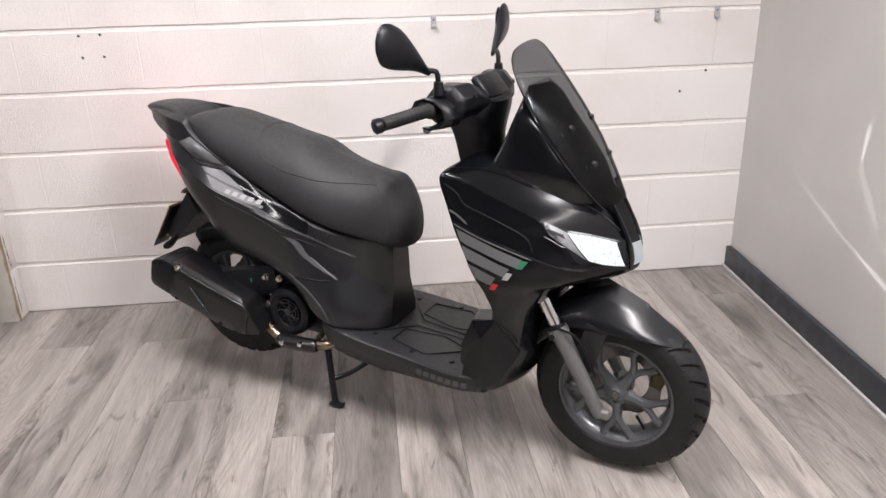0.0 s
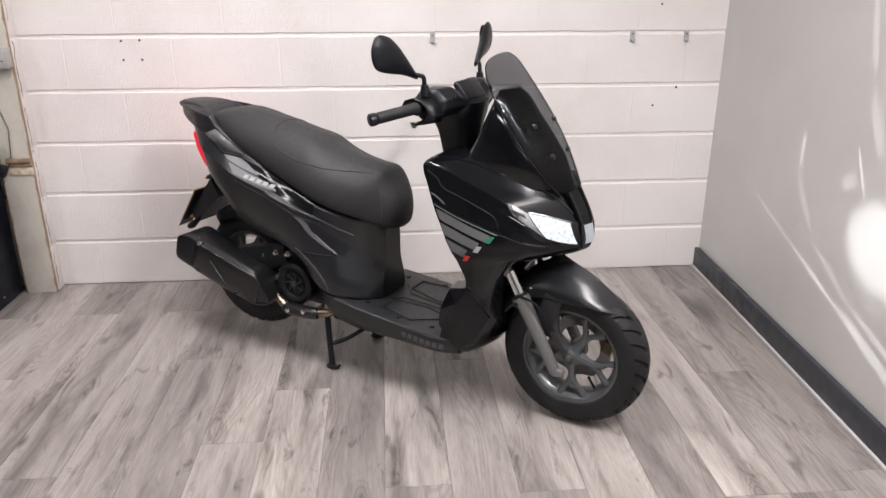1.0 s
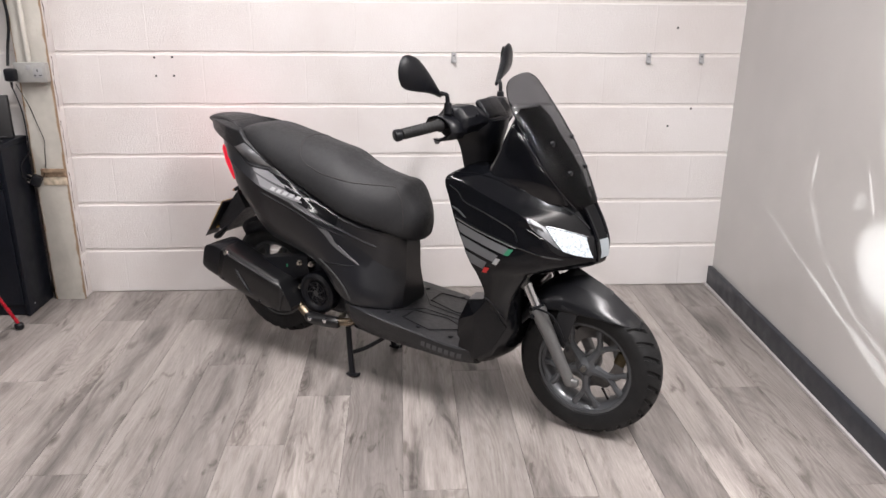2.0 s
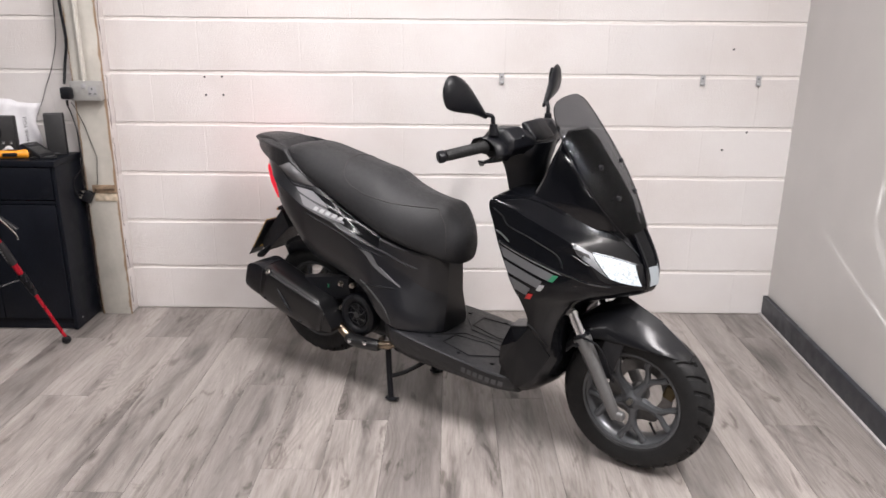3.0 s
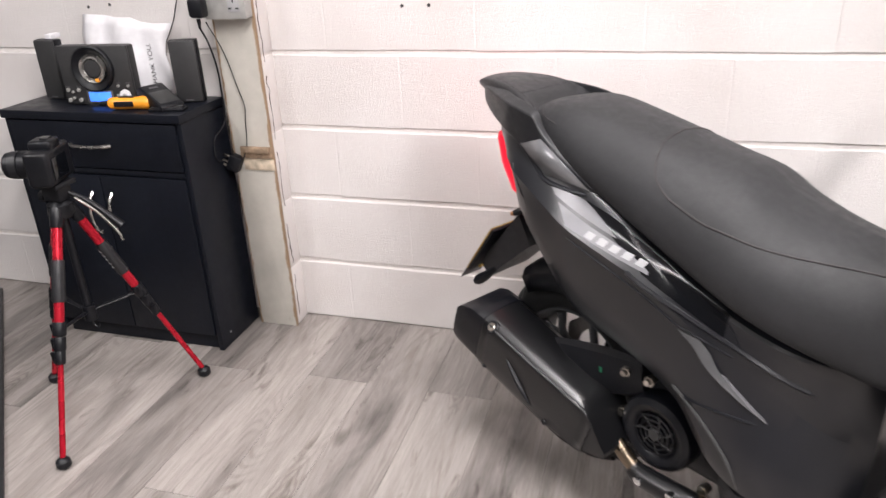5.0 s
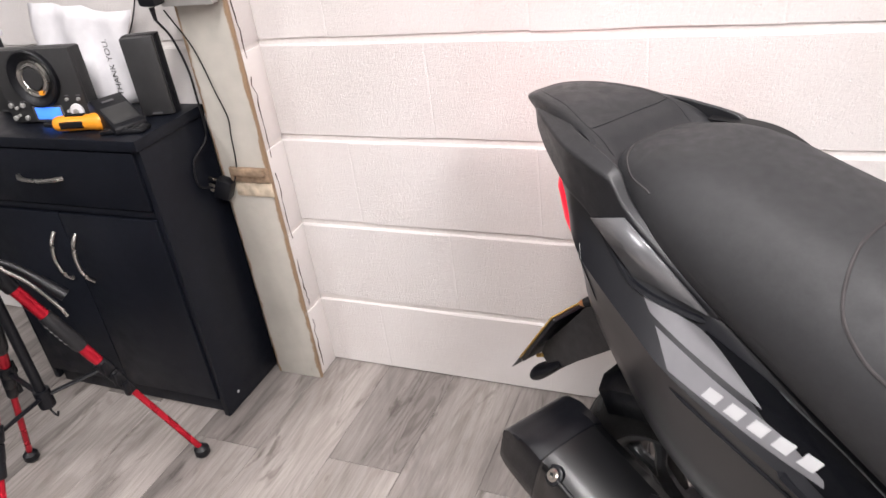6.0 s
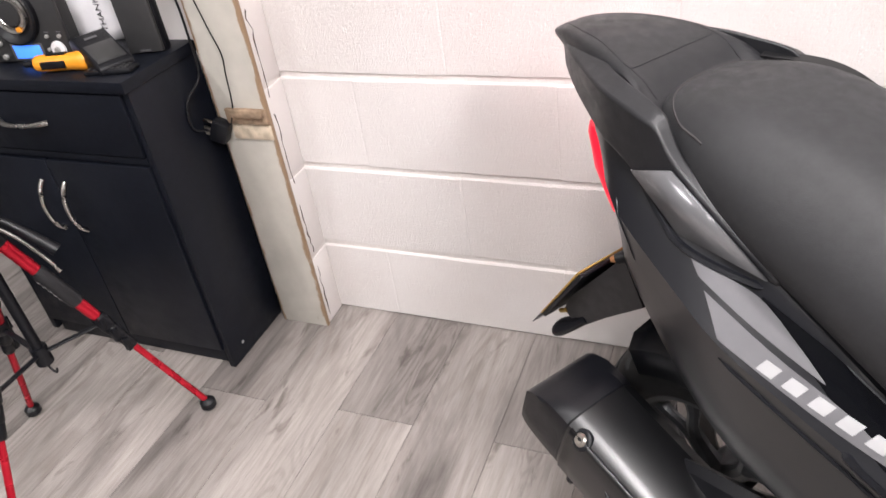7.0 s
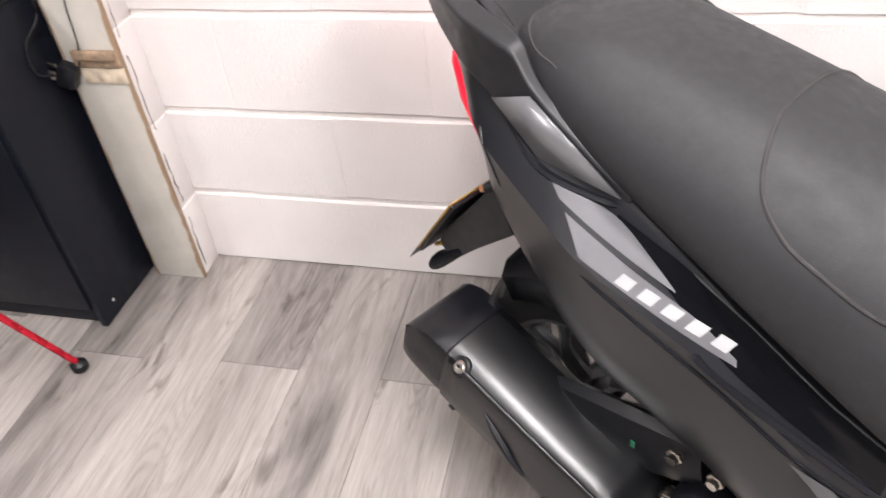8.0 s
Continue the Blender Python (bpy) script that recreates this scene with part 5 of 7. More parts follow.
# ------------------------------------------------ inner leg shield and floor
FLOORPAN = [
    (-0.880, [(0, 0.312), (0.120, 0.312), (0.150, 0.305), (0.145, 0.270), (0.110, 0.215), (0, 0.200)]),
    (-0.820, [(0, 0.305), (0.150, 0.308), (0.180, 0.298), (0.165, 0.235), (0.110, 0.190), (0, 0.185)]),
    (-0.720, [(0, 0.295), (0.165, 0.298), (0.188, 0.284), (0.168, 0.215), (0.110, 0.182), (0, 0.180)]),
    (-0.550, [(0, 0.280), (0.168, 0.282), (0.190, 0.266), (0.172, 0.212), (0.120, 0.185), (0, 0.182)]),
    (-0.420, [(0, 0.268), (0.165, 0.268), (0.186, 0.250), (0.170, 0.206), (0.120, 0.184), (0, 0.182)]),
    (-0.340, [(0, 0.262), (0.145, 0.262), (0.168, 0.246), (0.155, 0.208), (0.110, 0.190), (0, 0.188)]),
]
pan = part("floorboard", loft_u(FLOORPAN, 5, 3), TEXTURED, scooter, "textured black floorboard", angle=30)
for s in (-1, 1):
    # sharp-edged pads and grooves on the step plate
    pts = [(-0.640, s * 0.130, 0.2925), (-0.520, s * 0.150, 0.281), (-0.420, s * 0.060, 0.271), (-0.520, s * 0.030, 0.279), (-0.640, s * 0.055, 0.2905)]
    bm = tube(bmesh.new(), pts + pts[:1], 0.0017, 6)
    part("floor_rib", bm, PLASTIC, pan)
    part("floor_rib", tube(bmesh.new(), [(-0.700, s * 0.110, 0.2955), (-0.620, s * 0.020, 0.289), (-0.450, s * 0.012, 0.2735)], 0.0017, 6), PLASTIC, pan)
    for x, y in ((-0.700, 0.13), (-0.560, 0.155), (-0.440, 0.140)):
        part("floor_screw", lathe(bmesh.new(), [(0.0, 0), (0.0, 0.008), (0.004, 0.007), (0.004, 0)], 10, "z", (x, s * y, 0.2685 + (-0.42 - x) * 0.10), closed=False), PLASTIC, pan)
PT = bvh_of(pan)
for k in range(7):
    x0, z0 = -0.528 + k * 0.0225, 0.2440 - k * 0.0024
    part("lettering_bar", patch(PT, [(x0 + 0.003, z0 + 0.011), (x0 + 0.0185, z0 + 0.0095)], [(x0 - 0.003, z0 - 0.010), (x0 + 0.0125, z0 - 0.0115)], 3, 2, 0.0015, -1), DECALGREY, pan, "grey lettering drawn as bars")

BELLY = [
    (-0.880, [(0, 0.205), (0.080, 0.205), (0.100, 0.195), (0.09, 0.175), (0.05, 0.168), (0, 0.168)]),
    (-0.600, [(0, 0.19), (0.110, 0.195), (0.125, 0.185), (0.10, 0.165), (0.05, 0.160), (0, 0.160)]),
    (-0.360, [(0, 0.20), (0.100, 0.205), (0.115, 0.195), (0.09, 0.180), (0.05, 0.176), (0, 0.176)]),
]
part("belly_pan", loft_u(BELLY, 4, 3), PLASTIC, scooter)
part("glovebox", box(bmesh.new(), (-0.412, -0.15, 0.66), (-0.380, 0.15, 0.83), 0.012, 3), TEXTURED, scooter)

# ------------------------------------------------ rear body
REAR = [
    (-1.518, [(0, 0.828), (0.048, 0.826), (0.070, 0.805), (0.076, 0.780), (0.055, 0.760), (0, 0.756)]),
    (-1.468, [(0, 0.838), (0.075, 0.832), (0.102, 0.800), (0.116, 0.765), (0.088, 0.706), (0, 0.715)]),
    (-1.400, [(0, 0.822), (0.092, 0.816), (0.122, 0.786), (0.142, 0.745), (0.112, 0.636), (0, 0.660)]),
    (-1.310, [(0, 0.800), (0.106, 0.798), (0.130, 0.764), (0.161, 0.711), (0.122, 0.538), (0, 0.595)]),
    (-1.240, [(0, 0.772), (0.110, 0.770), (0.136, 0.733), (0.171, 0.683), (0.126, 0.486), (0, 0.550)]),
    (-1.150, [(0, 0.732), (0.114, 0.729), (0.141, 0.696), (0.170, 0.657), (0.132, 0.466), (0, 0.495)]),
    (-1.065, [(0, 0.688), (0.116, 0.684), (0.143, 0.660), (0.166, 0.630), (0.138, 0.446), (0, 0.440)]),
    (-0.980, [(0, 0.655), (0.124, 0.651), (0.146, 0.625), (0.162, 0.590), (0.146, 0.410), (0, 0.395)]),
    (-0.900, [(0, 0.625), (0.124, 0.620), (0.143, 0.592), (0.153, 0.545), (0.166, 0.340), (0, 0.320)]),
    (-0.820, [(0, 0.600), (0.116, 0.596), (0.130, 0.568), (0.129, 0.500), (0.174, 0.314), (0, 0.300)]),
    (-0.750, [(0, 0.585), (0.096, 0.582), (0.102, 0.545), (0.092, 0.450), (0.146, 0.306), (0, 0.295)]),
    (-0.708, [(0, 0.575), (0.068, 0.572), (0.072, 0.530), (0.064, 0.430), (0.112, 0.300), (0, 0.295)]),
    (-0.680, [(0, 0.555), (0.034, 0.550), (0.044, 0.510), (0.046, 0.420), (0.070, 0.300), (0, 0.296)]),
]


def raked(bm):
    """Lean the stern so that its foot lies further forward."""
    for v in bm.verts:
        w = min(1.0, max(0.0, (-1.42 - v.co.x) / 0.10))
        v.co.x += (0.80 - v.co.z) * 0.75 * w
    return bm


rear = part("rear_body", raked(loft_u(REAR, 5, 4, (3,))), MATT, scooter, "matt black rear body panels", angle=24)
RT = bvh_of(rear)
for s in (-1, 1):
    part("accent_panel", patch(RT, [(-0.985, 0.572), (-0.950, 0.548), (-0.915, 0.512), (-0.820, 0.455)], [(-0.940, 0.566), (-0.920, 0.548), (-0.898, 0.518), (-0.820, 0.453)], 9, 3, 0.004, s), DECALGREY, rear, "dark grey accent panel")
    part("accent_edge", stripe(RT, [(-0.898, 0.516), (-0.860, 0.486), (-0.815, 0.452)], 0.0035, s=s), DECALSILVER, rear, "bright edge of the accent panel")
    part("shoulder_ridge", stripe(RT, [(-1.100, 0.642), (-1.071, 0.628), (-0.995, 0.604), (-0.937, 0.585), (-0.876, 0.565), (-0.815, 0.539), (-0.765, 0.519)], 0.0055, s=s, lift=-0.0015), MATT, rear, "rounded ridge along the side panel")
    part("body_seam", stripe(RT, [(-0.985, 0.575), (-0.940, 0.566), (-0.885, 0.550)], 0.0025, s=s), PLASTIC, rear)
    part("panel_edge", stripe(RT, [(-1.240, 0.664), (-1.150, 0.636), (-1.065, 0.608), (-0.980, 0.572)], 0.0030, s=s), PLASTIC, rear)
    part("side_crease", stripe(RT, [(-0.985, 0.452), (-0.947, 0.436), (-0.898, 0.405), (-0.849, 0.360), (-0.833, 0.322)], 0.0036, s=s, lift=0.001), INK, rear)
    part("side_crease", stripe(RT, [(-0.985, 0.440), (-0.900, 0.448), (-0.830, 0.448)], 0.003, s=s), PLASTIC, rear)
    part("silver_decal", patch(RT, [(-1.308, 0.749), (-1.260, 0.741), (-1.215, 0.731), (-1.140, 0.688)], [(-1.289, 0.733), (-1.235, 0.714), (-1.185, 0.699), (-1.138, 0.686)], 12, 5, 0.002, s), DECALSILVER, rear, "silver grey side decal")
    part("silver_decal", patch(RT, [(-1.277, 0.723), (-1.195, 0.696), (-1.113, 0.672), (-1.061, 0.649)], [(-1.243, 0.688), (-1.180, 0.672), (-1.120, 0.657), (-1.058, 0.643)], 12, 5, 0.002, s), DECALSILVER, rear, "silver grey side decal")
    part("panel_gap", stripe(RT, [(-1.520, 0.822), (-1.470, 0.815), (-1.430, 0.806), (-1.395, 0.792), (-1.360, 0.772), (-1.325, 0.7535), (-1.270, 0.7450), (-1.225, 0.7440)], 0.0050, s=s), PLASTIC, rear)
    part("panel_gap", stripe(RT, [(-1.425, 0.765), (-1.405, 0.735), (-1.385, 0.700)], 0.0015, s=s), PLASTIC, rear)
    part("gloss_strip", patch(RT, [(-1.222, 0.7365), (-1.150, 0.716), (-1.065, 0.679), (-0.980, 0.645), (-0.907, 0.618)], [(-1.222, 0.731), (-1.141, 0.684), (-1.067, 0.642), (-0.980, 0.608), (-0.907, 0.581)], 16, 5, 0.0014, s), SATIN, rear, "gloss black strip beside the seat")
    # thin bead in paler grey that draws the highlight along the strip's upper edge
    part("strip_edge", stripe(RT, [(-1.130, 0.708), (-1.065, 0.679), (-0.980, 0.646), (-0.915, 0.621)], 0.0016, s=s, lift=0.001), WHEELGREY, rear)
    part("panel_gap", stripe(RT, [(-0.915, 0.617), (-0.891, 0.589), (-0.872, 0.560)], 0.0015, s=s), PLASTIC, rear)
    # slanted model lettering as bars
    for k in range(5):
        x, z = -1.186 + k * 0.0272, 0.6815 - k * 0.0058
        corners = [(x + u + 0.55 * v, z + v - 0.22 * u) for u, v in ((-0.0090, 0.0050), (0.0080, 0.0050), (-0.0090, -0.0050), (0.0080, -0.0050))]
        part("lettering_bar", patch(RT, corners[:2], corners[2:], 3, 4, 0.0032, s), DECALWHITE, rear, "white model lettering drawn as bars")
# tail lamp wrapped round the stern
STERN = [(-1.566, -1.552, 0.786), (-1.570, -1.555, 0.770), (-1.564, -1.547, 0.746), (-1.562, -1.543, 0.717), (-1.550, -1.530, 0.686), (-1.531, -1.511, 0.650)]
rings = []
for back, side, z in STERN:
    w = 0.050 - 0.12 * max(0.0, 0.75 - z)
    ring = [Vector((side + 0.006, -w, z)), Vector((back + 0.004, -w + 0.010, z)), Vector((back - 0.004, -0.025, z)), Vector((back - 0.006, 0, z)), Vector((back - 0.004, 0.025, z)), Vector((back + 0.004, w - 0.010, z)), Vector((side + 0.006, w, z))]
    rings.append(ring + [Vector((side + 0.075, w * 0.8, z + 0.01)), Vector((side + 0.075, -w * 0.8, z + 0.01))])
bm = bmesh.new()
skin(bm, rings)
lamp_unit = part("tail_lamp", bm, LENSRED, rear, "lit red tail lamp lens", angle=50)
part("lamp_foot", tube(bmesh.new(), [(-1.480, -0.050, 0.654), (-1.483, 0, 0.654), (-1.480, 0.050, 0.654)], 0.007, 8), PLASTIC, lamp_unit)

# ------------------------------------------------ grab rail and tail deck
# each rail: inner top, outer top, outer foot and inner foot along x
RAIL = [
    (-1.212, 0.120, 0.760, 0.126, 0.758, 0.127, 0.750, 0.118, 0.750),
    (-1.262, 0.118, 0.789, 0.127, 0.784, 0.128, 0.752, 0.117, 0.756),
    (-1.320, 0.115, 0.823, 0.127, 0.818, 0.129, 0.760, 0.114, 0.768),
    (-1.352, 0.112, 0.848, 0.127, 0.843, 0.129, 0.776, 0.112, 0.784),
    (-1.372, 0.108, 0.876, 0.127, 0.868, 0.128, 0.788, 0.110, 0.796),
    (-1.394, 0.104, 0.884, 0.126, 0.874, 0.127, 0.801, 0.106, 0.810),
    (-1.426, 0.096, 0.889, 0.121, 0.878, 0.121, 0.813, 0.097, 0.820),
    (-1.470, 0.084, 0.894, 0.112, 0.883, 0.108, 0.820, 0.086, 0.830),
    (-1.525, 0.058, 0.898, 0.088, 0.887, 0.081, 0.827, 0.062, 0.836),
    (-1.575, 0.030, 0.898, 0.061, 0.888, 0.055, 0.836, 0.032, 0.844),
    (-1.620, 0.004, 0.892, 0.030, 0.884, 0.028, 0.846, 0.006, 0.850),
]
for s in (-1, 1):
    lines = [catmull([(r[0], s * r[1 + 2 * c], r[2 + 2 * c]) for r in RAIL], 4) for c in range(4)]
    bm = bmesh.new()
    skin(bm, [[ln[k] for ln in lines] for k in range(len(lines[0]))])
    rail = part("grab_rail", bm, TEXTURED, scooter, "broad black plastic grab rail", angle=40)
    mod = rail.modifiers.new("soft_edges", "BEVEL")
    mod.width, mod.segments, mod.limit_method, mod.angle_limit = 0.004, 3, "ANGLE", radians(35)
    part("rail_recess", tube(bmesh.new(), [(-1.405, s * 0.092, 0.862), (-1.385, s * 0.100, 0.848), (-1.360, s * 0.104, 0.832)], [0.007, 0.011, 0.006], 10, 4), PLASTIC, rail)
    # dark strip added for the shaded gap by the seat; far side: rail's crest
    crest = ((-1.352, 0.1115, 0.822), (-1.325, 0.1145, 0.830), (-1.300, 0.116, 0.830), (-1.255, 0.117, 0.812), (-1.215, 0.117, 0.775), (-1.150, 0.119, 0.730))
    if s > 0:
        crest = ((-1.410, 0.104, 0.874), (-1.345, 0.120, 0.873), (-1.300, 0.123, 0.864), (-1.262, 0.124, 0.842), (-1.220, 0.122, 0.796), (-1.150, 0.119, 0.730))
    lip = [catmull([(x, s * y, z + dz) for x, y, z in crest], 4) for dz in (0.0, -0.035)]
    bm = bmesh.new()
    skin(bm, [[a, a + Vector((0, -s * 0.012, -0.004)), b + Vector((0, -s * 0.012, 0)), b] for a, b in zip(*lip)])
    part("rail_lip", bm, HEATBLACK, rail, "dark gloss strip added for the dark gap between rail and seat", angle=40)
    # silver inlay on the outer face, folded along a line from its upper corner
    bm = bmesh.new()
    rear_low, high, fold, nose = [bm.verts.new(Vector((x, s * y, z))) for x, y, z in ((-1.404, 0.1285, 0.8095), (-1.347, 0.1300, 0.830), (-1.329, 0.1345, 0.7625), (-1.222, 0.1295, 0.7545))]
    bm.faces.new((rear_low, high, fold))
    bm.faces.new((high, nose, fold))
    inlay = part("tail_inlay", bm, INLAY, rail, "silver grey gloss tail inlay", angle=3)
    mod = inlay.modifiers.new("thickness", "SOLIDIFY")
    mod.thickness, mod.offset = 0.003, 0
DECK = [
    (-1.648, [(0, 0.890), (0.012, 0.889), (0.019, 0.886), (0.017, 0.878), (0.010, 0.872), (0, 0.870)]),
    (-1.612, [(0, 0.903), (0.026, 0.901), (0.038, 0.896), (0.037, 0.880), (0.024, 0.864), (0, 0.858)]),
    (-1.560, [(0, 0.909), (0.042, 0.906), (0.058, 0.899), (0.058, 0.872), (0.044, 0.850), (0, 0.846)]),
    (-1.500, [(0, 0.904), (0.050, 0.903), (0.074, 0.897), (0.076, 0.860), (0.056, 0.840), (0, 0.836)]),
    (-1.450, [(0, 0.888), (0.056, 0.888), (0.086, 0.888), (0.090, 0.845), (0.074, 0.822), (0, 0.818)]),
    (-1.420, [(0, 0.866), (0.062, 0.866), (0.096, 0.874), (0.100, 0.825), (0.084, 0.805), (0, 0.802)]),
    (-1.370, [(0, 0.840), (0.074, 0.838), (0.104, 0.838), (0.106, 0.805), (0.092, 0.795), (0, 0.792)]),
]
deck = part("tail_deck", loft_u(DECK, 5, 4), TEXTURED, scooter, "black tail deck behind the seat")
DT = bvh_of(deck)


def on_deck(x, y, lift=0.0):
    hit, normal, _, _ = DT.ray_cast(Vector((x, y, 1.2)), Vector((0, 0, -1)))
    return (hit or Vector((x, y, 0.87))) + Vector((0, 0, lift))


for s in (-1, 1):
    line = catmull([(-1.636, s * 0.010, 0), (-1.585, s * 0.034, 0), (-1.530, s * 0.050, 0), (-1.470, s * 0.070, 0), (-1.420, s * 0.072, 0)], 5)
    part("deck_seam", tube(bmesh.new(), [on_deck(p.x, p.y, -0.0005) for p in line], 0.0011, 6), PLASTIC, deck)
part("deck_seam", tube(bmesh.new(), [on_deck(-1.462, y * 0.01, -0.0005) for y in range(-7, 8)], 0.0011, 6), PLASTIC, deck)

# ------------------------------------------------ seat
SEAT = [
    (-1.428, [(0.000, 0.870), (0.030, 0.868), (0.046, 0.857), (0.050, 0.832), (0.042, 0.820), (0.000, 0.815)]),
    (-1.402, [(0.000, 0.882), (0.056, 0.877), (0.082, 0.860), (0.090, 0.828), (0.080, 0.812), (0.000, 0.800)]),
    (-1.310, [(0.000, 0.895), (0.070, 0.888), (0.111, 0.853), (0.120, 0.808), (0.098, 0.786), (0.000, 0.775)]),
    (-1.180, [(0.000, 0.877), (0.074, 0.864), (0.122, 0.816), (0.134, 0.762), (0.108, 0.731), (0.000, 0.720)]),
    (-1.040, [(0.000, 0.850), (0.076, 0.833), (0.132, 0.782), (0.148, 0.714), (0.122, 0.680), (0.000, 0.670)]),
    (-0.950, [(0.000, 0.833), (0.078, 0.813), (0.136, 0.755), (0.155, 0.684), (0.128, 0.644), (0.000, 0.635)]),
    (-0.890, [(0.000, 0.801), (0.078, 0.782), (0.136, 0.730), (0.155, 0.661), (0.128, 0.621), (0.000, 0.610)]),
    (-0.820, [(0.000, 0.777), (0.074, 0.758), (0.130, 0.706), (0.148, 0.636), (0.120, 0.600), (0.000, 0.592)]),
    (-0.740, [(0.000, 0.761), (0.068, 0.742), (0.118, 0.690), (0.130, 0.618), (0.102, 0.578), (0.000, 0.568)]),
    (-0.680, [(0.000, 0.744), (0.060, 0.734), (0.095, 0.675), (0.101, 0.600), (0.078, 0.558), (0.000, 0.548)]),
    (-0.640, [(0.000, 0.696), (0.040, 0.688), (0.067, 0.645), (0.071, 0.590), (0.050, 0.552), (0.000, 0.542)]),
    (-0.620, [(0.000, 0.646), (0.018, 0.642), (0.033, 0.620), (0.035, 0.585), (0.022, 0.562), (0.000, 0.556)]),
]
seat = part("seat", loft_u(SEAT, 6, 5), VINYL, scooter, "long matt black vinyl dual seat", angle=60)
ST = bvh_of(seat)


def on_top(tree, x, y, lift):
    hit, normal, _, _ = tree.ray_cast(Vector((x, y, 1.2)), Vector((0, 0, -1)))
    return (hit if hit else Vector((x, y, 0.8))) + Vector((0, 0, lift))


pts = [(-0.705, 0.070), (-0.735, 0.076), (-0.806, 0.098), (-0.886, 0.124), (-0.960, 0.136), (-1.020, 0.134), (-1.060, 0.128), (-1.094, 0.108), (-1.113, 0.055), (-1.115, 0.0)]
line = [on_top(ST, x, y, 0.0003) for x, y in ((p.x, p.y) for p in catmull([(x, y, 0) for x, y in pts], 6))]
line = [on_side(ST, p.x, p.z, 0.0003, 1) for p in catmull([(-0.664, 0, 0.590), (-0.662, 0, 0.640), (-0.672, 0, 0.690), (-0.688, 0, 0.716)], 5)] + line
line = line + [Vector((p.x, -p.y, p.z)) for p in line[-2::-1]]
part("seat_seam", tube(bmesh.new(), line, 0.0019, 6), STITCH, seat, "stitched welt of the rider's pad")
pts = [(-1.330, 0.106), (-1.372, 0.092), (-1.402, 0.066), (-1.414, 0.030), (-1.416, 0.0)]
line = [on_top(ST, x, y, 0.0003) for x, y in ((p.x, p.y) for p in catmull([(x, y, 0) for x, y in pts], 6))]
line = line + [Vector((p.x, -p.y, p.z)) for p in line[-2::-1]]
part("seat_stitching", tube(bmesh.new(), line, 0.0014, 6), STITCH, seat, "grey stitching")

# ------------------------------------------------ screen and cowl
SCREEN_KEYS = [
    (0.765, -0.022, 0.078, 0.026), (0.830, -0.060, 0.120, 0.032), (0.900, -0.102, 0.145, 0.037), (0.980, -0.155, 0.152, 0.040),
    (1.050, -0.206, 0.142, 0.036), (1.100, -0.243, 0.122, 0.028), (1.124, -0.262, 0.098, 0.018), (1.136, -0.275, 0.068, 0.008),
]


def screen_point(z, x, w, sweep, t):
    q = 0.6 * t * t + 0.4 * t ** 4
    return Vector((x - sweep * q, w * t, z - 0.010 * q))


rings = []
prof = catmull([(z, x, w) for z, x, w, q in SCREEN_KEYS], 5)
sweeps = [p.x for p in catmull([(q, 0, 0) for z, x, w, q in SCREEN_KEYS], 5)]
for (z, x, w), q in zip(prof, sweeps):
    rings.append([screen_point(z, x, w, q, -1 + k / 12) for k in range(25)])
bm = bmesh.new()
skin(bm, rings, closed=False, cap=False)
screen = part("windscreen", bm, SMOKE, scooter, "smoked plastic windscreen")
for side in (0, 24):
    part("screen_rim", tube(bmesh.new(), [r[side] for r in rings[::3]], 0.0016, 6), GLOSS, screen, "polished screen edge")
mod = screen.modifiers.new("thickness", "SOLIDIFY")
mod.thickness = 0.002
for x, y, z in ((-0.139, 0.074, 0.944), (-0.084, 0.060, 0.860)):
    for s in (-1, 1):
        part("screen_bolt", lathe(bmesh.new(), [(-0.004, 0), (-0.004, 0.0075), (0.005, 0.0075), (0.007, 0.004), (0.007, 0)], 12, "x", (x, s * y, z), closed=False), PLASTIC, screen)
COWL = [
    (0.768, [(-0.360, 0), (-0.350, 0.095), (-0.335, 0.130), (-0.260, 0.128), (-0.082, 0.084), (-0.040, 0)]),
    (0.832, [(-0.345, 0), (-0.337, 0.095), (-0.320, 0.130), (-0.252, 0.132), (-0.108, 0.098), (-0.074, 0)]),
    (0.900, [(-0.308, 0), (-0.302, 0.095), (-0.290, 0.127), (-0.252, 0.125), (-0.148, 0.092), (-0.116, 0)]),
    (0.960, [(-0.280, 0), (-0.276, 0.094), (-0.267, 0.119), (-0.245, 0.115), (-0.186, 0.082), (-0.158, 0)]),
    (1.010, [(-0.260, 0), (-0.257, 0.082), (-0.251, 0.101), (-0.242, 0.097), (-0.214, 0.064), (-0.196, 0)]),
    (1.038, [(-0.256, 0), (-0.254, 0.054), (-0.251, 0.068), (-0.247, 0.065), (-0.238, 0.040), (-0.228, 0)]),
]
part("dash_cowl", loft_z(COWL, 5, 4), GLOSS, scooter, "black cowl behind the screen")

# ------------------------------------------------ steering head, bars and mirrors
STEM = [
    (0.820, [(-0.455, 0), (-0.450, 0.045), (-0.428, 0.058), (-0.372, 0.052), (-0.352, 0.03), (-0.348, 0)]),
    (0.900, [(-0.472, 0), (-0.467, 0.050), (-0.444, 0.064), (-0.376, 0.058), (-0.354, 0.03), (-0.348, 0)]),
    (0.960, [(-0.490, 0), (-0.485, 0.070), (-0.455, 0.090), (-0.370, 0.080), (-0.344, 0.04), (-0.336, 0)]),
    (0.990, [(-0.480, 0), (-0.475, 0.060), (-0.450, 0.080), (-0.365, 0.070), (-0.340, 0.04), (-0.332, 0)]),
]
part("steering_cover", loft_z(STEM, 5, 4), PLASTIC, scooter)
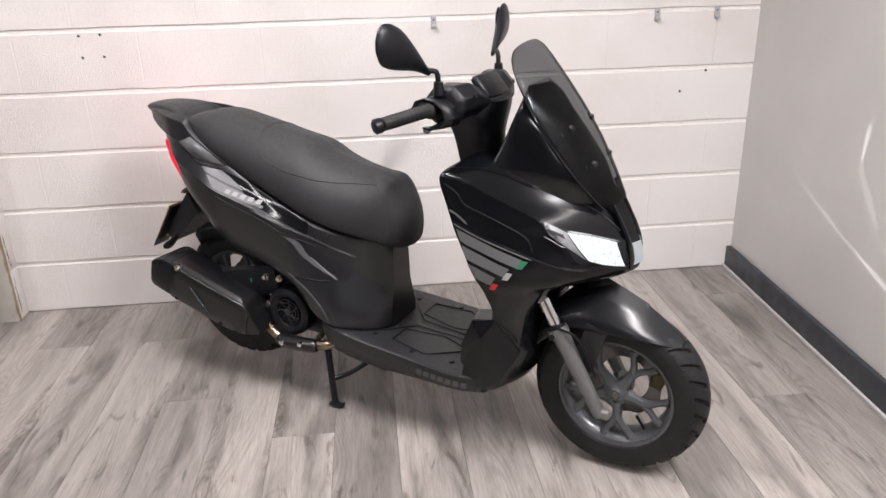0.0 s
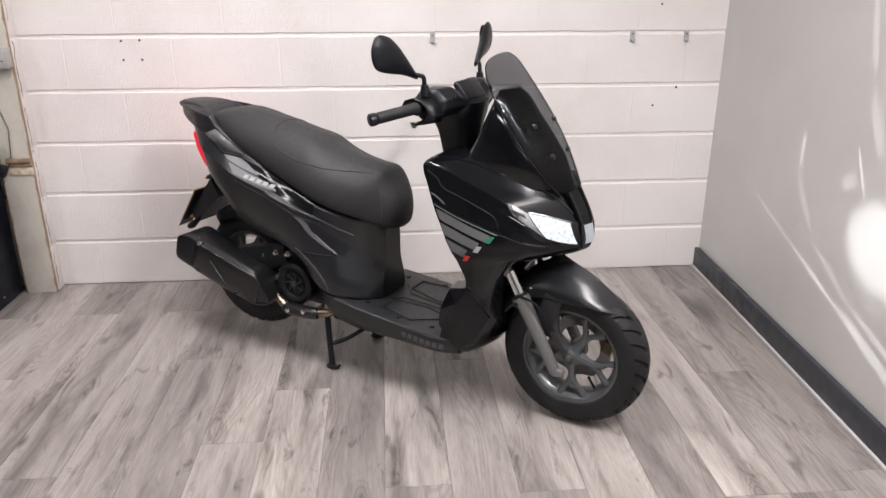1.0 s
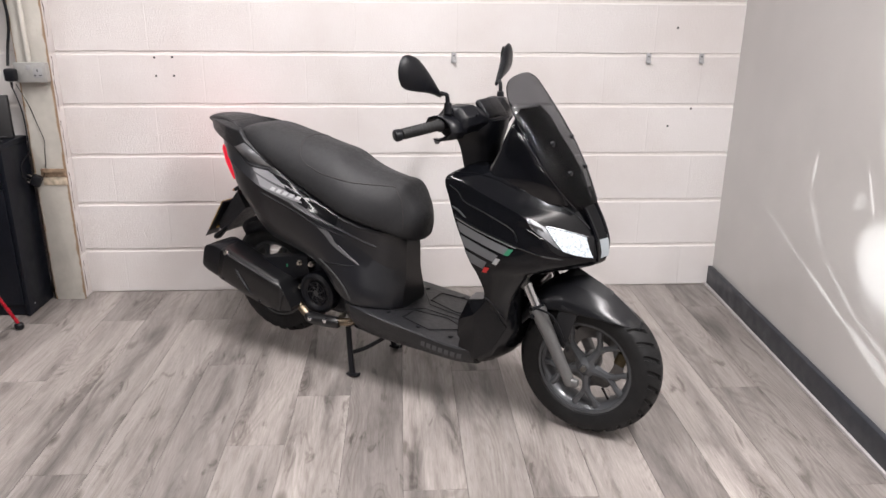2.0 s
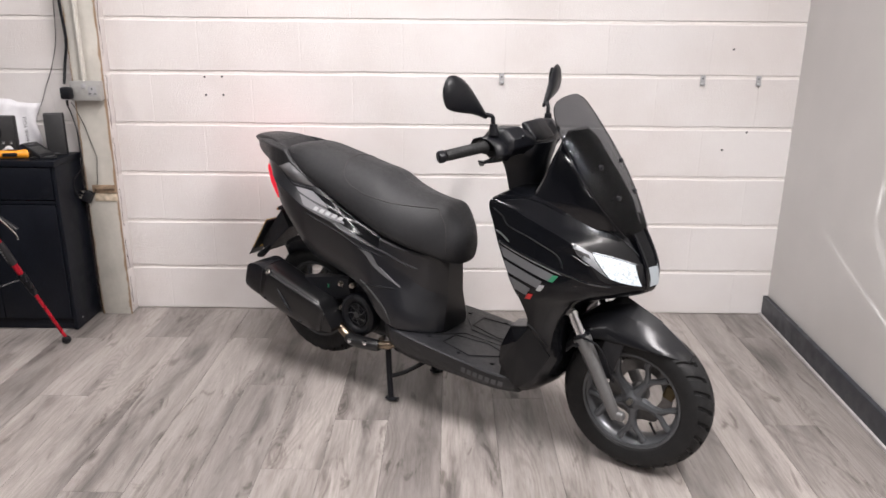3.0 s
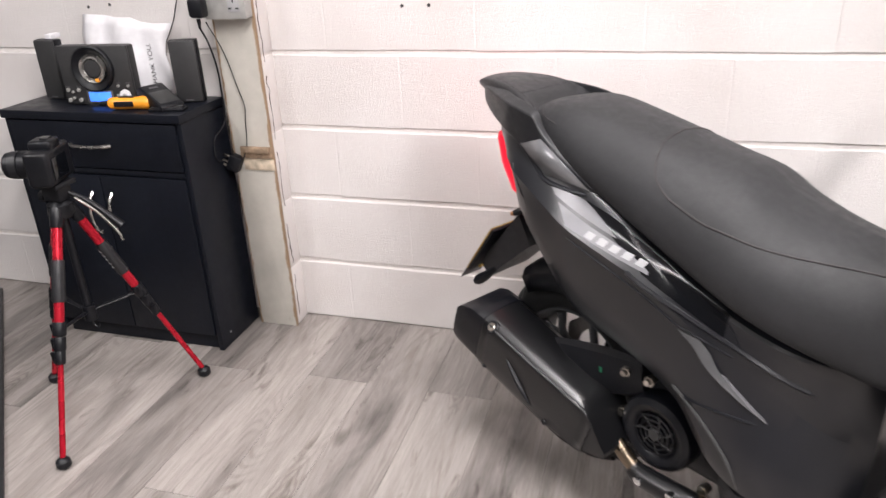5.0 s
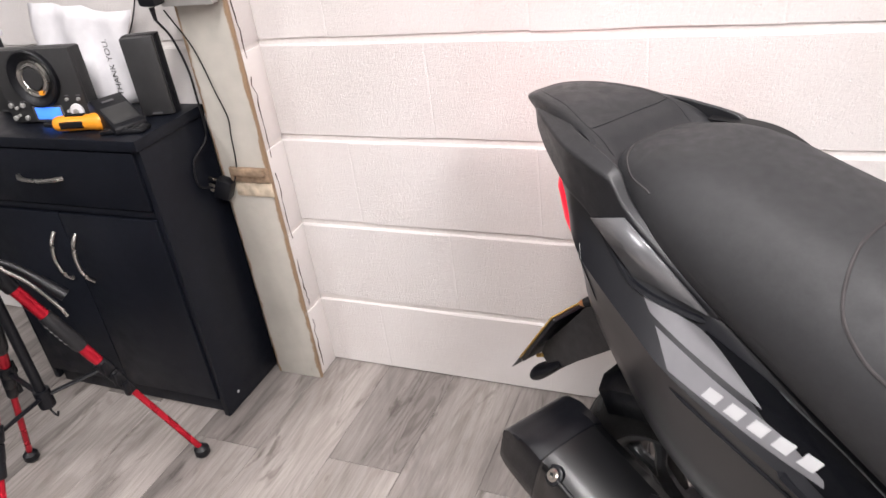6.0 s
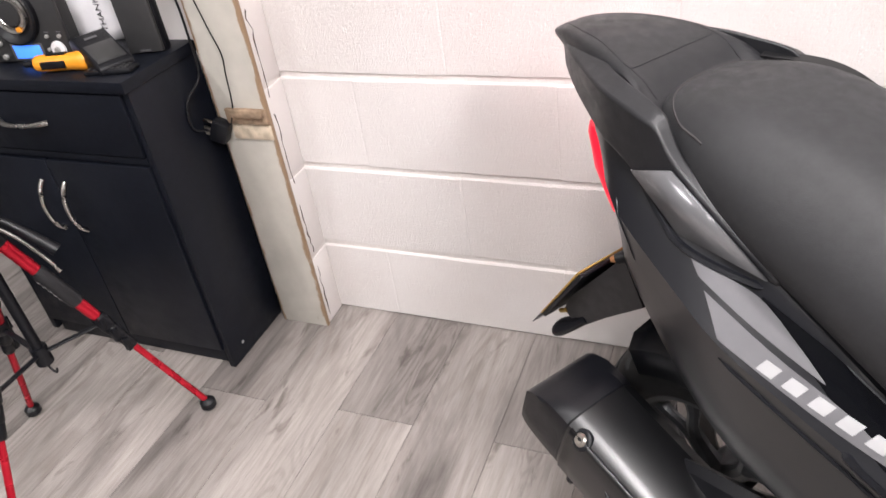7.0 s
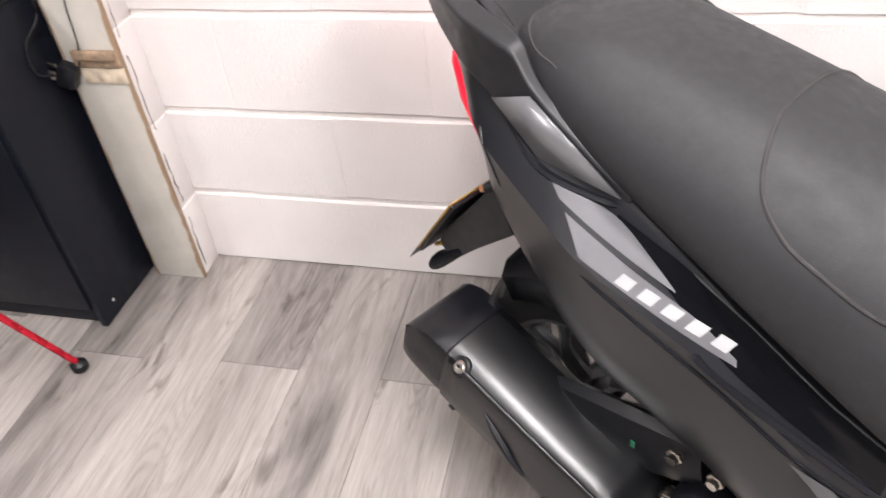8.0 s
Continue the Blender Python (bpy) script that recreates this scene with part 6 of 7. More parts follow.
BAR = [(-0.166, -0.440, 0.988, 0.030, 0.032), (-0.160, -0.438, 0.990, 0.046, 0.042), (-0.150, -0.434, 0.994, 0.053, 0.046), (-0.100, -0.420, 1.000, 0.058, 0.042), (-0.050, -0.412, 0.985, 0.058, 0.036), (0.0, -0.408, 0.978, 0.058, 0.034)]
OCTAGON = [(1.0, -0.25), (0.95, 0.35), (0.45, 1.0), (-0.55, 0.95), (-1.0, 0.35), (-0.95, -0.5), (-0.5, -1.0), (0.55, -0.95)]
rings = [[Vector((x + hx * a, y, z + hz * c)) for a, c in OCTAGON] for y, x, z, hx, hz in BAR]
rings = rings + [[Vector((p.x, -p.y, p.z)) for p in r] for r in rings[-2::-1]]
bm = bmesh.new()
skin(bm, rings)
bar = part("handlebar_cover", bm, PLASTIC, scooter, "faceted black handlebar cover", angle=18)
mod = bar.modifiers.new("soft_edges", "BEVEL")
mod.width, mod.segments, mod.limit_method, mod.angle_limit = 0.004, 2, "ANGLE", radians(18)
for s in (-1, 1):
    part("cover_screw", lathe(bmesh.new(), [(0.0, 0), (0.0, 0.006), (0.004, 0.005), (0.004, 0)], 10, "x", (-0.372, s * 0.115, 1.014), closed=False), PLASTIC, bar)
INSTR = box(bmesh.new(), (-0.010, -0.062, -0.036), (0.012, 0.062, 0.036), 0.010, 3, turn=pose(-0.385, 0, 1.020, 0, -40, 0))
pod = part("instrument_pod", INSTR, PLASTIC, scooter, "dark instrument pod")
part("display_glass", box(bmesh.new(), (-0.0135, -0.050, -0.026), (-0.0105, 0.050, 0.026), 0.002, turn=pose(-0.385, 0, 1.020, 0, -40, 0)), GLOSS, pod)
for s in (-1, 1):
    a, b = Vector((-0.452, s * 0.190, 0.988)), Vector((-0.540, s * 0.312, 0.962))
    grip = part("grip", tube(bmesh.new(), [a, a.lerp(b, 0.06), a.lerp(b, 0.12), a.lerp(b, 0.80), a.lerp(b, 0.82), a.lerp(b, 0.84)], [0.022, 0.022, 0.0165, 0.0165, 0.0165, 0.013], 18), RUBBER, scooter, "ribbed rubber handlebar grip")
    part("bar_end", tube(bmesh.new(), [a.lerp(b, 0.845), a.lerp(b, 0.87), a.lerp(b, 0.97), a.lerp(b, 1.0)], [0.016, 0.0185, 0.0185, 0.013], 18), PLASTIC, grip)
    for k in range(8):
        t = 0.18 + k * 0.078
        part("grip_rib", tube(bmesh.new(), [a.lerp(b, t), a.lerp(b, t + 0.012)], 0.0173, 14), RUBBER, grip)
    # open end of the cover, curled round the lever's pivot
    curl = [(-0.486, 0.990), (-0.476, 1.008), (-0.450, 1.016), (-0.420, 1.008), (-0.400, 0.990), (-0.394, 0.968), (-0.408, 0.948), (-0.438, 0.940), (-0.458, 0.944)]
    rows = [[Vector((-0.436 + (x + 0.436) * k - d, s * y, 0.980 + (z - 0.980) * k)) for x, z in curl] for y, k, d in ((0.146, 1.06, -0.002), (0.180, 1.03, 0.004), (0.206, 0.97, 0.012))]
    bm = bmesh.new()
    skin(bm, rows, closed=False, cap=False)
    shroud = part("cover_end", bm, PLASTIC, bar, "open curled end of the handlebar cover", angle=40)
    mod = shroud.modifiers.new("thickness", "SOLIDIFY")
    mod.thickness, mod.offset = 0.0035, 0
    housing = part("switch_housing", box(bmesh.new(), (-0.040, -0.016, -0.020), (0.004, 0.030, 0.020), 0.008, 3, turn=pose(-0.446, s * 0.165, 0.990, 0, 0, s * 30)), PLASTIC, scooter)
    part("switch", box(bmesh.new(), (-0.045, -0.010, -0.006), (-0.038, 0.014, 0.010), 0.003, turn=pose(-0.446, s * 0.165, 0.990, 0, 0, s * 30)), GREYPLASTIC, housing)
    lev = [(-0.415, s * 0.165, 0.968), (-0.432, s * 0.205, 0.950), (-0.462, s * 0.250, 0.945), (-0.492, s * 0.290, 0.940)]
    if s < 0:
        lev = [(-0.425, -0.165, 0.962), (-0.440, -0.182, 0.948), (-0.462, -0.196, 0.938)]
    part("brake_lever", tube(bmesh.new(), lev, [0.008, 0.006, 0.005, 0.006][:len(lev)], 10, 5), PLASTIC, scooter, "black brake lever")
    part("lever_ball", lathe(bmesh.new(), [(-0.010, 0), (-0.008, 0.006), (0, 0.0105), (0.008, 0.006), (0.010, 0)], 12, "z", lev[-1], closed=False), FORKGREY, scooter)
    # mirror
    part("mirror_boot", tube(bmesh.new(), [(-0.440, s * 0.172, 1.020), (-0.440, s * 0.172, 1.052)], [0.014, 0.011], 12), PLASTIC, scooter)
    stalk = part("mirror_stalk", tube(bmesh.new(), [(-0.440, s * 0.172, 1.045), (-0.442, s * 0.174, 1.072), (-0.448, s * 0.182, 1.078), (-0.458, s * 0.198, 1.082)], 0.0065, 12, 5), PLASTIC, scooter, "curved mirror stalk")
    keys = [(0.186, 1.074, 0.007, 0.009), (0.208, 1.089, 0.014, 0.013), (0.245, 1.114, 0.029, 0.018), (0.290, 1.138, 0.046, 0.021), (0.335, 1.150, 0.049, 0.020), (0.360, 1.152, 0.038, 0.014), (0.372, 1.152, 0.016, 0.006)]
    rings = []
    for p, q in zip(catmull([(y, zc, hz) for y, zc, hz, hx in keys], 4), catmull([(hx, 0, 0) for y, zc, hz, hx in keys], 4)):
        ring = []
        for k in range(18):
            an = 2 * math.pi * k / 18
            cx, cz = math.cos(an), math.sin(an)
            depth = q.x * (cx if cx > 0 else cx * 0.35)
            ring.append(Vector((-0.470 + depth - (0.10 if s < 0 else 0.22) * (p.x - (0.28 if s < 0 else 0.20)), s * p.x, p.y + p.z * cz)))
        rings.append(ring)
    bm = bmesh.new()
    skin(bm, rings)
    shellm = part("mirror_housing", bm, PLASTIC, scooter, "teardrop black mirror housing")
    sweep = 0.10 if s < 0 else 0.22
    bm = lathe(bmesh.new(), [(-0.0015, 0), (-0.0015, 0.038), (0.0, 0.040), (0.001, 0)], 28, "x", closed=False)
    bmesh.ops.transform(bm, matrix=Matrix.Translation((-0.4785 - sweep * (0.305 - (0.28 if s < 0 else 0.20)), s * 0.305, 1.150)) @ Matrix.Rotation(s * math.atan(sweep), 4, "Z"), verts=bm.verts)
    part("mirror_glass", bm, CHROME, shellm)

# ------------------------------------------------ engine, exhaust, rear end
ENGINE = box(bmesh.new(), (-1.120, -0.085, 0.205), (-0.880, 0.110, 0.400), 0.03, 3)
engine = part("engine_case", ENGINE, PLASTIC, scooter)
part("cylinder_head", box(bmesh.new(), (-0.900, -0.070, 0.225), (-0.780, 0.070, 0.330), 0.02), BRIGHTSTEEL, engine, "bare alloy cylinder head")
part("swing_arm", tube(bmesh.new(), [(-1.05, 0.10, 0.26), (-1.20, 0.115, 0.265), (-1.32, 0.115, 0.271)], [0.07, 0.06, 0.05], 14, 4, flat=1.2), PLASTIC, engine)
part("muffler_bracket", tube(bmesh.new(), [(-1.085, -0.095, 0.385), (-1.18, -0.105, 0.365), (-1.30, -0.110, 0.345), (-1.38, -0.105, 0.31)], [0.040, 0.054, 0.044, 0.030], 10, 4, flat=0.42, up=(0, 1, 0)), PLASTIC, engine, "black cast muffler bracket")
FAN = Vector((-1.036, -0.112, 0.292))
fan = part("fan_cover", lathe(bmesh.new(), [(0.04, 0.080), (0.0, 0.082), (-0.012, 0.078), (-0.018, 0.066), (-0.016, 0.056), (-0.008, 0.046), (-0.004, 0.044), (-0.004, 0)], 48, "y", FAN, closed=False), PLASTIC, scooter, "round black engine fan cover")
for r in (0.020, 0.032, 0.043):
    part("fan_grille", lathe(bmesh.new(), [(-0.014, r - 0.0022), (-0.014, r + 0.0022), (-0.005, r + 0.0022), (-0.005, r - 0.0022)], 40, "y", FAN), PLASTIC, fan)
for k in range(7):
    a = 2 * math.pi * k / 7
    pts = [FAN + Vector((r * math.cos(a + r * 12), -0.012, r * math.sin(a + r * 12))) for r in (0.012, 0.022, 0.034, 0.046)]
    part("fan_fin", tube(bmesh.new(), pts, 0.0024, 6), GREYPLASTIC, fan)
part("fan_hub", lathe(bmesh.new(), [(-0.016, 0), (-0.016, 0.012), (-0.004, 0.014), (-0.004, 0)], 20, "y", FAN, closed=False), GREYPLASTIC, fan)
for x, z in ((-1.118, 0.395), (-1.118, 0.300), (-1.062, 0.400), (-0.925, 0.222)):
    part("engine_bolt", lathe(bmesh.new(), [(-0.016, 0), (-0.016, 0.0075), (-0.009, 0.0082), (-0.008, 0.0115), (-0.005, 0.0115), (0.012, 0.009), (0.012, 0)], 6, "y", (x, -0.112, z), closed=False), BRIGHTSTEEL, engine, "zinc plated bolt", angle=20)
part("bolt_lug", box(bmesh.new(), (-1.150, -0.105, 0.225), (-1.085, -0.06, 0.275), 0.008), BRIGHTSTEEL, engine, "bare alloy lug")
part("paint_mark", box(bmesh.new(), (-1.176, -0.1285, 0.372), (-1.170, -0.1265, 0.384)), DECALGREEN, engine, "green inspection mark")

A0, B0 = Vector((-1.575, 0, 0.376)), Vector((-1.095, 0, 0.230))
AX = (B0 - A0).normalized()
AN = Vector((-AX.z, 0, AX.x))


SECTION = [(-0.2055, 0.064), (-0.207, 0.040), (-0.207, 0.000), (-0.205, -0.030), (-0.198, -0.046), (-0.184, -0.060), (-0.164, -0.067), (-0.110, -0.066), (-0.088, -0.050), (-0.077, -0.015),
           (-0.075, 0.045), (-0.080, 0.070), (-0.100, 0.084), (-0.140, 0.0875), (-0.180, 0.083), (-0.196, 0.0785), (-0.2025, 0.0735)]


def slope(t, keys):
    """Height along the silencer between (t, n) keys."""
    for (a, u), (b, v) in zip(keys, keys[1:]):
        if t <= b:
            return u + (v - u) * max(0.0, (t - a)) / (b - a)
    return keys[-1][1]


def muffler_ring(t, grow=0.0, shrink=0.0):
    """Section t along the silencer, cut off above and below where its ends slope."""
    high = slope(t, [(0.05, 0.036), (0.08, 0.056), (0.20, 0.086), (0.30, 0.090), (0.80, 0.084), (0.84, 0.074), (0.985, 0.012)])
    low = slope(t, [(0.05, -0.040), (0.09, -0.066), (0.58, -0.068), (0.90, -0.022), (0.985, -0.004)])
    wide = slope(t, [(0.05, 0.90), (0.09, 0.98), (0.15, 1.0), (0.60, 0.98), (0.84, 0.93), (0.985, 0.84)])
    c = A0.lerp(B0, t)
    out = []
    for y, n in SECTION:
        y = -0.141 + (y + 0.141) * (wide - shrink) + (-grow if y < -0.141 else grow)
        n = min(max(n, low), high)
        out.append(c + Vector((0, y, 0)) + AN * (n * (1 - shrink) + (grow if n > 0 else -grow)))
    return out


muf = bmesh.new()
skin(muf, [muffler_ring(t) for t in (0.20, 0.30, 0.42, 0.54, 0.66, 0.76, 0.80, 0.825, 0.85, 0.90, 0.95, 0.985)])
muffler = part("muffler", muf, HEATBLACK, scooter, "angular black silencer", angle=28)
cap_bm = bmesh.new()
skin(cap_bm, [muffler_ring(0.052, 0.0, 0.10)] + [muffler_ring(t, 0.0015) for t in (0.056, 0.065, 0.08, 0.10, 0.13, 0.17, 0.20, 0.228)] + [muffler_ring(0.232, 0.0)])
part("end_cap", cap_bm, PLASTIC, muffler, "textured black silencer end cap", angle=28)
guard = bmesh.new()
rows = []
for t in (0.245, 0.30, 0.42, 0.54, 0.66, 0.76, 0.84, 0.89):
    ring = muffler_ring(t, 0.0035)
    rows.append(ring[-1:] + ring[0:6])
skin(guard, rows, closed=False, cap=False)
g = part("heat_shield", guard, HEATBLACK, muffler, "black heat shield with a slot", angle=28)
mod = g.modifiers.new("thickness", "SOLIDIFY")
mod.thickness, mod.offset = 0.0035, -1


def on_shield(t, n, lift=0.0):
    return A0.lerp(B0, t) + AN * n + Vector((0, -0.2105 - lift, 0))


part("shield_slot", tube(bmesh.new(), [on_shield(0.41, 0.038, -0.003), on_shield(0.45, 0.024, -0.003), on_shield(0.53, -0.002, -0.003), on_shield(0.60, -0.026, -0.003)], [0.002, 0.0085, 0.010, 0.002], 10, 5, flat=0.6), PLASTIC, g)
for t, n, m, r in ((0.285, 0.054, CHROME, 0.010), (0.300, -0.040, PLASTIC, 0.007), (0.69, -0.036, PLASTIC, 0.008)):
    bolts = [("shield_bolt", [(0.012, 0), (0.012, r), (-0.004, r), (-0.007, r * 0.75), (-0.007, r * 0.4), (-0.0045, r * 0.35), (-0.0045, 0)], BRIGHTSTEEL if m is CHROME else m)]
    if m is CHROME:
        bolts.insert(0, ("bolt_recess", [(0.012, 0), (0.012, 0.0165), (-0.001, 0.0165), (-0.003, 0.014), (-0.003, 0)], PLASTIC))
        place = A0.lerp(B0, t) + AN * 0.072 + Vector((0, -0.202, 0))
        seat_m = Matrix.Translation(place) @ Matrix.Rotation(radians(-42), 4, "X")
    else:
        seat_m = Matrix.Translation(on_shield(t, n, -0.009))
    for name, outline, mat in bolts:
        bm = lathe(bmesh.new(), outline, 18, "y", (0, 0, 0), closed=False)
        bmesh.ops.transform(bm, matrix=seat_m, verts=bm.verts)
        part(name, bm, mat, g)
part("exhaust_pipe", tube(bmesh.new(), [(-0.860, -0.060, 0.225), (-0.880, -0.120, 0.212), (-0.930, -0.140, 0.208), (-1.030, -0.143, 0.198), (-1.080, -0.142, 0.215), (-1.118, -0.138, 0.243)], 0.0155, 16, 6), PIPESTEEL, scooter, "heat-tinted steel exhaust pipe")
ph = part("pipe_shield", tube(bmesh.new(), [(-0.915, -0.144, 0.208), (-0.930, -0.147, 0.207), (-1.000, -0.150, 0.203), (-1.045, -0.150, 0.203), (-1.062, -0.149, 0.210)], [0.018, 0.0225, 0.0235, 0.0225, 0.018], 14, 4), HEATBLACK, scooter, "black pipe heat shield")
for x, z in ((-0.960, 0.2165), (-1.033, 0.207)):
    part("shield_bolt", lathe(bmesh.new(), [(0.008, 0), (0.008, 0.0085), (-0.004, 0.0085), (-0.006, 0.005), (-0.006, 0)], 14, "y", (x, -0.172, z), closed=False), CHROME, ph, "bright button-head bolt")

# hugger over the rear wheel
rings = []
for k in range(16):
    a = radians(20 + k * 7.0)
    c = Vector((-1.312, 0, WHEEL_R + 0.036))
    row = []
    for y, r in ((-0.078, 0.205), (-0.076, 0.245), (-0.055, 0.262), (0.0, 0.268), (0.055, 0.262), (0.076, 0.245), (0.078, 0.205)):
        row.append(c + Vector((r * math.cos(a), y, r * math.sin(a))))
    rings.append(row)
bm = bmesh.new()
skin(bm, rings, closed=False, cap=False)
hug = part("rear_mudguard", bm, PLASTIC, scooter, "black rear wheel hugger")
mod = hug.modifiers.new("thickness", "SOLIDIFY")
mod.thickness = 0.004

# under-tail and number plate holder
part("under_tail", tube(bmesh.new(), [(-1.220, 0, 0.590), (-1.300, 0, 0.620), (-1.380, 0, 0.640), (-1.430, 0, 0.630), (-1.470, 0, 0.590)], [0.078, 0.076, 0.066, 0.058, 0.050], 14, 4, flat=0.62), PLASTIC, scooter)
PLATE = pose(-1.588, 0, 0.503, 0, 35, 0)
part("plate_holder", box(bmesh.new(), (0.0035, -0.0883, -0.0803), (0.011, 0.0883, 0.0803), 0.002, turn=PLATE), PLASTIC, scooter)
side = [(-1.478, 0.615), (-1.440, 0.548), (-1.511, 0.486), (-1.575, 0.425), (-1.606, 0.446), (-1.591, 0.479), (-1.528, 0.554)]
bm = bmesh.new()
skin(bm, [[Vector((x, y, z)) for x, z in side] for y in (-0.062, -0.058, 0.058, 0.062)])
part("plate_arm", bm, TEXTURED, scooter, "black number plate arm", angle=25)
plate = part("number_plate", box(bmesh.new(), (0.0, -0.089, -0.081), (0.003, 0.089, 0.081), 0.001, turn=PLATE), PLATEYELLOW, scooter, "yellow rear number plate")
for k in range(3):
    for z in (0.035, -0.035):
        part("plate_bar", box(bmesh.new(), (-0.0012, -0.070 + k * 0.050, z - 0.028), (-0.0002, -0.040 + k * 0.050, z + 0.028), turn=PLATE), INK, plate)
part("plate_reflector", tube(bmesh.new(), [(-1.560, -0.050, 0.452), (-1.588, -0.058, 0.424), (-1.612, -0.062, 0.404), (-1.622, -0.063, 0.398)], [0.016, 0.019, 0.024, 0.012], 14, 4, flat=0.55), PLASTIC, scooter)
part("plate_flap", box(bmesh.new(), (0.0005, -0.089, -0.122), (0.0022, -0.02, -0.0815), 0.0005, turn=PLATE), DECALSILVER, plate, "pale clear flap below the plate")
part("plate_bolt", tube(bmesh.new(), [(-1.600, -0.064, 0.448), (-1.612, -0.064, 0.440)], 0.0040, 8), PLATEYELLOW, scooter, "yellow plate bolt cover")
for s in (-1, 1):
    stalk = part("indicator", tube(bmesh.new(), [(-1.440, s * 0.050, 0.640), (-1.462, s * 0.066, 0.630), (-1.476, s * 0.078, 0.622)], [0.007, 0.009, 0.007], 12, 4), PLASTIC, scooter, "stubby rear indicator")
    part("indicator_lens", tube(bmesh.new(), [(-1.474, s * 0.076, 0.623), (-1.482, s * 0.081, 0.620)], [0.007, 0.004], 12), AMBER, stalk, "amber lens")

# centre stand
for s in (-1, 1):
    part("stand_leg", tube(bmesh.new(), [(-0.905, s * 0.105, 0.195), (-0.895, s * 0.115, 0.150), (-0.872, s * 0.135, 0.035), (-0.868, s * 0.137, 0.012)], [0.012, 0.011, 0.011, 0.012], 12, 3), PLASTIC, scooter)
    part("stand_foot", tube(bmesh.new(), [(-0.885, s * 0.139, 0.008), (-0.862, s * 0.139, 0.0075), (-0.836, s * 0.139, 0.014)], [0.012, 0.015, 0.012], 12, flat=0.5), PLASTIC, scooter)
part("stand_bar", tube(bmesh.new(), [(-0.885, -0.125, 0.085), (-0.84, -0.08, 0.10), (-0.76, -0.03, 0.155), (-0.70, 0.0, 0.175)], 0.008, 10, 4), PLASTIC, scooter)
part("stand_bar", tube(bmesh.new(), [(-0.885, 0.125, 0.085), (-0.84, 0.08, 0.10), (-0.76, 0.03, 0.155), (-0.70, 0.0, 0.175)], 0.008, 10, 4), PLASTIC, scooter)
part("stand_lever", tube(bmesh.new(), [(-0.80, 0.125, 0.15), (-0.76, 0.16, 0.12), (-0.74, 0.18, 0.118)], 0.008, 10, 3), PLASTIC, scooter)
tagged(scooter, "matt black motor scooter with smoked windscreen on its centre stand", "scooter")

# ---------------------------------------------------------------- floor planks and wall blocks, piece by piece
def piece_mesh(name, w, d, h, bevel, mat):
    return mesh_of(name, box(bmesh.new(), (0, 0, 0), (w, d, h), bevel, 1), mat, smooth=False)


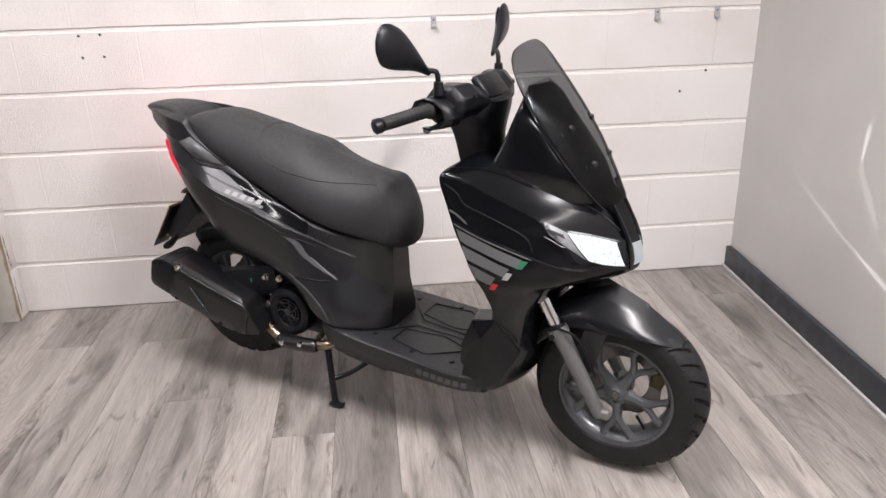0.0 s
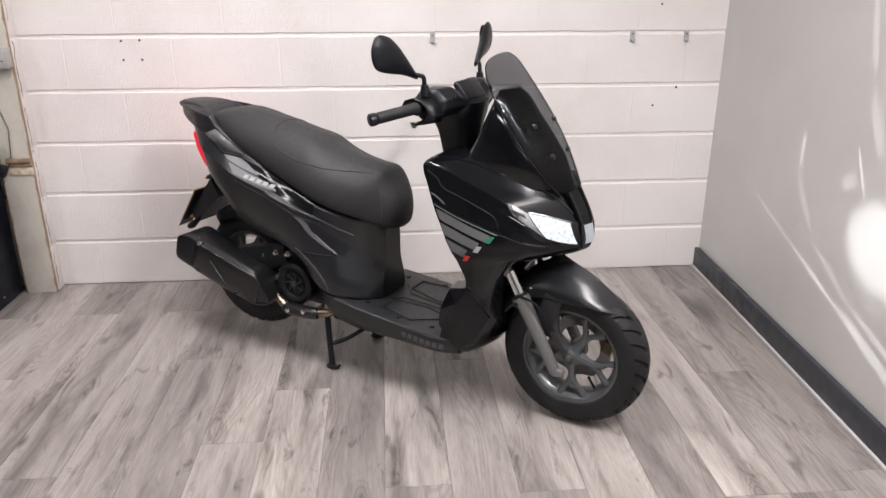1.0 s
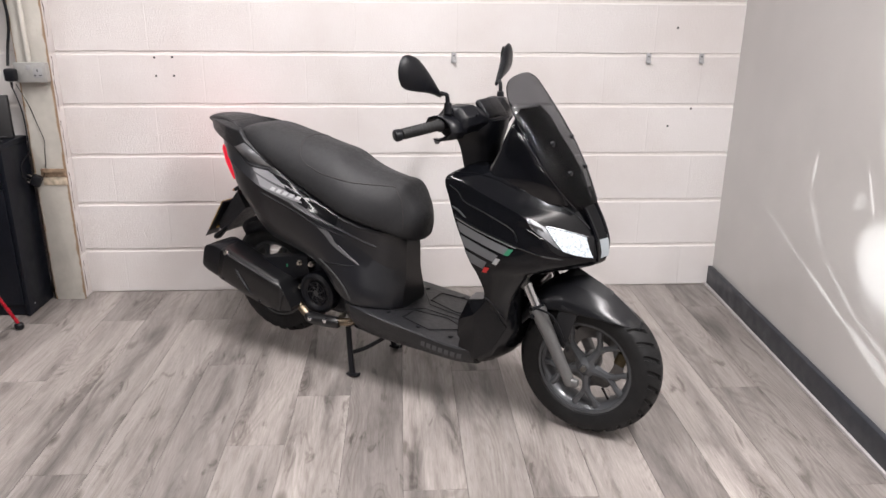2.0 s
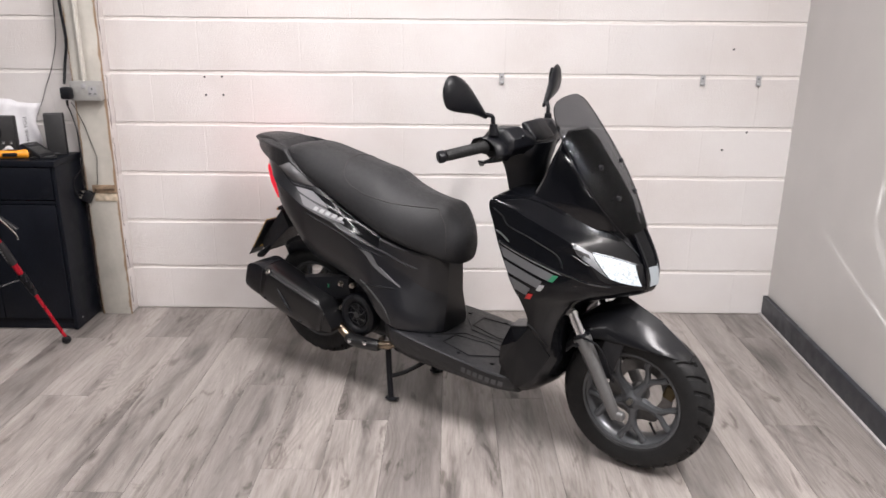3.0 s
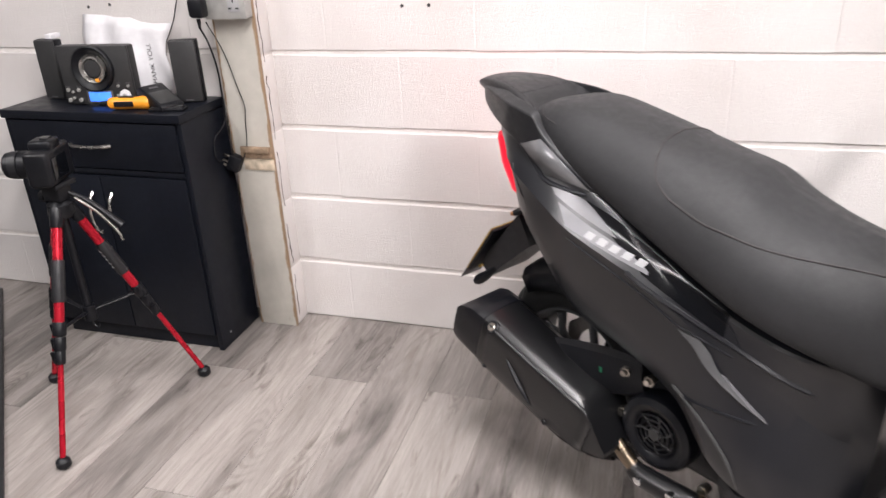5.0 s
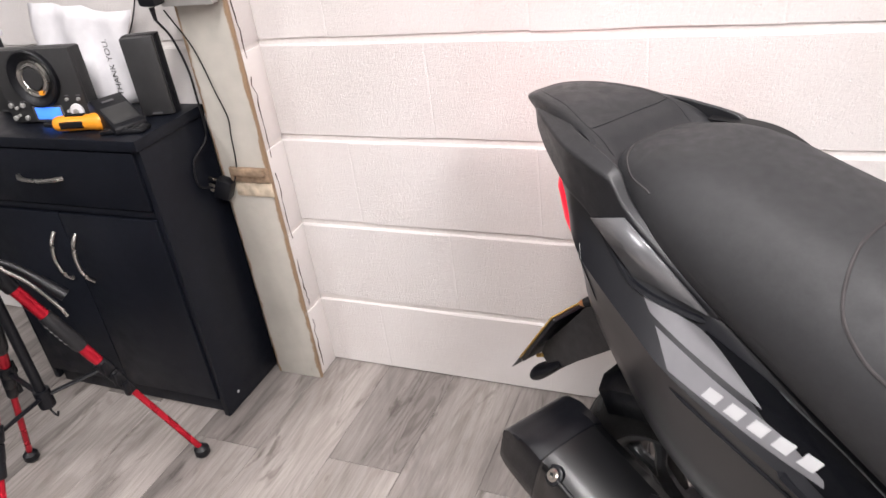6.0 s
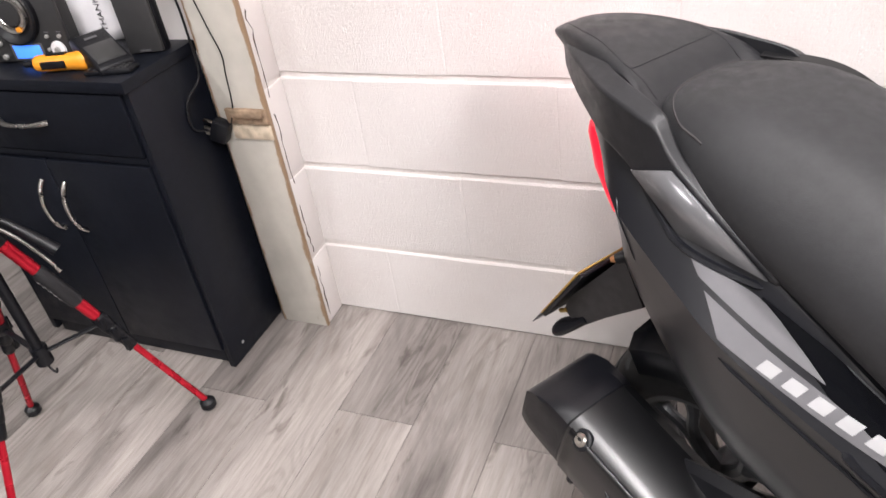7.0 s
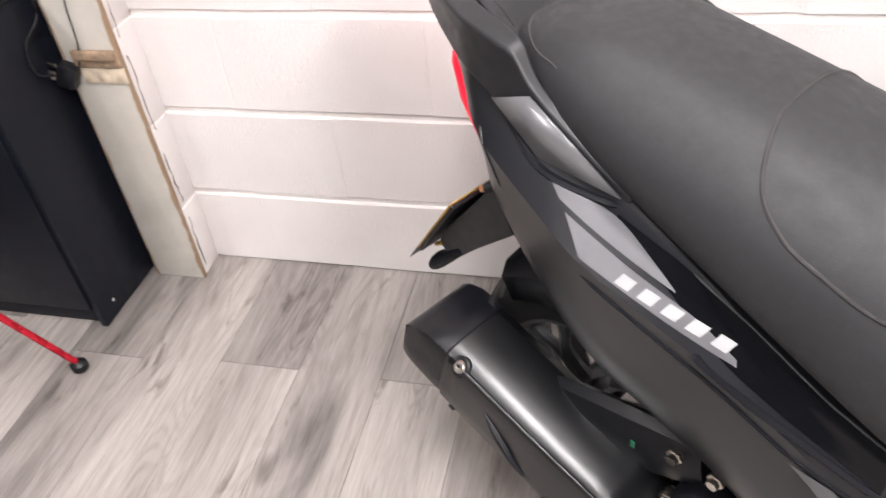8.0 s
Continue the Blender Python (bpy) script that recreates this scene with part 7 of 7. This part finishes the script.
# laminate planks run from the block wall towards the back of the room
plank_cache = {}
FIRST_EDGE = -0.980
ENDS = {-1: 2.735, 1: 2.735, 4: 2.052, 11: 1.387, 12: 2.052, 0: 1.62, 2: 2.30, 3: 1.75, 5: 2.62, 6: 1.50, 7: 2.22, 8: 2.78, 9: 1.87, 10: 2.45, 13: 2.80, -2: 2.20, -3: 2.717, -4: 2.02, -5: 2.80, -6: 2.4}
rng = random.Random(11)
for col in range(-12, 16):
    x0 = FIRST_EDGE + col * PLANK_W
    end = ENDS.get(col, 1.6 + rng.random() * 1.3)
    cuts = [WALL_Y + 0.006]
    while end > BACK_Y:
        cuts.append(end)
        end -= 0.665 if (col == 12 and abs(end - 2.052) < 0.01) else PLANK_L
    cuts.append(BACK_Y)
    for y1, y0 in zip(cuts, cuts[1:]):
        length = round(y1 - y0, 3)
        if length < 0.02:
            continue
        if length not in plank_cache:
            plank_cache[length] = piece_mesh("plank", PLANK_W - 0.0010, length - 0.0012, 0.008, 0.0008, LAMINATE)
        ob = new("plank", plank_cache[length])
        ob.parent = floor
        ob.location = (x0 + 0.0005, y0 + 0.0006, -0.008)

# concrete blocks in half bond, the upper courses joined into one piece
block_cache = {}


def block_mesh(w, h, kind):
    """One block face: rounded and uneven along the bed joints, barely eased at the ends."""
    key = (round(w, 3), round(h, 3), kind)
    if key not in block_cache:
        own = random.Random(kind * 7 + 1)
        bm = bmesh.new()
        rings = []
        for x, dy in ((0.0, 0.0008), (0.004, 0.0), (w * 0.27, 0.0), (w * 0.52, 0.0), (w * 0.76, 0.0), (w - 0.004, 0.0), (w, 0.0008)):
            a, b = own.uniform(0.0, 0.0030), own.uniform(0.0, 0.0030)
            prof = [(0.012, 0.0), (0.003, 0.0002 + a * 0.6), (-0.0012, 0.0030 + a), (-0.0012, h - 0.0030 - b), (0.003, h - 0.0002 - b * 0.6), (0.012, h)]
            rings.append([Vector((x, y + dy, z)) for y, z in prof])
        skin(bm, rings)
        block_cache[key] = mesh_of("block", bm, BLOCK, smooth=False)
    return block_cache[key]


rng = random.Random(21)
rest = bmesh.new()
for c in range(13):
    z0 = 0.001 if c == 0 else JOINT_Z + (c - 1) * COURSE + 0.005
    z1 = JOINT_Z + c * COURSE - 0.005
    z1 = min(z1, ROOM_H)
    if z1 - z0 < 0.03:
        continue
    first = (-0.716 if c % 2 == 0 else -0.940) - 6 * BLOCK_W
    for k in range(13):
        xa, xb = first + k * BLOCK_W + 0.0001, first + (k + 1) * BLOCK_W - 0.0001
        xa, xb = max(xa, LEFT_X), min(xb, 1.69)
        if xb - xa < 0.03:
            continue
        dy = rng.uniform(-0.0008, 0.0008)
        if c < 8:
            ob = new("block", block_mesh(xb - xa, z1 - z0, rng.randrange(6)))
            ob.parent = wall_north
            ob.location = (xa, WALL_Y + dy, z0)
        else:
            box(rest, (xa, WALL_Y - 0.002 + dy, z0), (xb, WALL_Y + 0.03, z1))
tagged(part("upper_blocks", rest, BLOCK, wall_north), "upper courses of painted blocks", kind="stuff")
